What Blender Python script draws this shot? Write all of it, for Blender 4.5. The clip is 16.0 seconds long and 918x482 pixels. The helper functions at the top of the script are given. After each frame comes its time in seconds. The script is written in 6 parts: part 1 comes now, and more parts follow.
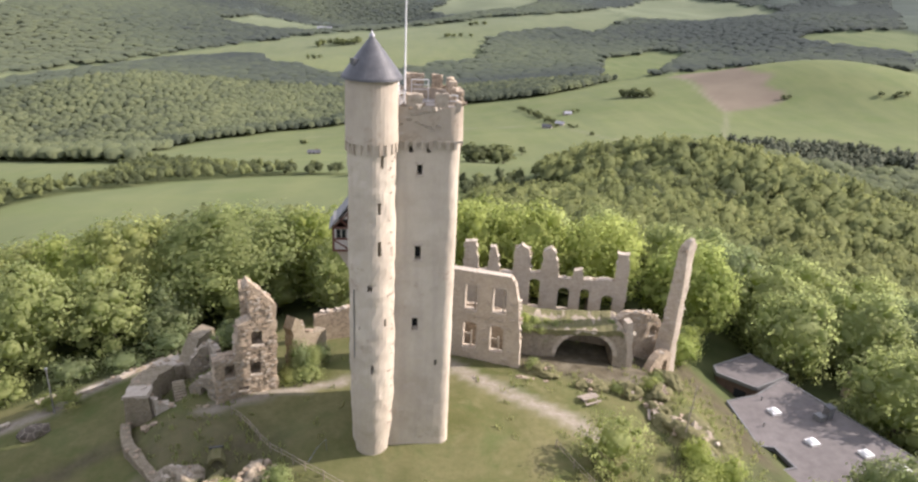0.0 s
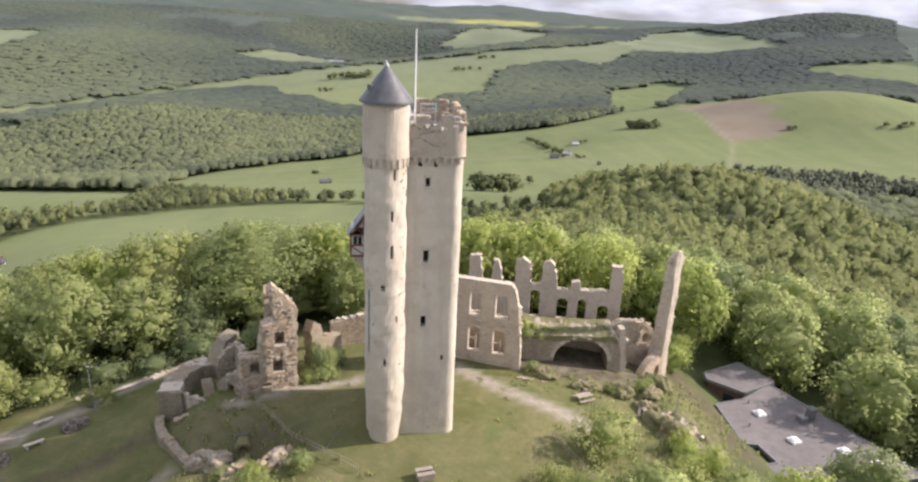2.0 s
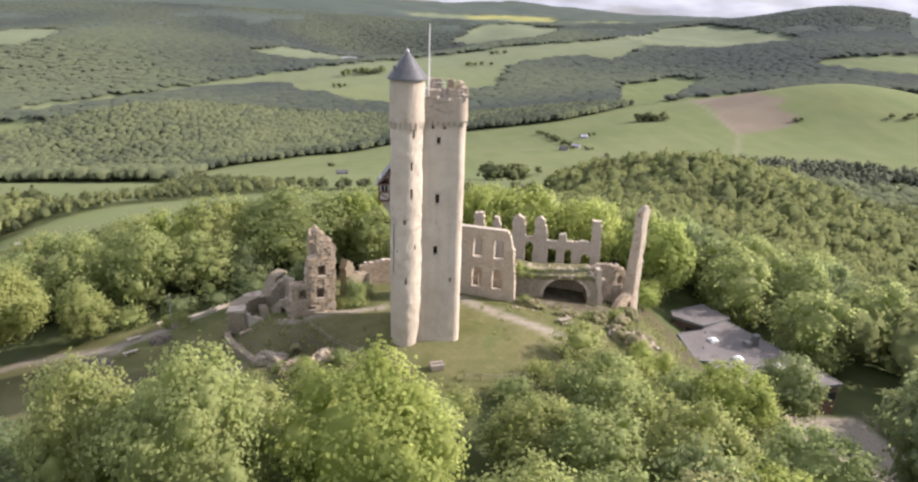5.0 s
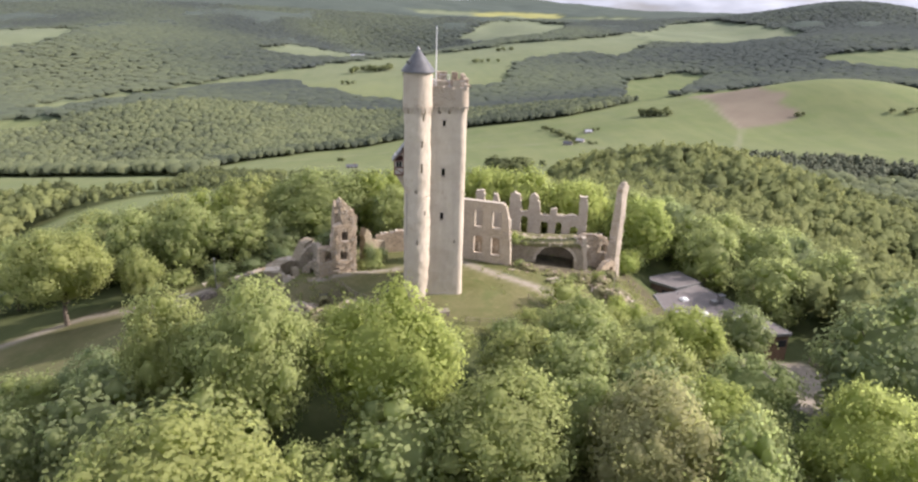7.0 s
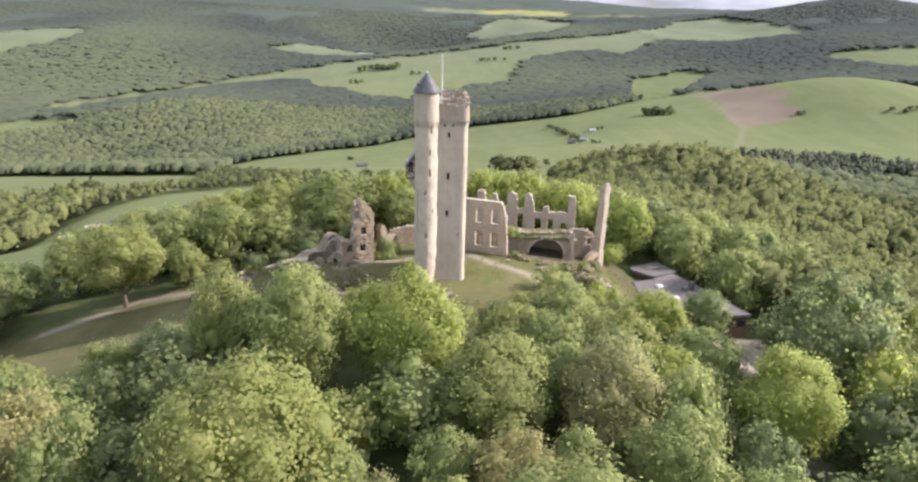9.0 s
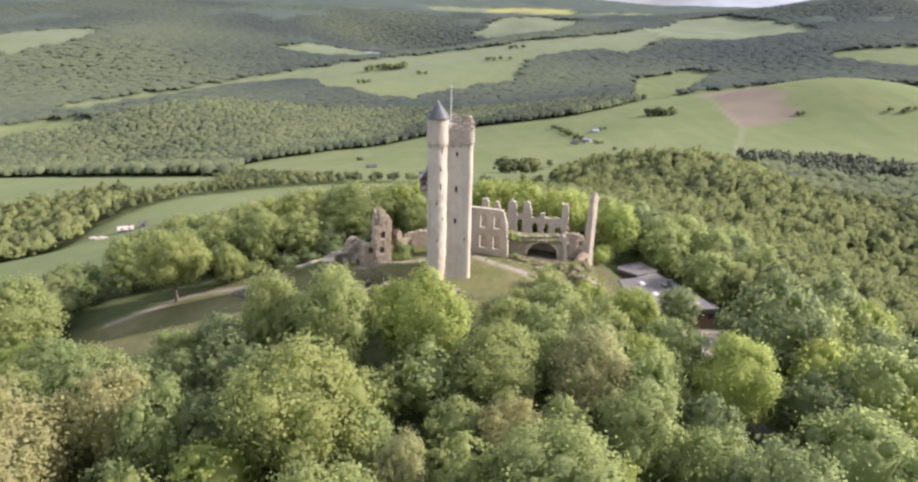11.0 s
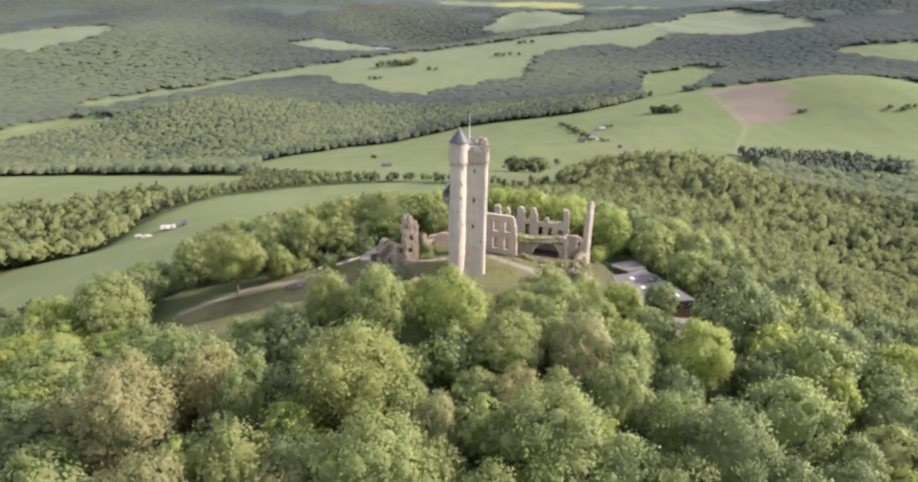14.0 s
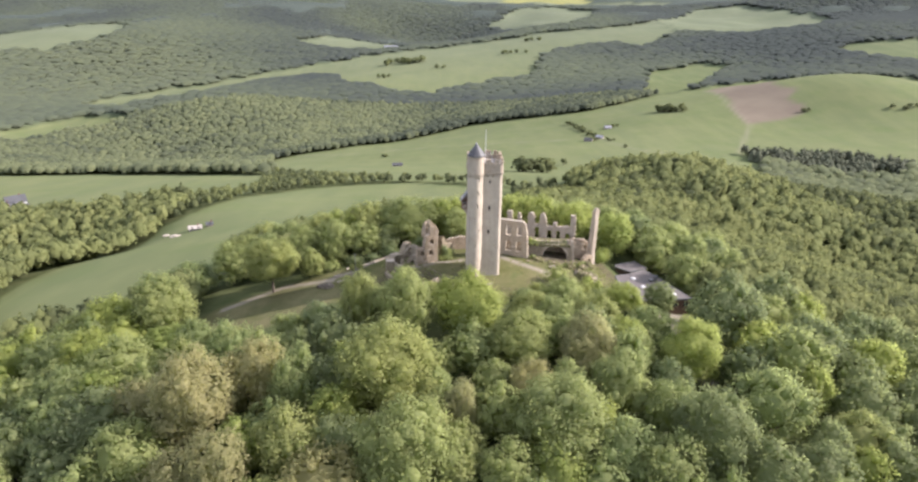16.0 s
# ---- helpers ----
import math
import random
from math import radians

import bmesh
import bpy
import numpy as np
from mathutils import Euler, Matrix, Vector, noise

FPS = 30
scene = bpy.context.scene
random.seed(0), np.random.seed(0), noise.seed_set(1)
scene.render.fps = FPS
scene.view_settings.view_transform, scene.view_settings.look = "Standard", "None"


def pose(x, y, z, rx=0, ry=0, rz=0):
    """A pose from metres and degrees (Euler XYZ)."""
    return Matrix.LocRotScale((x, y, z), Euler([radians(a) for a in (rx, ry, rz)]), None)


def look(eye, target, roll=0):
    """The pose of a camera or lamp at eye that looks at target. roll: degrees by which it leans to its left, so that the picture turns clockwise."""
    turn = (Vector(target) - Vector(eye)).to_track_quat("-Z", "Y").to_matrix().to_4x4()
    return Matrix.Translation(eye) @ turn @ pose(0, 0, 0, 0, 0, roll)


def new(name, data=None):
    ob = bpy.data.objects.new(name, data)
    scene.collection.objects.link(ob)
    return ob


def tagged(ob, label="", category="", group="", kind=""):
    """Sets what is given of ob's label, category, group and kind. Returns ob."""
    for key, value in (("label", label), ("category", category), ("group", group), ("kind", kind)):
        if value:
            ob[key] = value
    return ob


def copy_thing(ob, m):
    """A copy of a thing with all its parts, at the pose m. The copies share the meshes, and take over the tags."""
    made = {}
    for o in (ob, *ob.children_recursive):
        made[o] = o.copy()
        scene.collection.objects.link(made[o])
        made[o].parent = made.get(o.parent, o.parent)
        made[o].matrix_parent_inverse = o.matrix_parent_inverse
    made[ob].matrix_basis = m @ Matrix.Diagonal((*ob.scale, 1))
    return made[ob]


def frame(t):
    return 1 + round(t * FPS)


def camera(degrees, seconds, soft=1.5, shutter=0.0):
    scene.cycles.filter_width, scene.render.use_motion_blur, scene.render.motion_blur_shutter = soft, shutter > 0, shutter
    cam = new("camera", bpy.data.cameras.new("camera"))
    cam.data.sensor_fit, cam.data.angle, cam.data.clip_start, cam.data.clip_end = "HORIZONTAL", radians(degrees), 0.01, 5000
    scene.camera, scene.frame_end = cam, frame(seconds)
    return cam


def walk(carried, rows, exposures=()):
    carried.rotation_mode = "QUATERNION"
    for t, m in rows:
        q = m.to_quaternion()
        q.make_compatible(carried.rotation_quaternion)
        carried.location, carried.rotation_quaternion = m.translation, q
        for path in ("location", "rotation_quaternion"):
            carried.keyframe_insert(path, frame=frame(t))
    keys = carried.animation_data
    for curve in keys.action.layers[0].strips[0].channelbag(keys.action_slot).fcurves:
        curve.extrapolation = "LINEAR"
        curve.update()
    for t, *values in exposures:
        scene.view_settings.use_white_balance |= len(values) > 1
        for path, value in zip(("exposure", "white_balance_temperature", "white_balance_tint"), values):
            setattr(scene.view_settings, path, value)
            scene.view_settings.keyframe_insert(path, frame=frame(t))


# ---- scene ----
LENS = 66.51
PATH = [
    (0.0, (-4.25, -55.74, 41.77), (3.52, -0.40, 19.92), 2.77),
    (0.5, (-4.34, -57.11, 41.78), (3.19, -1.75, 19.91), 2.70),
    (1.0, (-4.49, -58.89, 41.92), (2.83, -3.53, 19.98), 2.60),
    (1.1, (-4.51, -59.25, 41.93), (2.76, -3.85, 20.07), 2.60),
    (1.2, (-4.52, -59.61, 41.94), (2.70, -4.15, 20.20), 2.60),
    (1.3, (-4.54, -59.97, 41.95), (2.66, -4.28, 20.81), 2.59),
    (1.4, (-4.55, -60.33, 41.96), (2.65, -4.17, 22.11), 2.59),
    (1.5, (-4.57, -60.69, 41.97), (2.60, -4.39, 22.52), 2.59),
    (2.0, (-4.63, -63.27, 42.12), (2.33, -6.92, 22.73), 2.47),
    (2.5, (-4.74, -66.02, 42.21), (2.05, -9.65, 22.79), 2.45),
    (3.0, (-4.86, -69.33, 42.44), (1.71, -12.96, 22.96), 2.37),
    (3.5, (-5.05, -72.78, 42.44), (1.34, -16.41, 22.91), 2.28),
    (4.0, (-5.32, -76.42, 42.56), (0.91, -20.05, 22.97), 2.22),
    (6.5, (-6.57, -96.62, 43.46), (-1.16, -40.28, 23.54), 1.76),
    (7.0, (-6.80, -101.13, 44.00), (-1.53, -44.79, 24.03), 1.72),
    (7.5, (-7.10, -105.36, 44.56), (-1.98, -49.03, 24.54), 1.61),
    (8.0, (-7.26, -109.81, 45.72), (-2.30, -53.50, 25.61), 1.56),
    (8.5, (-7.42, -114.00, 47.50), (-2.62, -57.68, 27.35), 1.46),
    (9.0, (-7.56, -118.66, 49.55), (-2.93, -62.36, 29.33), 1.48),
    (11.5, (-9.67, -141.66, 59.64), (-5.69, -85.44, 39.07), 1.20),
    (12.0, (-10.15, -146.29, 61.70), (-6.31, -90.10, 41.02), 1.11),
    (12.5, (-10.92, -150.64, 63.80), (-7.18, -94.47, 43.04), 1.08),
    (13.0, (-11.43, -154.93, 65.80), (-7.86, -98.78, 44.95), 1.03),
    (13.5, (-12.18, -158.39, 67.47), (-8.70, -102.27, 46.54), 1.00),
    (14.0, (-13.14, -162.47, 69.46), (-9.78, -106.40, 48.36), 1.02),
    (14.5, (-13.99, -166.89, 71.76), (-10.78, -110.86, 50.54), 0.95),
    (15.0, (-15.00, -170.06, 73.35), (-11.89, -114.06, 52.03), 0.92),
    (15.5, (-15.97, -173.39, 75.00), (-12.98, -117.41, 53.62), 0.88),
    (16.0, (-17.00, -177.84, 77.73), (-14.16, -121.90, 56.24), 0.86),
]
EXPOSURE = 1.20     # stops
KELVIN, TINT = 6270, 18     # white balance
SUN_POWER = 4.4
SKY_POWER = 0.15
cam = camera(LENS, 16.0, soft=2.4)
walk(cam, [(t, look(e, g, r)) for t, e, g, r in PATH], exposures=[(0.0, EXPOSURE, KELVIN, TINT), (5.0, EXPOSURE, KELVIN, TINT), (10.0, EXPOSURE + 0.08, KELVIN - 150, TINT), (16.0, EXPOSURE + 0.08, KELVIN - 150, TINT)])

# ---- light: low evening sun from the east side, thin cloud ----
SUN_AZ, SUN_EL = 2.5, 31.0          # degrees from +x towards +y, and above the horizon
SUN_WAY = Vector((math.cos(radians(SUN_AZ)) * math.cos(radians(SUN_EL)), math.sin(radians(SUN_AZ)) * math.cos(radians(SUN_EL)), math.sin(radians(SUN_EL))))
sun_data = bpy.data.lights.new("sun", "SUN")
sun_data.energy, sun_data.angle, sun_data.color = SUN_POWER, radians(0.9), (1.0, 0.90, 0.80)
sun = new("sun", sun_data)
sun.matrix_world = look(SUN_WAY * 100, (0, 0, 0))

world = bpy.data.worlds.new("evening_sky")
scene.world = world
world.use_nodes = True
wn, wl = world.node_tree.nodes, world.node_tree.links
wn.clear()
w_out, w_bg = wn.new("ShaderNodeOutputWorld"), wn.new("ShaderNodeBackground")
w_sky = wn.new("ShaderNodeTexSky")
w_sky.sky_type, w_sky.sun_disc = "NISHITA", False
w_sky.sun_elevation, w_sky.sun_rotation = radians(SUN_EL), radians(90 - SUN_AZ)
w_sky.air_density, w_sky.dust_density, w_sky.altitude = 1.2, 2.5, 400
w_co, w_map, w_noise, w_ramp, w_mix = (wn.new(k) for k in ("ShaderNodeTexCoord", "ShaderNodeMapping", "ShaderNodeTexNoise", "ShaderNodeValToRGB", "ShaderNodeMixRGB"))
w_map.inputs["Scale"].default_value = (2.2, 2.2, 9.0)
w_noise.inputs["Scale"].default_value, w_noise.inputs["Detail"].default_value = 2.6, 8.0
w_ramp.color_ramp.elements[0].position, w_ramp.color_ramp.elements[1].position = 0.30, 0.52
w_shade = wn.new("ShaderNodeMixRGB")      # grey to bright cloud, in the sky texture's own units
w_shade.inputs[1].default_value, w_shade.inputs[2].default_value = (2.85, 2.95, 3.25, 1), (4.7, 4.8, 5.2, 1)
w_soft, w_grey = wn.new("ShaderNodeTexNoise"), wn.new("ShaderNodeValToRGB")
w_soft.inputs["Scale"].default_value, w_soft.inputs["Detail"].default_value = 5.0, 7.0
w_grey.color_ramp.elements[0].position, w_grey.color_ramp.elements[1].position = 0.34, 0.66
wl.new(w_map.outputs["Vector"], w_soft.inputs["Vector"])
wl.new(w_soft.outputs["Fac"], w_grey.inputs["Fac"])
wl.new(w_grey.outputs["Color"], w_shade.inputs[0])
wl.new(w_shade.outputs["Color"], w_mix.inputs[2])
wl.new(w_co.outputs["Generated"], w_map.inputs["Vector"])
wl.new(w_map.outputs["Vector"], w_noise.inputs["Vector"])
wl.new(w_noise.outputs["Fac"], w_ramp.inputs["Fac"])
wl.new(w_ramp.outputs["Color"], w_mix.inputs[0])
wl.new(w_sky.outputs["Color"], w_mix.inputs[1])
w_cut, w_low, w_bank = wn.new("ShaderNodeSeparateXYZ"), wn.new("ShaderNodeMapRange"), wn.new("ShaderNodeMixRGB")   # grey bank along the horizon
w_low.inputs["From Min"].default_value, w_low.inputs["From Max"].default_value = 0.0, 0.14
w_bank.blend_type = "MULTIPLY"
w_bank.inputs[2].default_value = (0.58, 0.58, 0.58, 1)
w_low.inputs["To Min"].default_value, w_low.inputs["To Max"].default_value = 1.0, 0.0
wl.new(w_co.outputs["Generated"], w_cut.inputs[0])
wl.new(w_cut.outputs["Z"], w_low.inputs["Value"])
wl.new(w_low.outputs["Result"], w_bank.inputs[0])
wl.new(w_mix.outputs["Color"], w_bank.inputs[1])
wl.new(w_bank.outputs["Color"], w_bg.inputs["Color"])
w_bg.inputs["Strength"].default_value = SKY_POWER
wl.new(w_bg.outputs["Background"], w_out.inputs["Surface"])
# ---- materials ----
class Nodes:
    """A small builder for one principled material."""

    def __init__(self, name, rough=0.9, metal=0.0):
        self.mat = bpy.data.materials.new(name)
        self.mat.use_nodes = True
        self.nodes, self.links = self.mat.node_tree.nodes, self.mat.node_tree.links
        self.shader = self.nodes["Principled BSDF"]
        self.shader.inputs["Roughness"].default_value = rough
        self.shader.inputs["Metallic"].default_value = metal
        self.shader.inputs["Specular IOR Level"].default_value = 0.25
        self.coord = self.nodes.new("ShaderNodeTexCoord").outputs["Object"]

    def scaled(self, sx, sy, sz):
        n = self.nodes.new("ShaderNodeMapping")
        n.inputs["Scale"].default_value = (sx, sy, sz)
        self.links.new(self.coord, n.inputs["Vector"])
        return n.outputs["Vector"]

    def noise(self, scale, detail=4.0, rough=0.6, vector=None):
        n = self.nodes.new("ShaderNodeTexNoise")
        n.inputs["Scale"].default_value, n.inputs["Detail"].default_value, n.inputs["Roughness"].default_value = scale, detail, rough
        self.links.new(vector or self.coord, n.inputs["Vector"])
        return n.outputs["Fac"]

    def cells(self, scale, vector=None, feature="F1", out="Distance"):
        n = self.nodes.new("ShaderNodeTexVoronoi")
        n.feature = feature
        n.inputs["Scale"].default_value = scale
        self.links.new(vector or self.coord, n.inputs["Vector"])
        return n.outputs[out]

    def attr(self, name):
        n = self.nodes.new("ShaderNodeAttribute")
        n.attribute_name = name
        return n.outputs["Fac"]

    def random(self):
        return self.nodes.new("ShaderNodeObjectInfo").outputs["Random"]

    def island(self):
        return self.nodes.new("ShaderNodeNewGeometry").outputs["Random Per Island"]

    def ramp(self, fac, a, b, lo=0.0, hi=1.0):
        n = self.nodes.new("ShaderNodeMapRange")
        n.inputs["From Min"].default_value, n.inputs["From Max"].default_value = a, b
        n.inputs["To Min"].default_value, n.inputs["To Max"].default_value = lo, hi
        self.links.new(fac, n.inputs["Value"])
        return n.outputs["Result"]

    def times(self, a, b):
        n = self.nodes.new("ShaderNodeMath")
        n.operation = "MULTIPLY"
        self.links.new(a, n.inputs[0])
        if isinstance(b, float):
            n.inputs[1].default_value = b
        else:
            self.links.new(b, n.inputs[1])
        return n.outputs[0]

    def mix(self, fac, a, b, blend="MIX"):
        n = self.nodes.new("ShaderNodeMixRGB")
        n.blend_type = blend
        for socket, v in ((n.inputs[0], fac), (n.inputs[1], a), (n.inputs[2], b)):
            if isinstance(v, (int, float)):
                socket.default_value = v
            elif isinstance(v, tuple):
                socket.default_value = (*v, 1)
            else:
                self.links.new(v, socket)
        return n.outputs[0]

    def colour(self, c):
        if isinstance(c, tuple):
            self.shader.inputs["Base Color"].default_value = (*c, 1)
        else:
            self.links.new(c, self.shader.inputs["Base Color"])
        return self

    def bump(self, fac, strength, distance):
        n = self.nodes.new("ShaderNodeBump")
        n.inputs["Strength"].default_value, n.inputs["Distance"].default_value = strength, distance
        self.links.new(fac, n.inputs["Height"])
        self.links.new(n.outputs["Normal"], self.shader.inputs["Normal"])
        return self


def plaster_material(name, bare, tone=1.0):
    m = Nodes(name, 0.95)
    big, fine = m.noise(0.22, 5), m.noise(2.3, 6, 0.7)
    streak = m.noise(1.0, 4, 0.6, m.scaled(1.1, 1.1, 0.12))
    c = m.mix(m.ramp(big, 0.35, 0.65), (0.370, 0.318, 0.245), (0.460, 0.406, 0.320))
    c = m.mix(m.ramp(streak, 0.45, 0.75, 0.0, 0.55), c, (0.308, 0.267, 0.216))
    patch = m.ramp(m.noise(0.33, 8, 0.75), bare, bare + 0.07, 0.0, 0.8)
    stones = m.mix(m.ramp(m.cells(3.4, m.scaled(1, 1, 1.5), out="Color"), 0.2, 0.8), (0.267, 0.214, 0.158), (0.414, 0.348, 0.263))
    c = m.mix(patch, c, stones)
    c = m.mix(m.ramp(fine, 0.3, 0.8, 0.0, 0.35), c, (0.506, 0.448, 0.371))
    c = m.mix(1.0 - tone, c, (0.156, 0.119, 0.081))
    return m.colour(c).bump(fine, 0.7, 0.06).mat


def stone_material(name, dark, mid, light, scale=2.4, moss=0.35):
    """Rubble masonry: uneven courses of stones with pale joints."""
    m = Nodes(name, 0.95)
    warp = m.scaled(1.0, 1.0, 1.55)
    cell = m.cells(scale, warp, out="Color")
    joint = m.cells(scale, warp, "DISTANCE_TO_EDGE")
    big, fine = m.noise(0.35, 5), m.noise(5.0, 5, 0.7)
    c = m.mix(m.ramp(cell, 0.2, 0.8), dark, mid)
    c = m.mix(m.ramp(fine, 0.45, 0.8, 0.0, 0.6), c, light)
    c = m.mix(m.ramp(big, 0.42, 0.7, 0.0, 0.5), c, light)
    c = m.mix(m.ramp(joint, 0.0, 0.08, 0.5, 0.0), c, (0.40, 0.35, 0.28))
    c = m.mix(m.ramp(m.noise(0.9, 6, 0.75, m.scaled(1, 1, 0.45)), 0.5, 0.75, 0.0, 0.55), c, tuple(v * 0.62 for v in mid))
    c = m.mix(m.ramp(m.noise(0.55, 6, 0.7), 0.55, 0.75, 0.0, moss), c, (0.13, 0.14, 0.06))
    return m.colour(c).bump(m.mix(0.5, m.ramp(joint, 0.0, 0.12), fine), 0.9, 0.09).mat


def plain(name, a, b, scale=3.0, rough=0.8, metal=0.0, depth=0.02):
    m = Nodes(name, rough, metal)
    n = m.noise(scale, 6, 0.65)
    c = m.mix(m.ramp(n, 0.3, 0.7), a, b)
    c = m.mix(m.ramp(m.noise(scale * 0.13, 4), 0.4, 0.75, 0.0, 0.45), c, tuple(v * 0.72 for v in a))
    return m.colour(c).bump(n, 0.5, depth).mat


def leaf_material(name, a, b, spread=0.26):
    m = Nodes(name, 0.6)
    m.shader.inputs["Specular IOR Level"].default_value = 0.08
    c = m.mix(m.ramp(m.island(), 0.0, 1.0), tuple(v * 0.92 for v in a), tuple(v * 1.06 for v in b))
    c = m.mix(m.ramp(m.random(), 0.0, 0.45, spread, 0.0), c, (a[0] * 0.55, a[1] * 0.76, a[2] * 0.95))
    c = m.mix(m.ramp(m.random(), 0.55, 1.0, 0.0, spread + 0.15), c, (b[0] * 1.05, b[1] * 1.05, b[2] * 0.88))
    c = m.mix(m.ramp(m.noise(0.45, 3), 0.4, 0.7, 0.0, 0.22), c, (b[0] * 1.10, b[1] * 1.03, b[2] * 0.95))
    m.colour(c)
    thin = m.nodes.new("ShaderNodeBsdfTranslucent")
    m.links.new(m.mix(0.3, c, (0.38, 0.46, 0.14)), thin.inputs["Color"])
    both = m.nodes.new("ShaderNodeMixShader")
    both.inputs[0].default_value = 0.66
    m.links.new(m.shader.outputs[0], both.inputs[1])
    m.links.new(thin.outputs[0], both.inputs[2])
    m.links.new(both.outputs[0], m.nodes["Material Output"].inputs["Surface"])
    return m.mat


def woods_material(name, dark, mid, light, fleck, shade, mottle=0.5, grain=0.8, relief=0.5, thinness=0.5):
    """Leaves of the woods: each tree its own tone."""
    m = Nodes(name, 0.7)
    m.shader.inputs["Specular IOR Level"].default_value = 0.05
    tone = m.attr("tone")
    c = m.mix(m.ramp(tone, 0.0, 0.5), dark, mid)
    c = m.mix(m.ramp(tone, 0.5, 1.0), c, light)
    c = m.mix(m.times(m.ramp(m.noise(grain, 5, 0.7), 0.35, 0.7, 0.0, mottle), m.ramp(tone, 0.05, 0.45, 0.12, 1.0)), c, fleck)
    c = m.mix(m.ramp(m.island(), 0.0, 1.0, 0.0, 0.3), c, shade)
    m.colour(c).bump(m.noise(1.3, 5, 0.75), 0.8, relief)
    thin = m.nodes.new("ShaderNodeBsdfTranslucent")
    m.links.new(c, thin.inputs["Color"])
    both = m.nodes.new("ShaderNodeMixShader")
    both.inputs[0].default_value = thinness
    m.links.new(m.shader.outputs[0], both.inputs[1])
    m.links.new(thin.outputs[0], both.inputs[2])
    m.links.new(both.outputs[0], m.nodes["Material Output"].inputs["Surface"])
    return m.mat


def ground_material():
    m = Nodes("land", 1.0)
    m.shader.inputs["Specular IOR Level"].default_value = 0.03
    big, mid, fine = m.noise(0.012, 5), m.noise(0.11, 5), m.noise(1.7, 6, 0.7)
    field, tone, plough, rape, lawn, gravel, woods, far = (m.attr(k) for k in ("field", "tone", "plough", "rape", "lawn", "gravel", "woods", "far"))
    earth = m.attr("earth")
    litter = m.mix(m.ramp(mid, 0.35, 0.65), (0.055, 0.070, 0.028), (0.090, 0.100, 0.045))
    huge = m.noise(0.0032, 4)
    crop = m.mix(tone, (0.080, 0.104, 0.042), (0.129, 0.146, 0.077))
    crop = m.mix(m.ramp(big, 0.35, 0.7, 0.0, 0.35), crop, (0.133, 0.148, 0.070))
    crop = m.mix(m.ramp(m.noise(0.021, 5, 0.65), 0.5, 0.72, 0.0, 0.45), crop, (0.160, 0.168, 0.081))
    crop = m.mix(m.ramp(huge, 0.45, 0.7, 0.0, 0.5), crop, (0.090, 0.108, 0.044))
    crop = m.mix(m.ramp(m.noise(0.05, 5, 0.6, m.scaled(1.0, 0.16, 1.0)), 0.4, 0.7, 0.0, 0.6), crop, (0.148, 0.161, 0.074))
    crop = m.mix(m.ramp(m.noise(0.028, 6, 0.7), 0.48, 0.72, 0.0, 0.55), crop, (0.092, 0.124, 0.046))
    # haze painted into the colour: distant crops turn paler and bluer
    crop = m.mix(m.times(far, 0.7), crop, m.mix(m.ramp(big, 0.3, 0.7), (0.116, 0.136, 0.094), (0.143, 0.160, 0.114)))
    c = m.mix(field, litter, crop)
    c = m.mix(plough, c, m.mix(m.ramp(big, 0.35, 0.65), (0.135, 0.112, 0.085), (0.165, 0.140, 0.104)))
    c = m.mix(rape, c, (0.205, 0.205, 0.082))
    turf = m.mix(m.ramp(mid, 0.35, 0.62), (0.074, 0.080, 0.029), (0.130, 0.121, 0.058))
    turf = m.mix(m.ramp(fine, 0.45, 0.8, 0.0, 0.55), turf, (0.055, 0.070, 0.022))
    turf = m.mix(m.ramp(m.noise(0.33, 6, 0.7), 0.52, 0.72, 0.0, 0.6), turf, (0.165, 0.149, 0.080))
    turf = m.mix(m.ramp(m.noise(0.19, 5, 0.65), 0.50, 0.68, 0.0, 0.55), turf, (0.066, 0.088, 0.030))
    c = m.mix(lawn, c, turf)
    stones = m.mix(m.ramp(fine, 0.35, 0.7), (0.200, 0.174, 0.137), (0.296, 0.263, 0.215))
    c = m.mix(m.times(gravel, m.ramp(m.noise(0.9, 5, 0.7), 0.25, 0.5, 0.55, 1.0)), c, stones)
    soil = m.mix(m.ramp(m.noise(0.8, 6, 0.7), 0.35, 0.7), (0.058, 0.050, 0.033), (0.105, 0.090, 0.060))
    c = m.mix(m.times(earth, m.ramp(m.noise(0.5, 5, 0.7), 0.3, 0.55, 0.4, 1.0)), c, soil)
    canopy = m.mix(m.ramp(m.cells(0.11), 0.1, 0.9), (0.085, 0.102, 0.070), (0.065, 0.082, 0.060))
    canopy = m.mix(m.ramp(big, 0.45, 0.68, 0.0, 0.7), canopy, (0.100, 0.112, 0.064))
    canopy = m.mix(m.ramp(huge, 0.42, 0.58, 0.0, 0.75), canopy, (0.052, 0.068, 0.048))
    # the same painted haze greys the distant canopy
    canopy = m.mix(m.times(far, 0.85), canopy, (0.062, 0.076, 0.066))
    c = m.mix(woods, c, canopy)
    return m.colour(c).bump(m.mix(0.5, fine, mid), 0.5, 0.25).mat


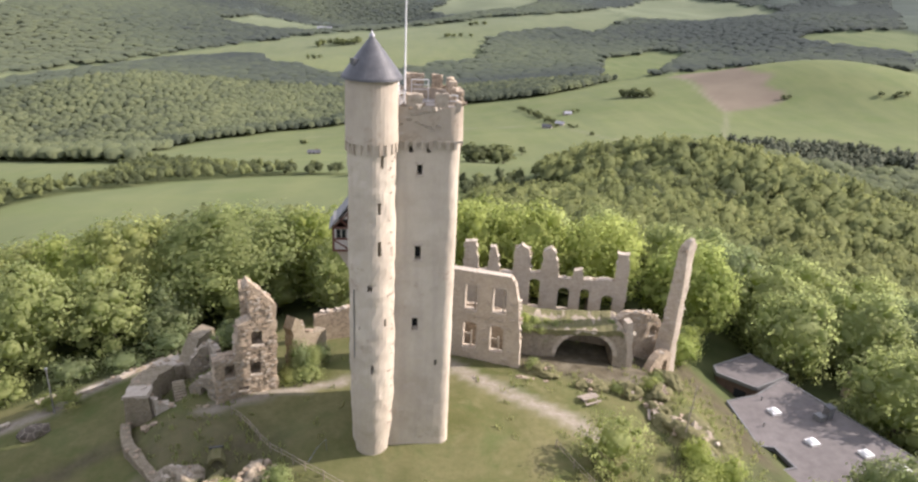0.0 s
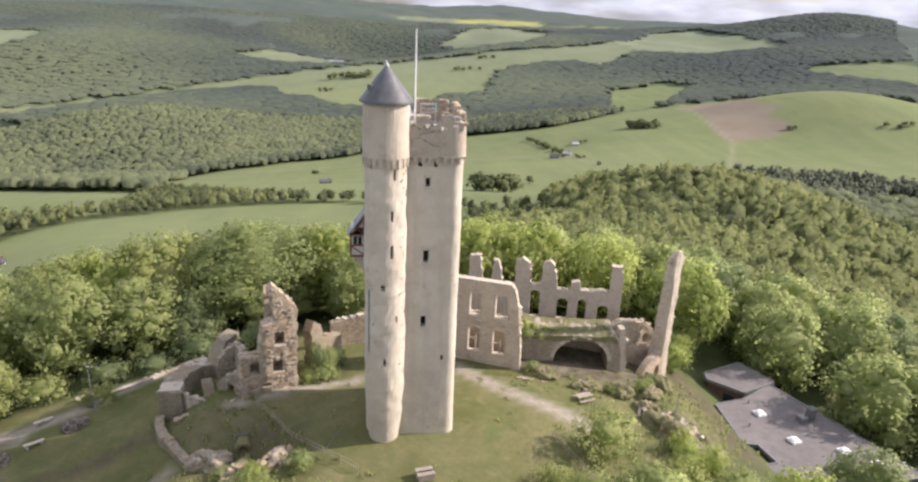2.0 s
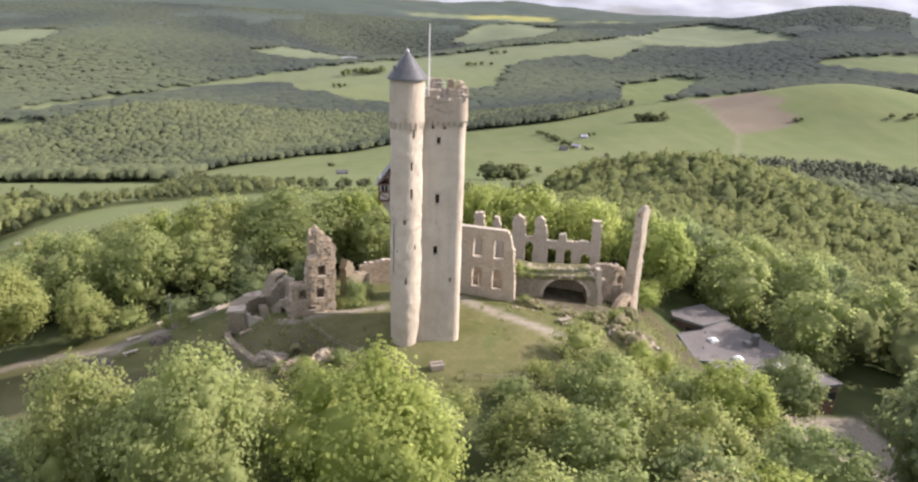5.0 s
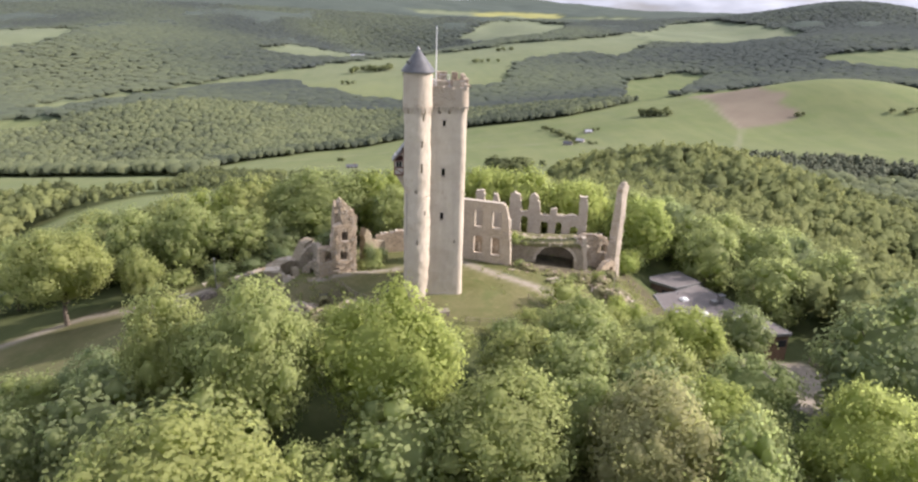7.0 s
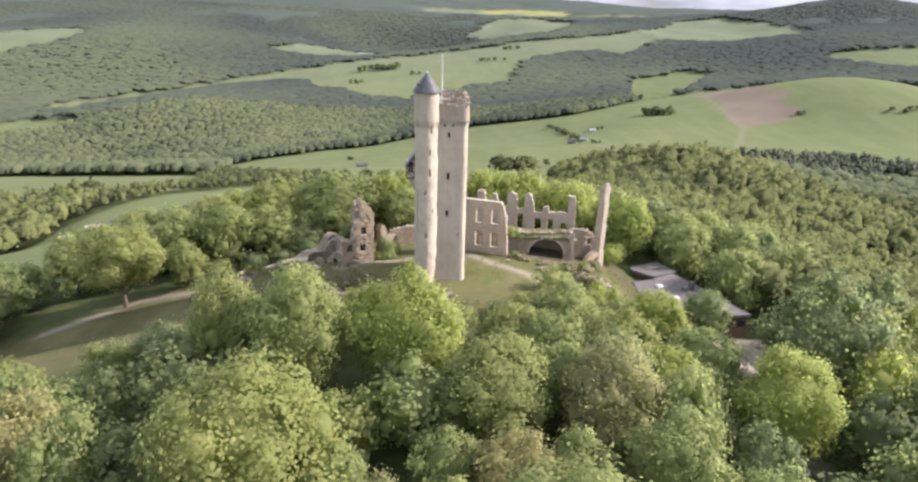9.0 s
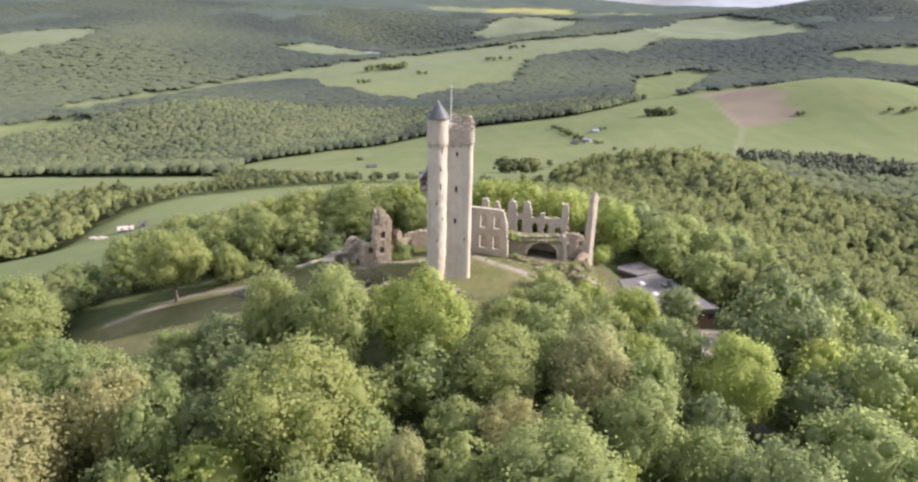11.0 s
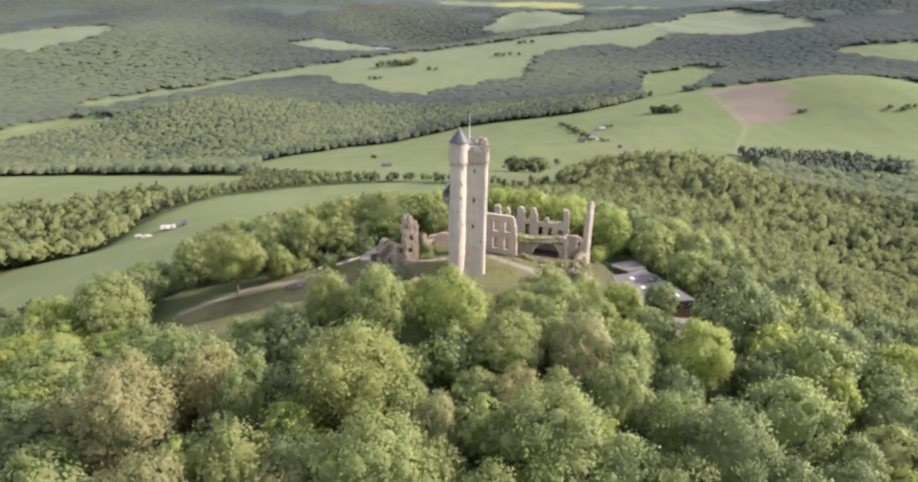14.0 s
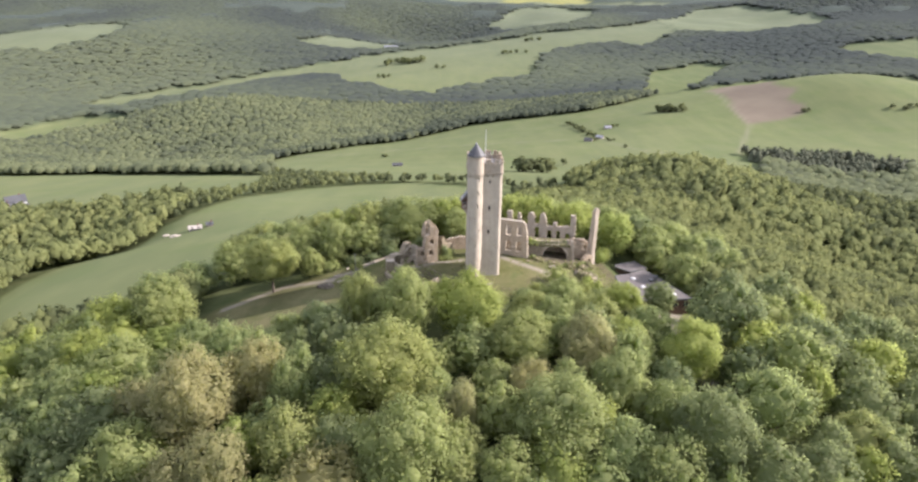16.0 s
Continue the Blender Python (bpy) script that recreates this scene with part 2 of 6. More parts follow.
PLASTER = plaster_material("weathered_plaster", 0.58)
BARE = plaster_material("bare_parapet_stone", 0.44, 0.70)
UPPER = plaster_material("tan_upper_plaster", 0.55, 0.84)
PALAS = stone_material("palas_masonry", (0.350, 0.295, 0.227), (0.429, 0.367, 0.288), (0.522, 0.453, 0.361), 3.0, 0.12)
RUBBLE = stone_material("dark_rubble_masonry", (0.179, 0.137, 0.094), (0.383, 0.302, 0.212), (0.574, 0.471, 0.341), 3.6, 0.2)
MOSSY = stone_material("overgrown_masonry", (0.165, 0.136, 0.096), (0.255, 0.215, 0.156), (0.340, 0.295, 0.220), 2.8, 0.7)
WEATHERED = stone_material("dark_weathered_stone", (0.060, 0.050, 0.040), (0.105, 0.088, 0.070), (0.150, 0.128, 0.100), 1.2, 0.5)
BROWN = stone_material("brown_bailey_masonry", (0.150, 0.122, 0.080), (0.225, 0.188, 0.126), (0.290, 0.250, 0.176), 3.4, 0.4)
COPING = plain("pale_broken_stone", (0.317, 0.273, 0.216), (0.484, 0.431, 0.352), 2.5, 0.95, 0, 0.06)
SLATE = plain("dark_slate", (0.058, 0.059, 0.062), (0.106, 0.107, 0.110), 1.5, 0.45, 0.0, 0.03)
LEAD = plain("grey_lead", (0.25, 0.25, 0.26), (0.38, 0.38, 0.39), 4, 0.4, 0.7)
TIMBER = plain("red_brown_timber", (0.130, 0.062, 0.046), (0.185, 0.088, 0.064), 8, 0.7)
GREY_SLATE = plain("weathered_grey_slate", (0.165, 0.163, 0.165), (0.260, 0.255, 0.252), 2.0, 0.6, 0.0, 0.03)
INFILL = plain("limewashed_infill", (0.442, 0.408, 0.365), (0.561, 0.527, 0.476), 3, 0.9)
GLASS = plain("dark_window_glass", (0.017, 0.019, 0.021), (0.025, 0.028, 0.031), 2, 0.08)
WHITE = plain("white_paint", (0.612, 0.612, 0.595), (0.697, 0.697, 0.680), 3, 0.5)
IRON = plain("grey_iron", (0.136, 0.136, 0.136), (0.238, 0.238, 0.230), 6, 0.5, 0.5)
WOOD = plain("grey_weathered_wood", (0.196, 0.162, 0.123), (0.323, 0.281, 0.230), 6, 0.85)
BITUMEN = plain("grey_roofing_felt", (0.105, 0.094, 0.089), (0.160, 0.145, 0.137), 0.9, 0.85, 0, 0.01)
RENDERED = plain("brown_boarded_wall", (0.085, 0.055, 0.038), (0.145, 0.098, 0.068), 2, 0.85)
CONCRETE = plain("pale_concrete", (0.281, 0.255, 0.221), (0.391, 0.357, 0.315), 1.4, 0.9, 0, 0.02)
TILES = plain("red_brown_tiles", (0.136, 0.072, 0.051), (0.196, 0.111, 0.081), 1.5, 0.85)
TURF = plain("long_grass", (0.080, 0.082, 0.032), (0.160, 0.142, 0.072), 2.0, 0.95, 0, 0.16)
BARK = plain("grey_brown_bark", (0.075, 0.06, 0.045), (0.15, 0.125, 0.095), 5, 0.95, 0, 0.08)
LEAVES = {
    "fresh": leaf_material("fresh_yellow_green_leaves", (0.287, 0.341, 0.104), (0.380, 0.422, 0.140)),
    "mid": leaf_material("mid_green_leaves", (0.270, 0.316, 0.130), (0.358, 0.395, 0.178)),
    "dark": leaf_material("dark_green_leaves", (0.189, 0.234, 0.118), (0.270, 0.304, 0.158)),
    "pale": leaf_material("pale_yellow_green_leaves", (0.290, 0.320, 0.126), (0.365, 0.390, 0.162)),
    "bud": leaf_material("brownish_budding_leaves", (0.350, 0.334, 0.163), (0.437, 0.408, 0.212)),
}
NEEDLES = plain("conifer_needles", (0.062, 0.072, 0.044), (0.100, 0.110, 0.066), 0.3, 0.9)
WOODS = woods_material("woodland_leaves", (0.088, 0.106, 0.058), (0.226, 0.256, 0.100), (0.315, 0.331, 0.133), (0.256, 0.278, 0.117), (0.169, 0.186, 0.075))
# haze is put into these two leaf colours: greyer and bluer than WOODS
RIDGE = woods_material("hazy_ridge_leaves", (0.100, 0.120, 0.088), (0.232, 0.264, 0.140), (0.310, 0.332, 0.165), (0.225, 0.250, 0.142), (0.175, 0.200, 0.118), 0.35, 0.25, 0.0, 0.6)
FOREST = woods_material("hazy_forest_leaves", (0.104, 0.123, 0.112), (0.192, 0.226, 0.142), (0.268, 0.300, 0.164), (0.146, 0.172, 0.128), (0.116, 0.136, 0.118), 0.4, 0.035, 0.0, 0.6)
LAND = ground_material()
# ---- helpers for meshes ----
def finish(bm, name, material, smooth=False):
    bmesh.ops.recalc_face_normals(bm, faces=bm.faces)
    me = bpy.data.meshes.new(name)
    bm.to_mesh(me)
    bm.free()
    for m in material if isinstance(material, (list, tuple)) else [material]:
        me.materials.append(m)
    if smooth:
        me.shade_smooth()
    return me


def part(name, bm, material, parent=None, label="", at=None, smooth=False):
    """Links a bmesh as one mesh object under a thing or a part."""
    ob = new(name, finish(bm, name, material, smooth))
    if parent:
        ob.parent = parent
    if at is not None:
        ob.matrix_basis = at
    if label:
        ob["label"] = label
    return ob


def thing(name, at, label, category, group="", kind=""):
    ob = new(name)
    ob.empty_display_size = 0.3
    ob.matrix_basis = at
    return tagged(ob, label, category, group, kind)


def block(x0, x1, y0, y1, z0, z1, bm=None, wear=0.0, seed=0):
    """A box with worn, uneven corners."""
    bm = bm or bmesh.new()
    rng = random.Random(seed)
    v = [bm.verts.new((x + rng.uniform(-wear, wear), y + rng.uniform(-wear, wear), z + rng.uniform(-wear, wear))) for z in (z0, z1) for x, y in ((x0, y0), (x1, y0), (x1, y1), (x0, y1))]
    for f in ((3, 2, 1, 0), (4, 5, 6, 7), (0, 1, 5, 4), (1, 2, 6, 5), (2, 3, 7, 6), (3, 0, 4, 7)):
        bm.faces.new([v[i] for i in f])
    return bm


def tube(points, radii, sides=8, bm=None, caps=True):
    """A tapered tube along points."""
    bm = bm or bmesh.new()
    rings = []
    for i, (p, r) in enumerate(zip(points, radii)):
        p = Vector(p)
        way = (Vector(points[min(i + 1, len(points) - 1)]) - Vector(points[max(i - 1, 0)])).normalized()
        side = way.orthogonal().normalized()
        up = way.cross(side)
        rings.append([bm.verts.new(p + r * (math.cos(a) * side + math.sin(a) * up)) for a in (2 * math.pi * k / sides for k in range(sides))])
    for a, b in zip(rings, rings[1:]):
        for k in range(sides):
            bm.faces.new((a[k], a[(k + 1) % sides], b[(k + 1) % sides], b[k]))
    if caps:
        bm.faces.new(rings[0][::-1])
        bm.faces.new(rings[-1])
    return bm


def loft(rings, caps=True, rough=0.0, scale=0.8):
    """A skin over closed rings of points, with the same number of points each."""
    bm = bmesh.new()
    rows = []
    for ring in rings:
        row = []
        for p in ring:
            p = Vector(p)
            if rough:
                d = rough * noise.noise(p * scale) + 0.5 * rough * noise.noise(p * scale * 3.1)
                c = sum((Vector(q) for q in ring), Vector()) / len(ring)
                out = Vector((p.x - c.x, p.y - c.y, 0))
                p = p + out.normalized() * d if out.length > 1e-6 else p
            row.append(bm.verts.new(p))
        rows.append(row)
    n = len(rows[0])
    for a, b in zip(rows, rows[1:]):
        for k in range(n):
            bm.faces.new((a[k], a[(k + 1) % n], b[(k + 1) % n], b[k]))
    if caps:
        bm.faces.new(rows[0][::-1])
        bm.faces.new(rows[-1])
    return bm


def jagged(points, step, amount, seed, floor=-90.0):
    """A broken line through points, rough above the height given by floor."""
    rng, out = random.Random(seed), []
    for (u0, z0), (u1, z1) in zip(points, points[1:] + points[:1]):
        n = max(1, int(math.hypot(u1 - u0, z1 - z0) / step))
        low = z0 <= floor and z1 <= floor
        for k in range(1 if low else n):
            t = k / n
            a = 0 if (low or k == 0 and z0 <= floor) else amount
            out.append((u0 + (u1 - u0) * t + rng.uniform(-a, a), z0 + (z1 - z0) * t + rng.uniform(-a, a)))
    return out


def window_hole(u0, u1, z0, z1, rise=0.0):
    """The outline of an opening, with an arched head where rise is given."""
    if not rise:
        return [(u0, z0), (u1, z0), (u1, z1), (u0, z1)]
    mid, half = (u0 + u1) / 2, (u1 - u0) / 2
    arc = [(mid + half * math.cos(math.pi * k / 8), z1 - rise + rise * math.sin(math.pi * k / 8)) for k in range(9)]
    return [(u0, z0), (u1, z0)] + arc


def slab(outline, holes, thick, bm=None):
    """A wall with openings that go through it: outline and holes in (u, z), thickness along y."""
    from mathutils.geometry import tessellate_polygon
    bm = bm or bmesh.new()
    loops = [[Vector((u, z, 0)) for u, z in loop] for loop in [outline] + holes]
    tris = tessellate_polygon(loops)
    flat = [p for loop in loops for p in loop]
    front = [bm.verts.new((p.x, 0, p.y)) for p in flat]
    back = [bm.verts.new((p.x, thick, p.y)) for p in flat]
    for t in tris:
        for side in (front, back):
            try:
                bm.faces.new([side[i] for i in t])
            except ValueError:
                pass
    base = 0
    for loop in loops:
        n = len(loop)
        for k in range(n):
            a, b = base + k, base + (k + 1) % n
            bm.faces.new((front[a], front[b], back[b], back[a]))
        base += n
    return bm


def along(a, b, z=0.0):
    """The pose of a wall that runs from a to b in plan."""
    return pose(a[0], a[1], z, 0, 0, math.degrees(math.atan2(b[1] - a[1], b[0] - a[0])))


def rock_mesh(name, seed, material, size=(1, 1, 1), detail=2, rough=0.35):
    bm = bmesh.new()
    bmesh.ops.create_icosphere(bm, subdivisions=detail, radius=1.0)
    off = Vector((seed * 7.3, seed * 3.1, seed * 1.7))
    for v in bm.verts:
        v.co *= 1 + rough * noise.noise(v.co * 1.3 + off) + rough * 0.4 * noise.noise(v.co * 3.7 + off)
        v.co = Vector((v.co.x * size[0], v.co.y * size[1], v.co.z * size[2]))
    return finish(bm, name, material)


STONES = []
for k in range(5):
    bm = block(-0.5, 0.5, -0.5, 0.5, -0.5, 0.5, wear=0.13, seed=k + 40)
    STONES.append(finish(bm, "stone", COPING if k < 3 else RUBBLE))


PALE_STONES = []
for k in range(3):
    PALE_STONES.append(finish(block(-0.5, 0.5, -0.5, 0.5, -0.5, 0.5, wear=0.07, seed=k + 60), "stone", PALAS if k < 2 else COPING))


def crown_with_stones(parent, line, thick, seed, size=0.42, gap=0.55):
    """Loose stones along a wall's broken top, each a piece of its own."""
    rng = random.Random(seed)
    for (u0, z0), (u1, z1) in zip(line, line[1:]):
        n = int(math.hypot(u1 - u0, z1 - z0) / gap)
        for k in range(n):
            t = (k + rng.random()) / max(n, 1)
            ob = new("stone", rng.choice(STONES))
            ob.parent = parent
            s = size * rng.uniform(0.6, 1.25)
            ob.matrix_basis = Matrix.LocRotScale((u0 + (u1 - u0) * t, thick * rng.uniform(0.2, 0.8), z0 + (z1 - z0) * t + 0.02),
                                                 Euler((rng.uniform(-.2, .2), rng.uniform(-.2, .2), rng.uniform(0, 6))), Vector((s * 1.2, s, s * 0.65)))


def rough_block(x0, x1, y0, y1, z0, z1, wear, seed, cuts=3):
    """A block of broken masonry: every face uneven, its corners worn off."""
    bm = block(x0, x1, y0, y1, z0, z1)
    bmesh.ops.subdivide_edges(bm, edges=bm.edges[:], cuts=cuts, use_grid_fill=True)
    mid = Vector(((x0 + x1) / 2, (y0 + y1) / 2, (z0 + z1) / 2))
    half = Vector((x1 - x0, y1 - y0, z1 - z0)) / 2
    off = Vector((seed * 5.7, seed * 2.3, seed * 9.1))
    for v in bm.verts:
        q = v.co - mid
        far = sorted((abs(q.x) / half.x, abs(q.y) / half.y, abs(q.z) / half.z))
        round_off = 0.22 * wear * (far[1] > 0.9) + 0.5 * wear * (far[0] > 0.9)
        n = noise.noise(v.co * 1.9 + off) + 0.6 * noise.noise(v.co * 4.3 + off)
        drop = max(0.0, noise.noise(Vector((v.co.x, v.co.y, 0)) * 1.1 + off)) * wear * 2.2 if v.co.z > z1 - 0.02 else 0.0
        v.co = v.co + q.normalized() * (wear * n - round_off) - Vector((0, 0, drop))
    return bm


def within(u, z, loop):
    odd = False
    for (u0, z0), (u1, z1) in zip(loop, loop[1:] + loop[:1]):
        if (z0 > z) != (z1 > z) and u < (u1 - u0) * (z - z0) / (z1 - z0) + u0:
            odd = not odd
    return odd


def face_stones(parent, outline, holes, seed, share, low, course=0.27, proud=0.05, meshes=None):
    """Single stones that stand proud of a wall's weathered face, laid in uneven courses."""
    rng = random.Random(seed)
    us, zs = [p[0] for p in outline], [p[1] for p in outline]
    z = max(min(zs), low)
    while z < max(zs):
        u = min(us) + rng.uniform(0, 0.4)
        h = course * rng.uniform(0.8, 1.25)
        while u < max(us):
            w = course * rng.uniform(1.0, 2.2)
            spot = (u + w / 2, z + h / 2)
            edges = [(u, z), (u + w, z), (u, z + h), (u + w, z + h)]
            if rng.random() < share and all(within(*p, outline) for p in edges) and not any(within(*p, hole) for hole in holes for p in edges + [spot]):
                ob = new("stone", rng.choice(meshes or STONES[2:]))
                ob.parent = parent
                ob.matrix_basis = Matrix.LocRotScale((spot[0], 0.1 - proud * rng.uniform(0.5, 1.3), spot[1]), Euler((0, rng.uniform(-.06, .06), 0)), Vector((w * 0.94, 0.3, h * 0.86)))
            u += w
        z += h


def cut(ob, boxes):
    """Cuts boxes, given by their poses and sizes, out of a mesh object."""
    bm = bmesh.new()
    for m, (sx, sy, sz) in boxes:
        made = bmesh.ops.create_cube(bm, size=1.0, matrix=m @ Matrix.Diagonal((sx, sy, sz, 1)))
    tool = new("tool", finish(bm, "tool", PLASTER))
    mod = ob.modifiers.new("openings", "BOOLEAN")
    mod.operation, mod.object, mod.solver = "DIFFERENCE", tool, "EXACT"
    bpy.context.view_layer.update()
    me = bpy.data.meshes.new_from_object(ob.evaluated_get(bpy.context.evaluated_depsgraph_get()))
    ob.modifiers.clear()
    ob.data = me
    bpy.data.objects.remove(tool)
# ---- the lie of the land ----
def ramp(v, a, b):
    t = np.clip((v - a) / (b - a), 0, 1)
    return t * t * (3 - 2 * t)


def bump(x, y, cx, cy, rx, ry, turn=0.0):
    c, s = math.cos(radians(turn)), math.sin(radians(turn))
    u, v = (x - cx) * c + (y - cy) * s, -(x - cx) * s + (y - cy) * c
    return np.exp(-((u / rx) ** 2 + (v / ry) ** 2))


# Rises and hollows: x, y, reach, rise.
SPUR_AND_NEAR_SLOPES = [(120, 80, 35, -4.9), (120, 130, 35, -2.9), (180, 90, 40, -10.7), (80, 200, 40, -3.9), (140, 210, 50, 7.0), (-140, 210, 50, 6.6), (-210, 170, 50, -15.3), (70, 380, 120, -6.9)]
VALLEY_AND_FIELDS = [(370, 380, 100, -19.5), (400, 400, 300, -6.0), (-60, 600, 180, -7.7), (430, 460, 110, 8.6), (170, 750, 140, -7.9), (300, 720, 140, 13.2), (450, 660, 140, -14.7), (-300, 760, 150, -13.4), (-60, 860, 150, -14.4), (-400, 820, 160, -35.4), (560, 750, 170, 51.4)]
WOODED_RIDGE_AND_LONG_FIELD = [(-360, 940, 450, -63.3), (-360, 940, 180, 41.0), (160, 1140, 210, -19.7), (790, 960, 220, 15.0), (-420, 1180, 230, 35.2), (-200, 1280, 230, 10.3), (600, 1320, 260, -18.1), (-680, 1350, 270, -50.3), (960, 1210, 280, 18.4), (-400, 1600, 300, -28.7), (-800, 1740, 350, 36.4), (1160, 1550, 350, 25.9)]
FAR_HILLS = [(0, 2000, 900, -29.4), (520, 2120, 390, 26.7), (0, 2400, 300, -85.4), (1100, 2170, 440, -34.8), (-800, 2400, 500, 24.0), (1670, 2290, 1280, 116.5), (1600, 2400, 300, 58.0), (800, 2800, 500, -6.5), (-1960, 3420, 1180, 106.9), (-520, 4090, 1240, 144.7), (1600, 4000, 900, 57.0), (2400, 3600, 500, 52.5), (800, 4400, 500, 67.8)]
LANDFORMS = SPUR_AND_NEAR_SLOPES + VALLEY_AND_FIELDS + WOODED_RIDGE_AND_LONG_FIELD + FAR_HILLS


def height(x, y):
    """The lie of the land: the castle's hill, the wooded spur behind it, the valley and the far ridges."""
    x, y = np.asarray(x, float), np.asarray(y, float)
    r = np.sqrt((x * 0.95) ** 2 + (y - 3) ** 2)
    d = np.sqrt(r * r + 30 ** 2) - 30
    z = -120 * (1 - np.exp(-d * 0.27 / 120))
    z = z + 13 * bump(x, y, 150, 220, 75, 190, 40)        # wooded spur
    z = z - 13 * bump(x, y, 215, 110, 80, 70)             # its steep flank
    z = z - 30 * bump(x, y, 265, 205, 130, 46, -46)        # side valley behind it
    z = z - 5 * bump(x, y, 45, 182, 26, 42)               # dip beside the spur
    z = z - 5.5 * bump(x, y, 52, 8, 13, 24, 0)            # shelf of the low building
    z = z - 7 * bump(x, y, -140, 180, 120, 70)            # sloping field
    for cx, cy, reach, rise in LANDFORMS:
        z = z + rise * bump(x, y, cx, cy, reach, reach)
    return z


def lattice(x, y, seed):
    """Smooth noise from 0 to 1 on a unit lattice."""
    def corner(i, j):
        h = (i.astype(np.int64) * 374761393 + j.astype(np.int64) * 668265263 + seed * 974634777) & 0xFFFFFFFF
        h = ((h ^ (h >> 13)) * 1274126177) & 0xFFFFFFFF
        return ((h ^ (h >> 16)) & 0xFFFF) / 65535.0
    i, j = np.floor(x), np.floor(y)
    u, v = x - i, y - j
    u, v = u * u * (3 - 2 * u), v * v * (3 - 2 * v)
    return (corner(i, j) * (1 - u) + corner(i + 1, j) * u) * (1 - v) + (corner(i, j + 1) * (1 - u) + corner(i + 1, j + 1) * u) * v


def inside(x, y, poly, soft):
    """1 inside a plan polygon, 0 outside, with an edge soft metres wide."""
    px, py = np.array(poly, float).T
    odd, near = np.zeros(x.shape, bool), np.full(x.shape, 1e9)
    for x0, y0, x1, y1 in zip(px, py, np.roll(px, -1), np.roll(py, -1)):
        odd ^= ((y0 > y) != (y1 > y)) & (x < (x1 - x0) * (y - y0) / (y1 - y0 if y1 != y0 else 1e-9) + x0)
        ex, ey = x1 - x0, y1 - y0
        t = np.clip(((x - x0) * ex + (y - y0) * ey) / (ex * ex + ey * ey + 1e-9), 0, 1)
        near = np.minimum(near, np.hypot(x - x0 - t * ex, y - y0 - t * ey))
    return np.clip(np.where(odd, near, -near) / soft + 0.5, 0, 1)


def strip(x, y, line, half, soft):
    near = np.full(x.shape, 1e9)
    for (x0, y0), (x1, y1) in zip(line, line[1:]):
        ex, ey = x1 - x0, y1 - y0
        t = np.clip(((x - x0) * ex + (y - y0) * ey) / (ex * ex + ey * ey), 0, 1)
        near = np.minimum(near, np.hypot(x - x0 - t * ex, y - y0 - t * ey))
    return np.clip((half - near) / soft + 0.5, 0, 1)


# Fields in plan: outline and tone (0 deep green, 1 pale).
SLOPING_FIELD = [(-135, 0), (-160, 30), (-172, 61), (-172, 90), (-168, 130), (-163, 160), (-163, 190), (-148, 204), (-125, 238), (-90, 279), (-53, 290), (-22, 284), (15, 250), (35, 234), (24, 75), (-7, 66), (-34, 66), (-57, 66), (-80, 50), (-88, 22), (-97, 14), (-104, 0)]
WEST_FIELD = [(-467, 523), (-420, 519), (-341, 505), (-227, 445), (-140, 389), (-139, 373), (-133, 267), (-152, 259), (-178, 252), (-200, 249), (-230, 252), (-249, 244), (-283, 239)]
BARN_FIELD = [(-174, 449), (-225, 745), (-184, 774), (-147, 788), (-109, 813), (-60, 822), (-10, 860), (46, 882), (114, 885), (147, 875), (197, 858), (232, 860), (295, 901), (348, 954), (461, 1002), (581, 1044), (660, 960), (756, 896), (800, 862), (640, 600), (470, 419), (427, 445), (413, 423), (352, 437), (312, 460), (240, 330), (150, 300), (72, 240), (40, 235), (12, 275), (-42, 310), (-81, 335), (-120, 370)]
LONG_FIELD = [(-691, 1293), (-607, 1414), (-521, 1465), (-415, 1578), (-303, 1667), (-193, 1756), (-133, 1794), (-39, 1832), (100, 1888), (216, 1947), (358, 1979), (473, 1945), (593, 2008), (715, 2113), (682, 1796), (525, 1590), (473, 1675), (414, 1679), (298, 1615), (254, 1498), (217, 1316), (149, 1304), (37, 1224), (-31, 1164), (-99, 1205), (-147, 1245), (-185, 1250), (-218, 1405), (-272, 1467), (-335, 1450), (-352, 1210), (-395, 1075), (-470, 1055), (-560, 1050), (-660, 1120)]
UPPER_FIELD = [(715, 2113), (1018, 2578), (1198, 2632), (1228, 2357), (1250, 2018), (1034, 1695), (865, 1663), (792, 1707), (682, 1796)]
HOLLOW_FIELD = [(371, 1100), (458, 1313), (525, 1365), (613, 1392), (637, 1324), (576, 1218), (450, 1002), (364, 960), (330, 990)]
RIDGE_FIELD = [(855, 1326), (929, 1337), (1038, 1313), (1086, 1253), (955, 1073), (861, 1052), (839, 1131)]
VILLAGE_FIELD = [(225, 2550), (332, 2832), (540, 2914), (672, 2731), (548, 2281), (435, 2110), (335, 2177)]
HIGH_FIELD = [(53, 3273), (392, 3371), (1086, 2976), (942, 2763), (697, 2948), (363, 3107), (102, 3121)]
HILL_FIELD = [(-1262, 1860), (-1092, 1772), (-1037, 1841), (-910, 2065), (-806, 1759), (-850, 1655), (-903, 1562), (-965, 1532), (-1045, 1493)]
VALLEY_MEADOW = [(-419, 1996), (-303, 2168), (-194, 2183), (-56, 1884), (-136, 1842), (-269, 1879), (-372, 1918)]
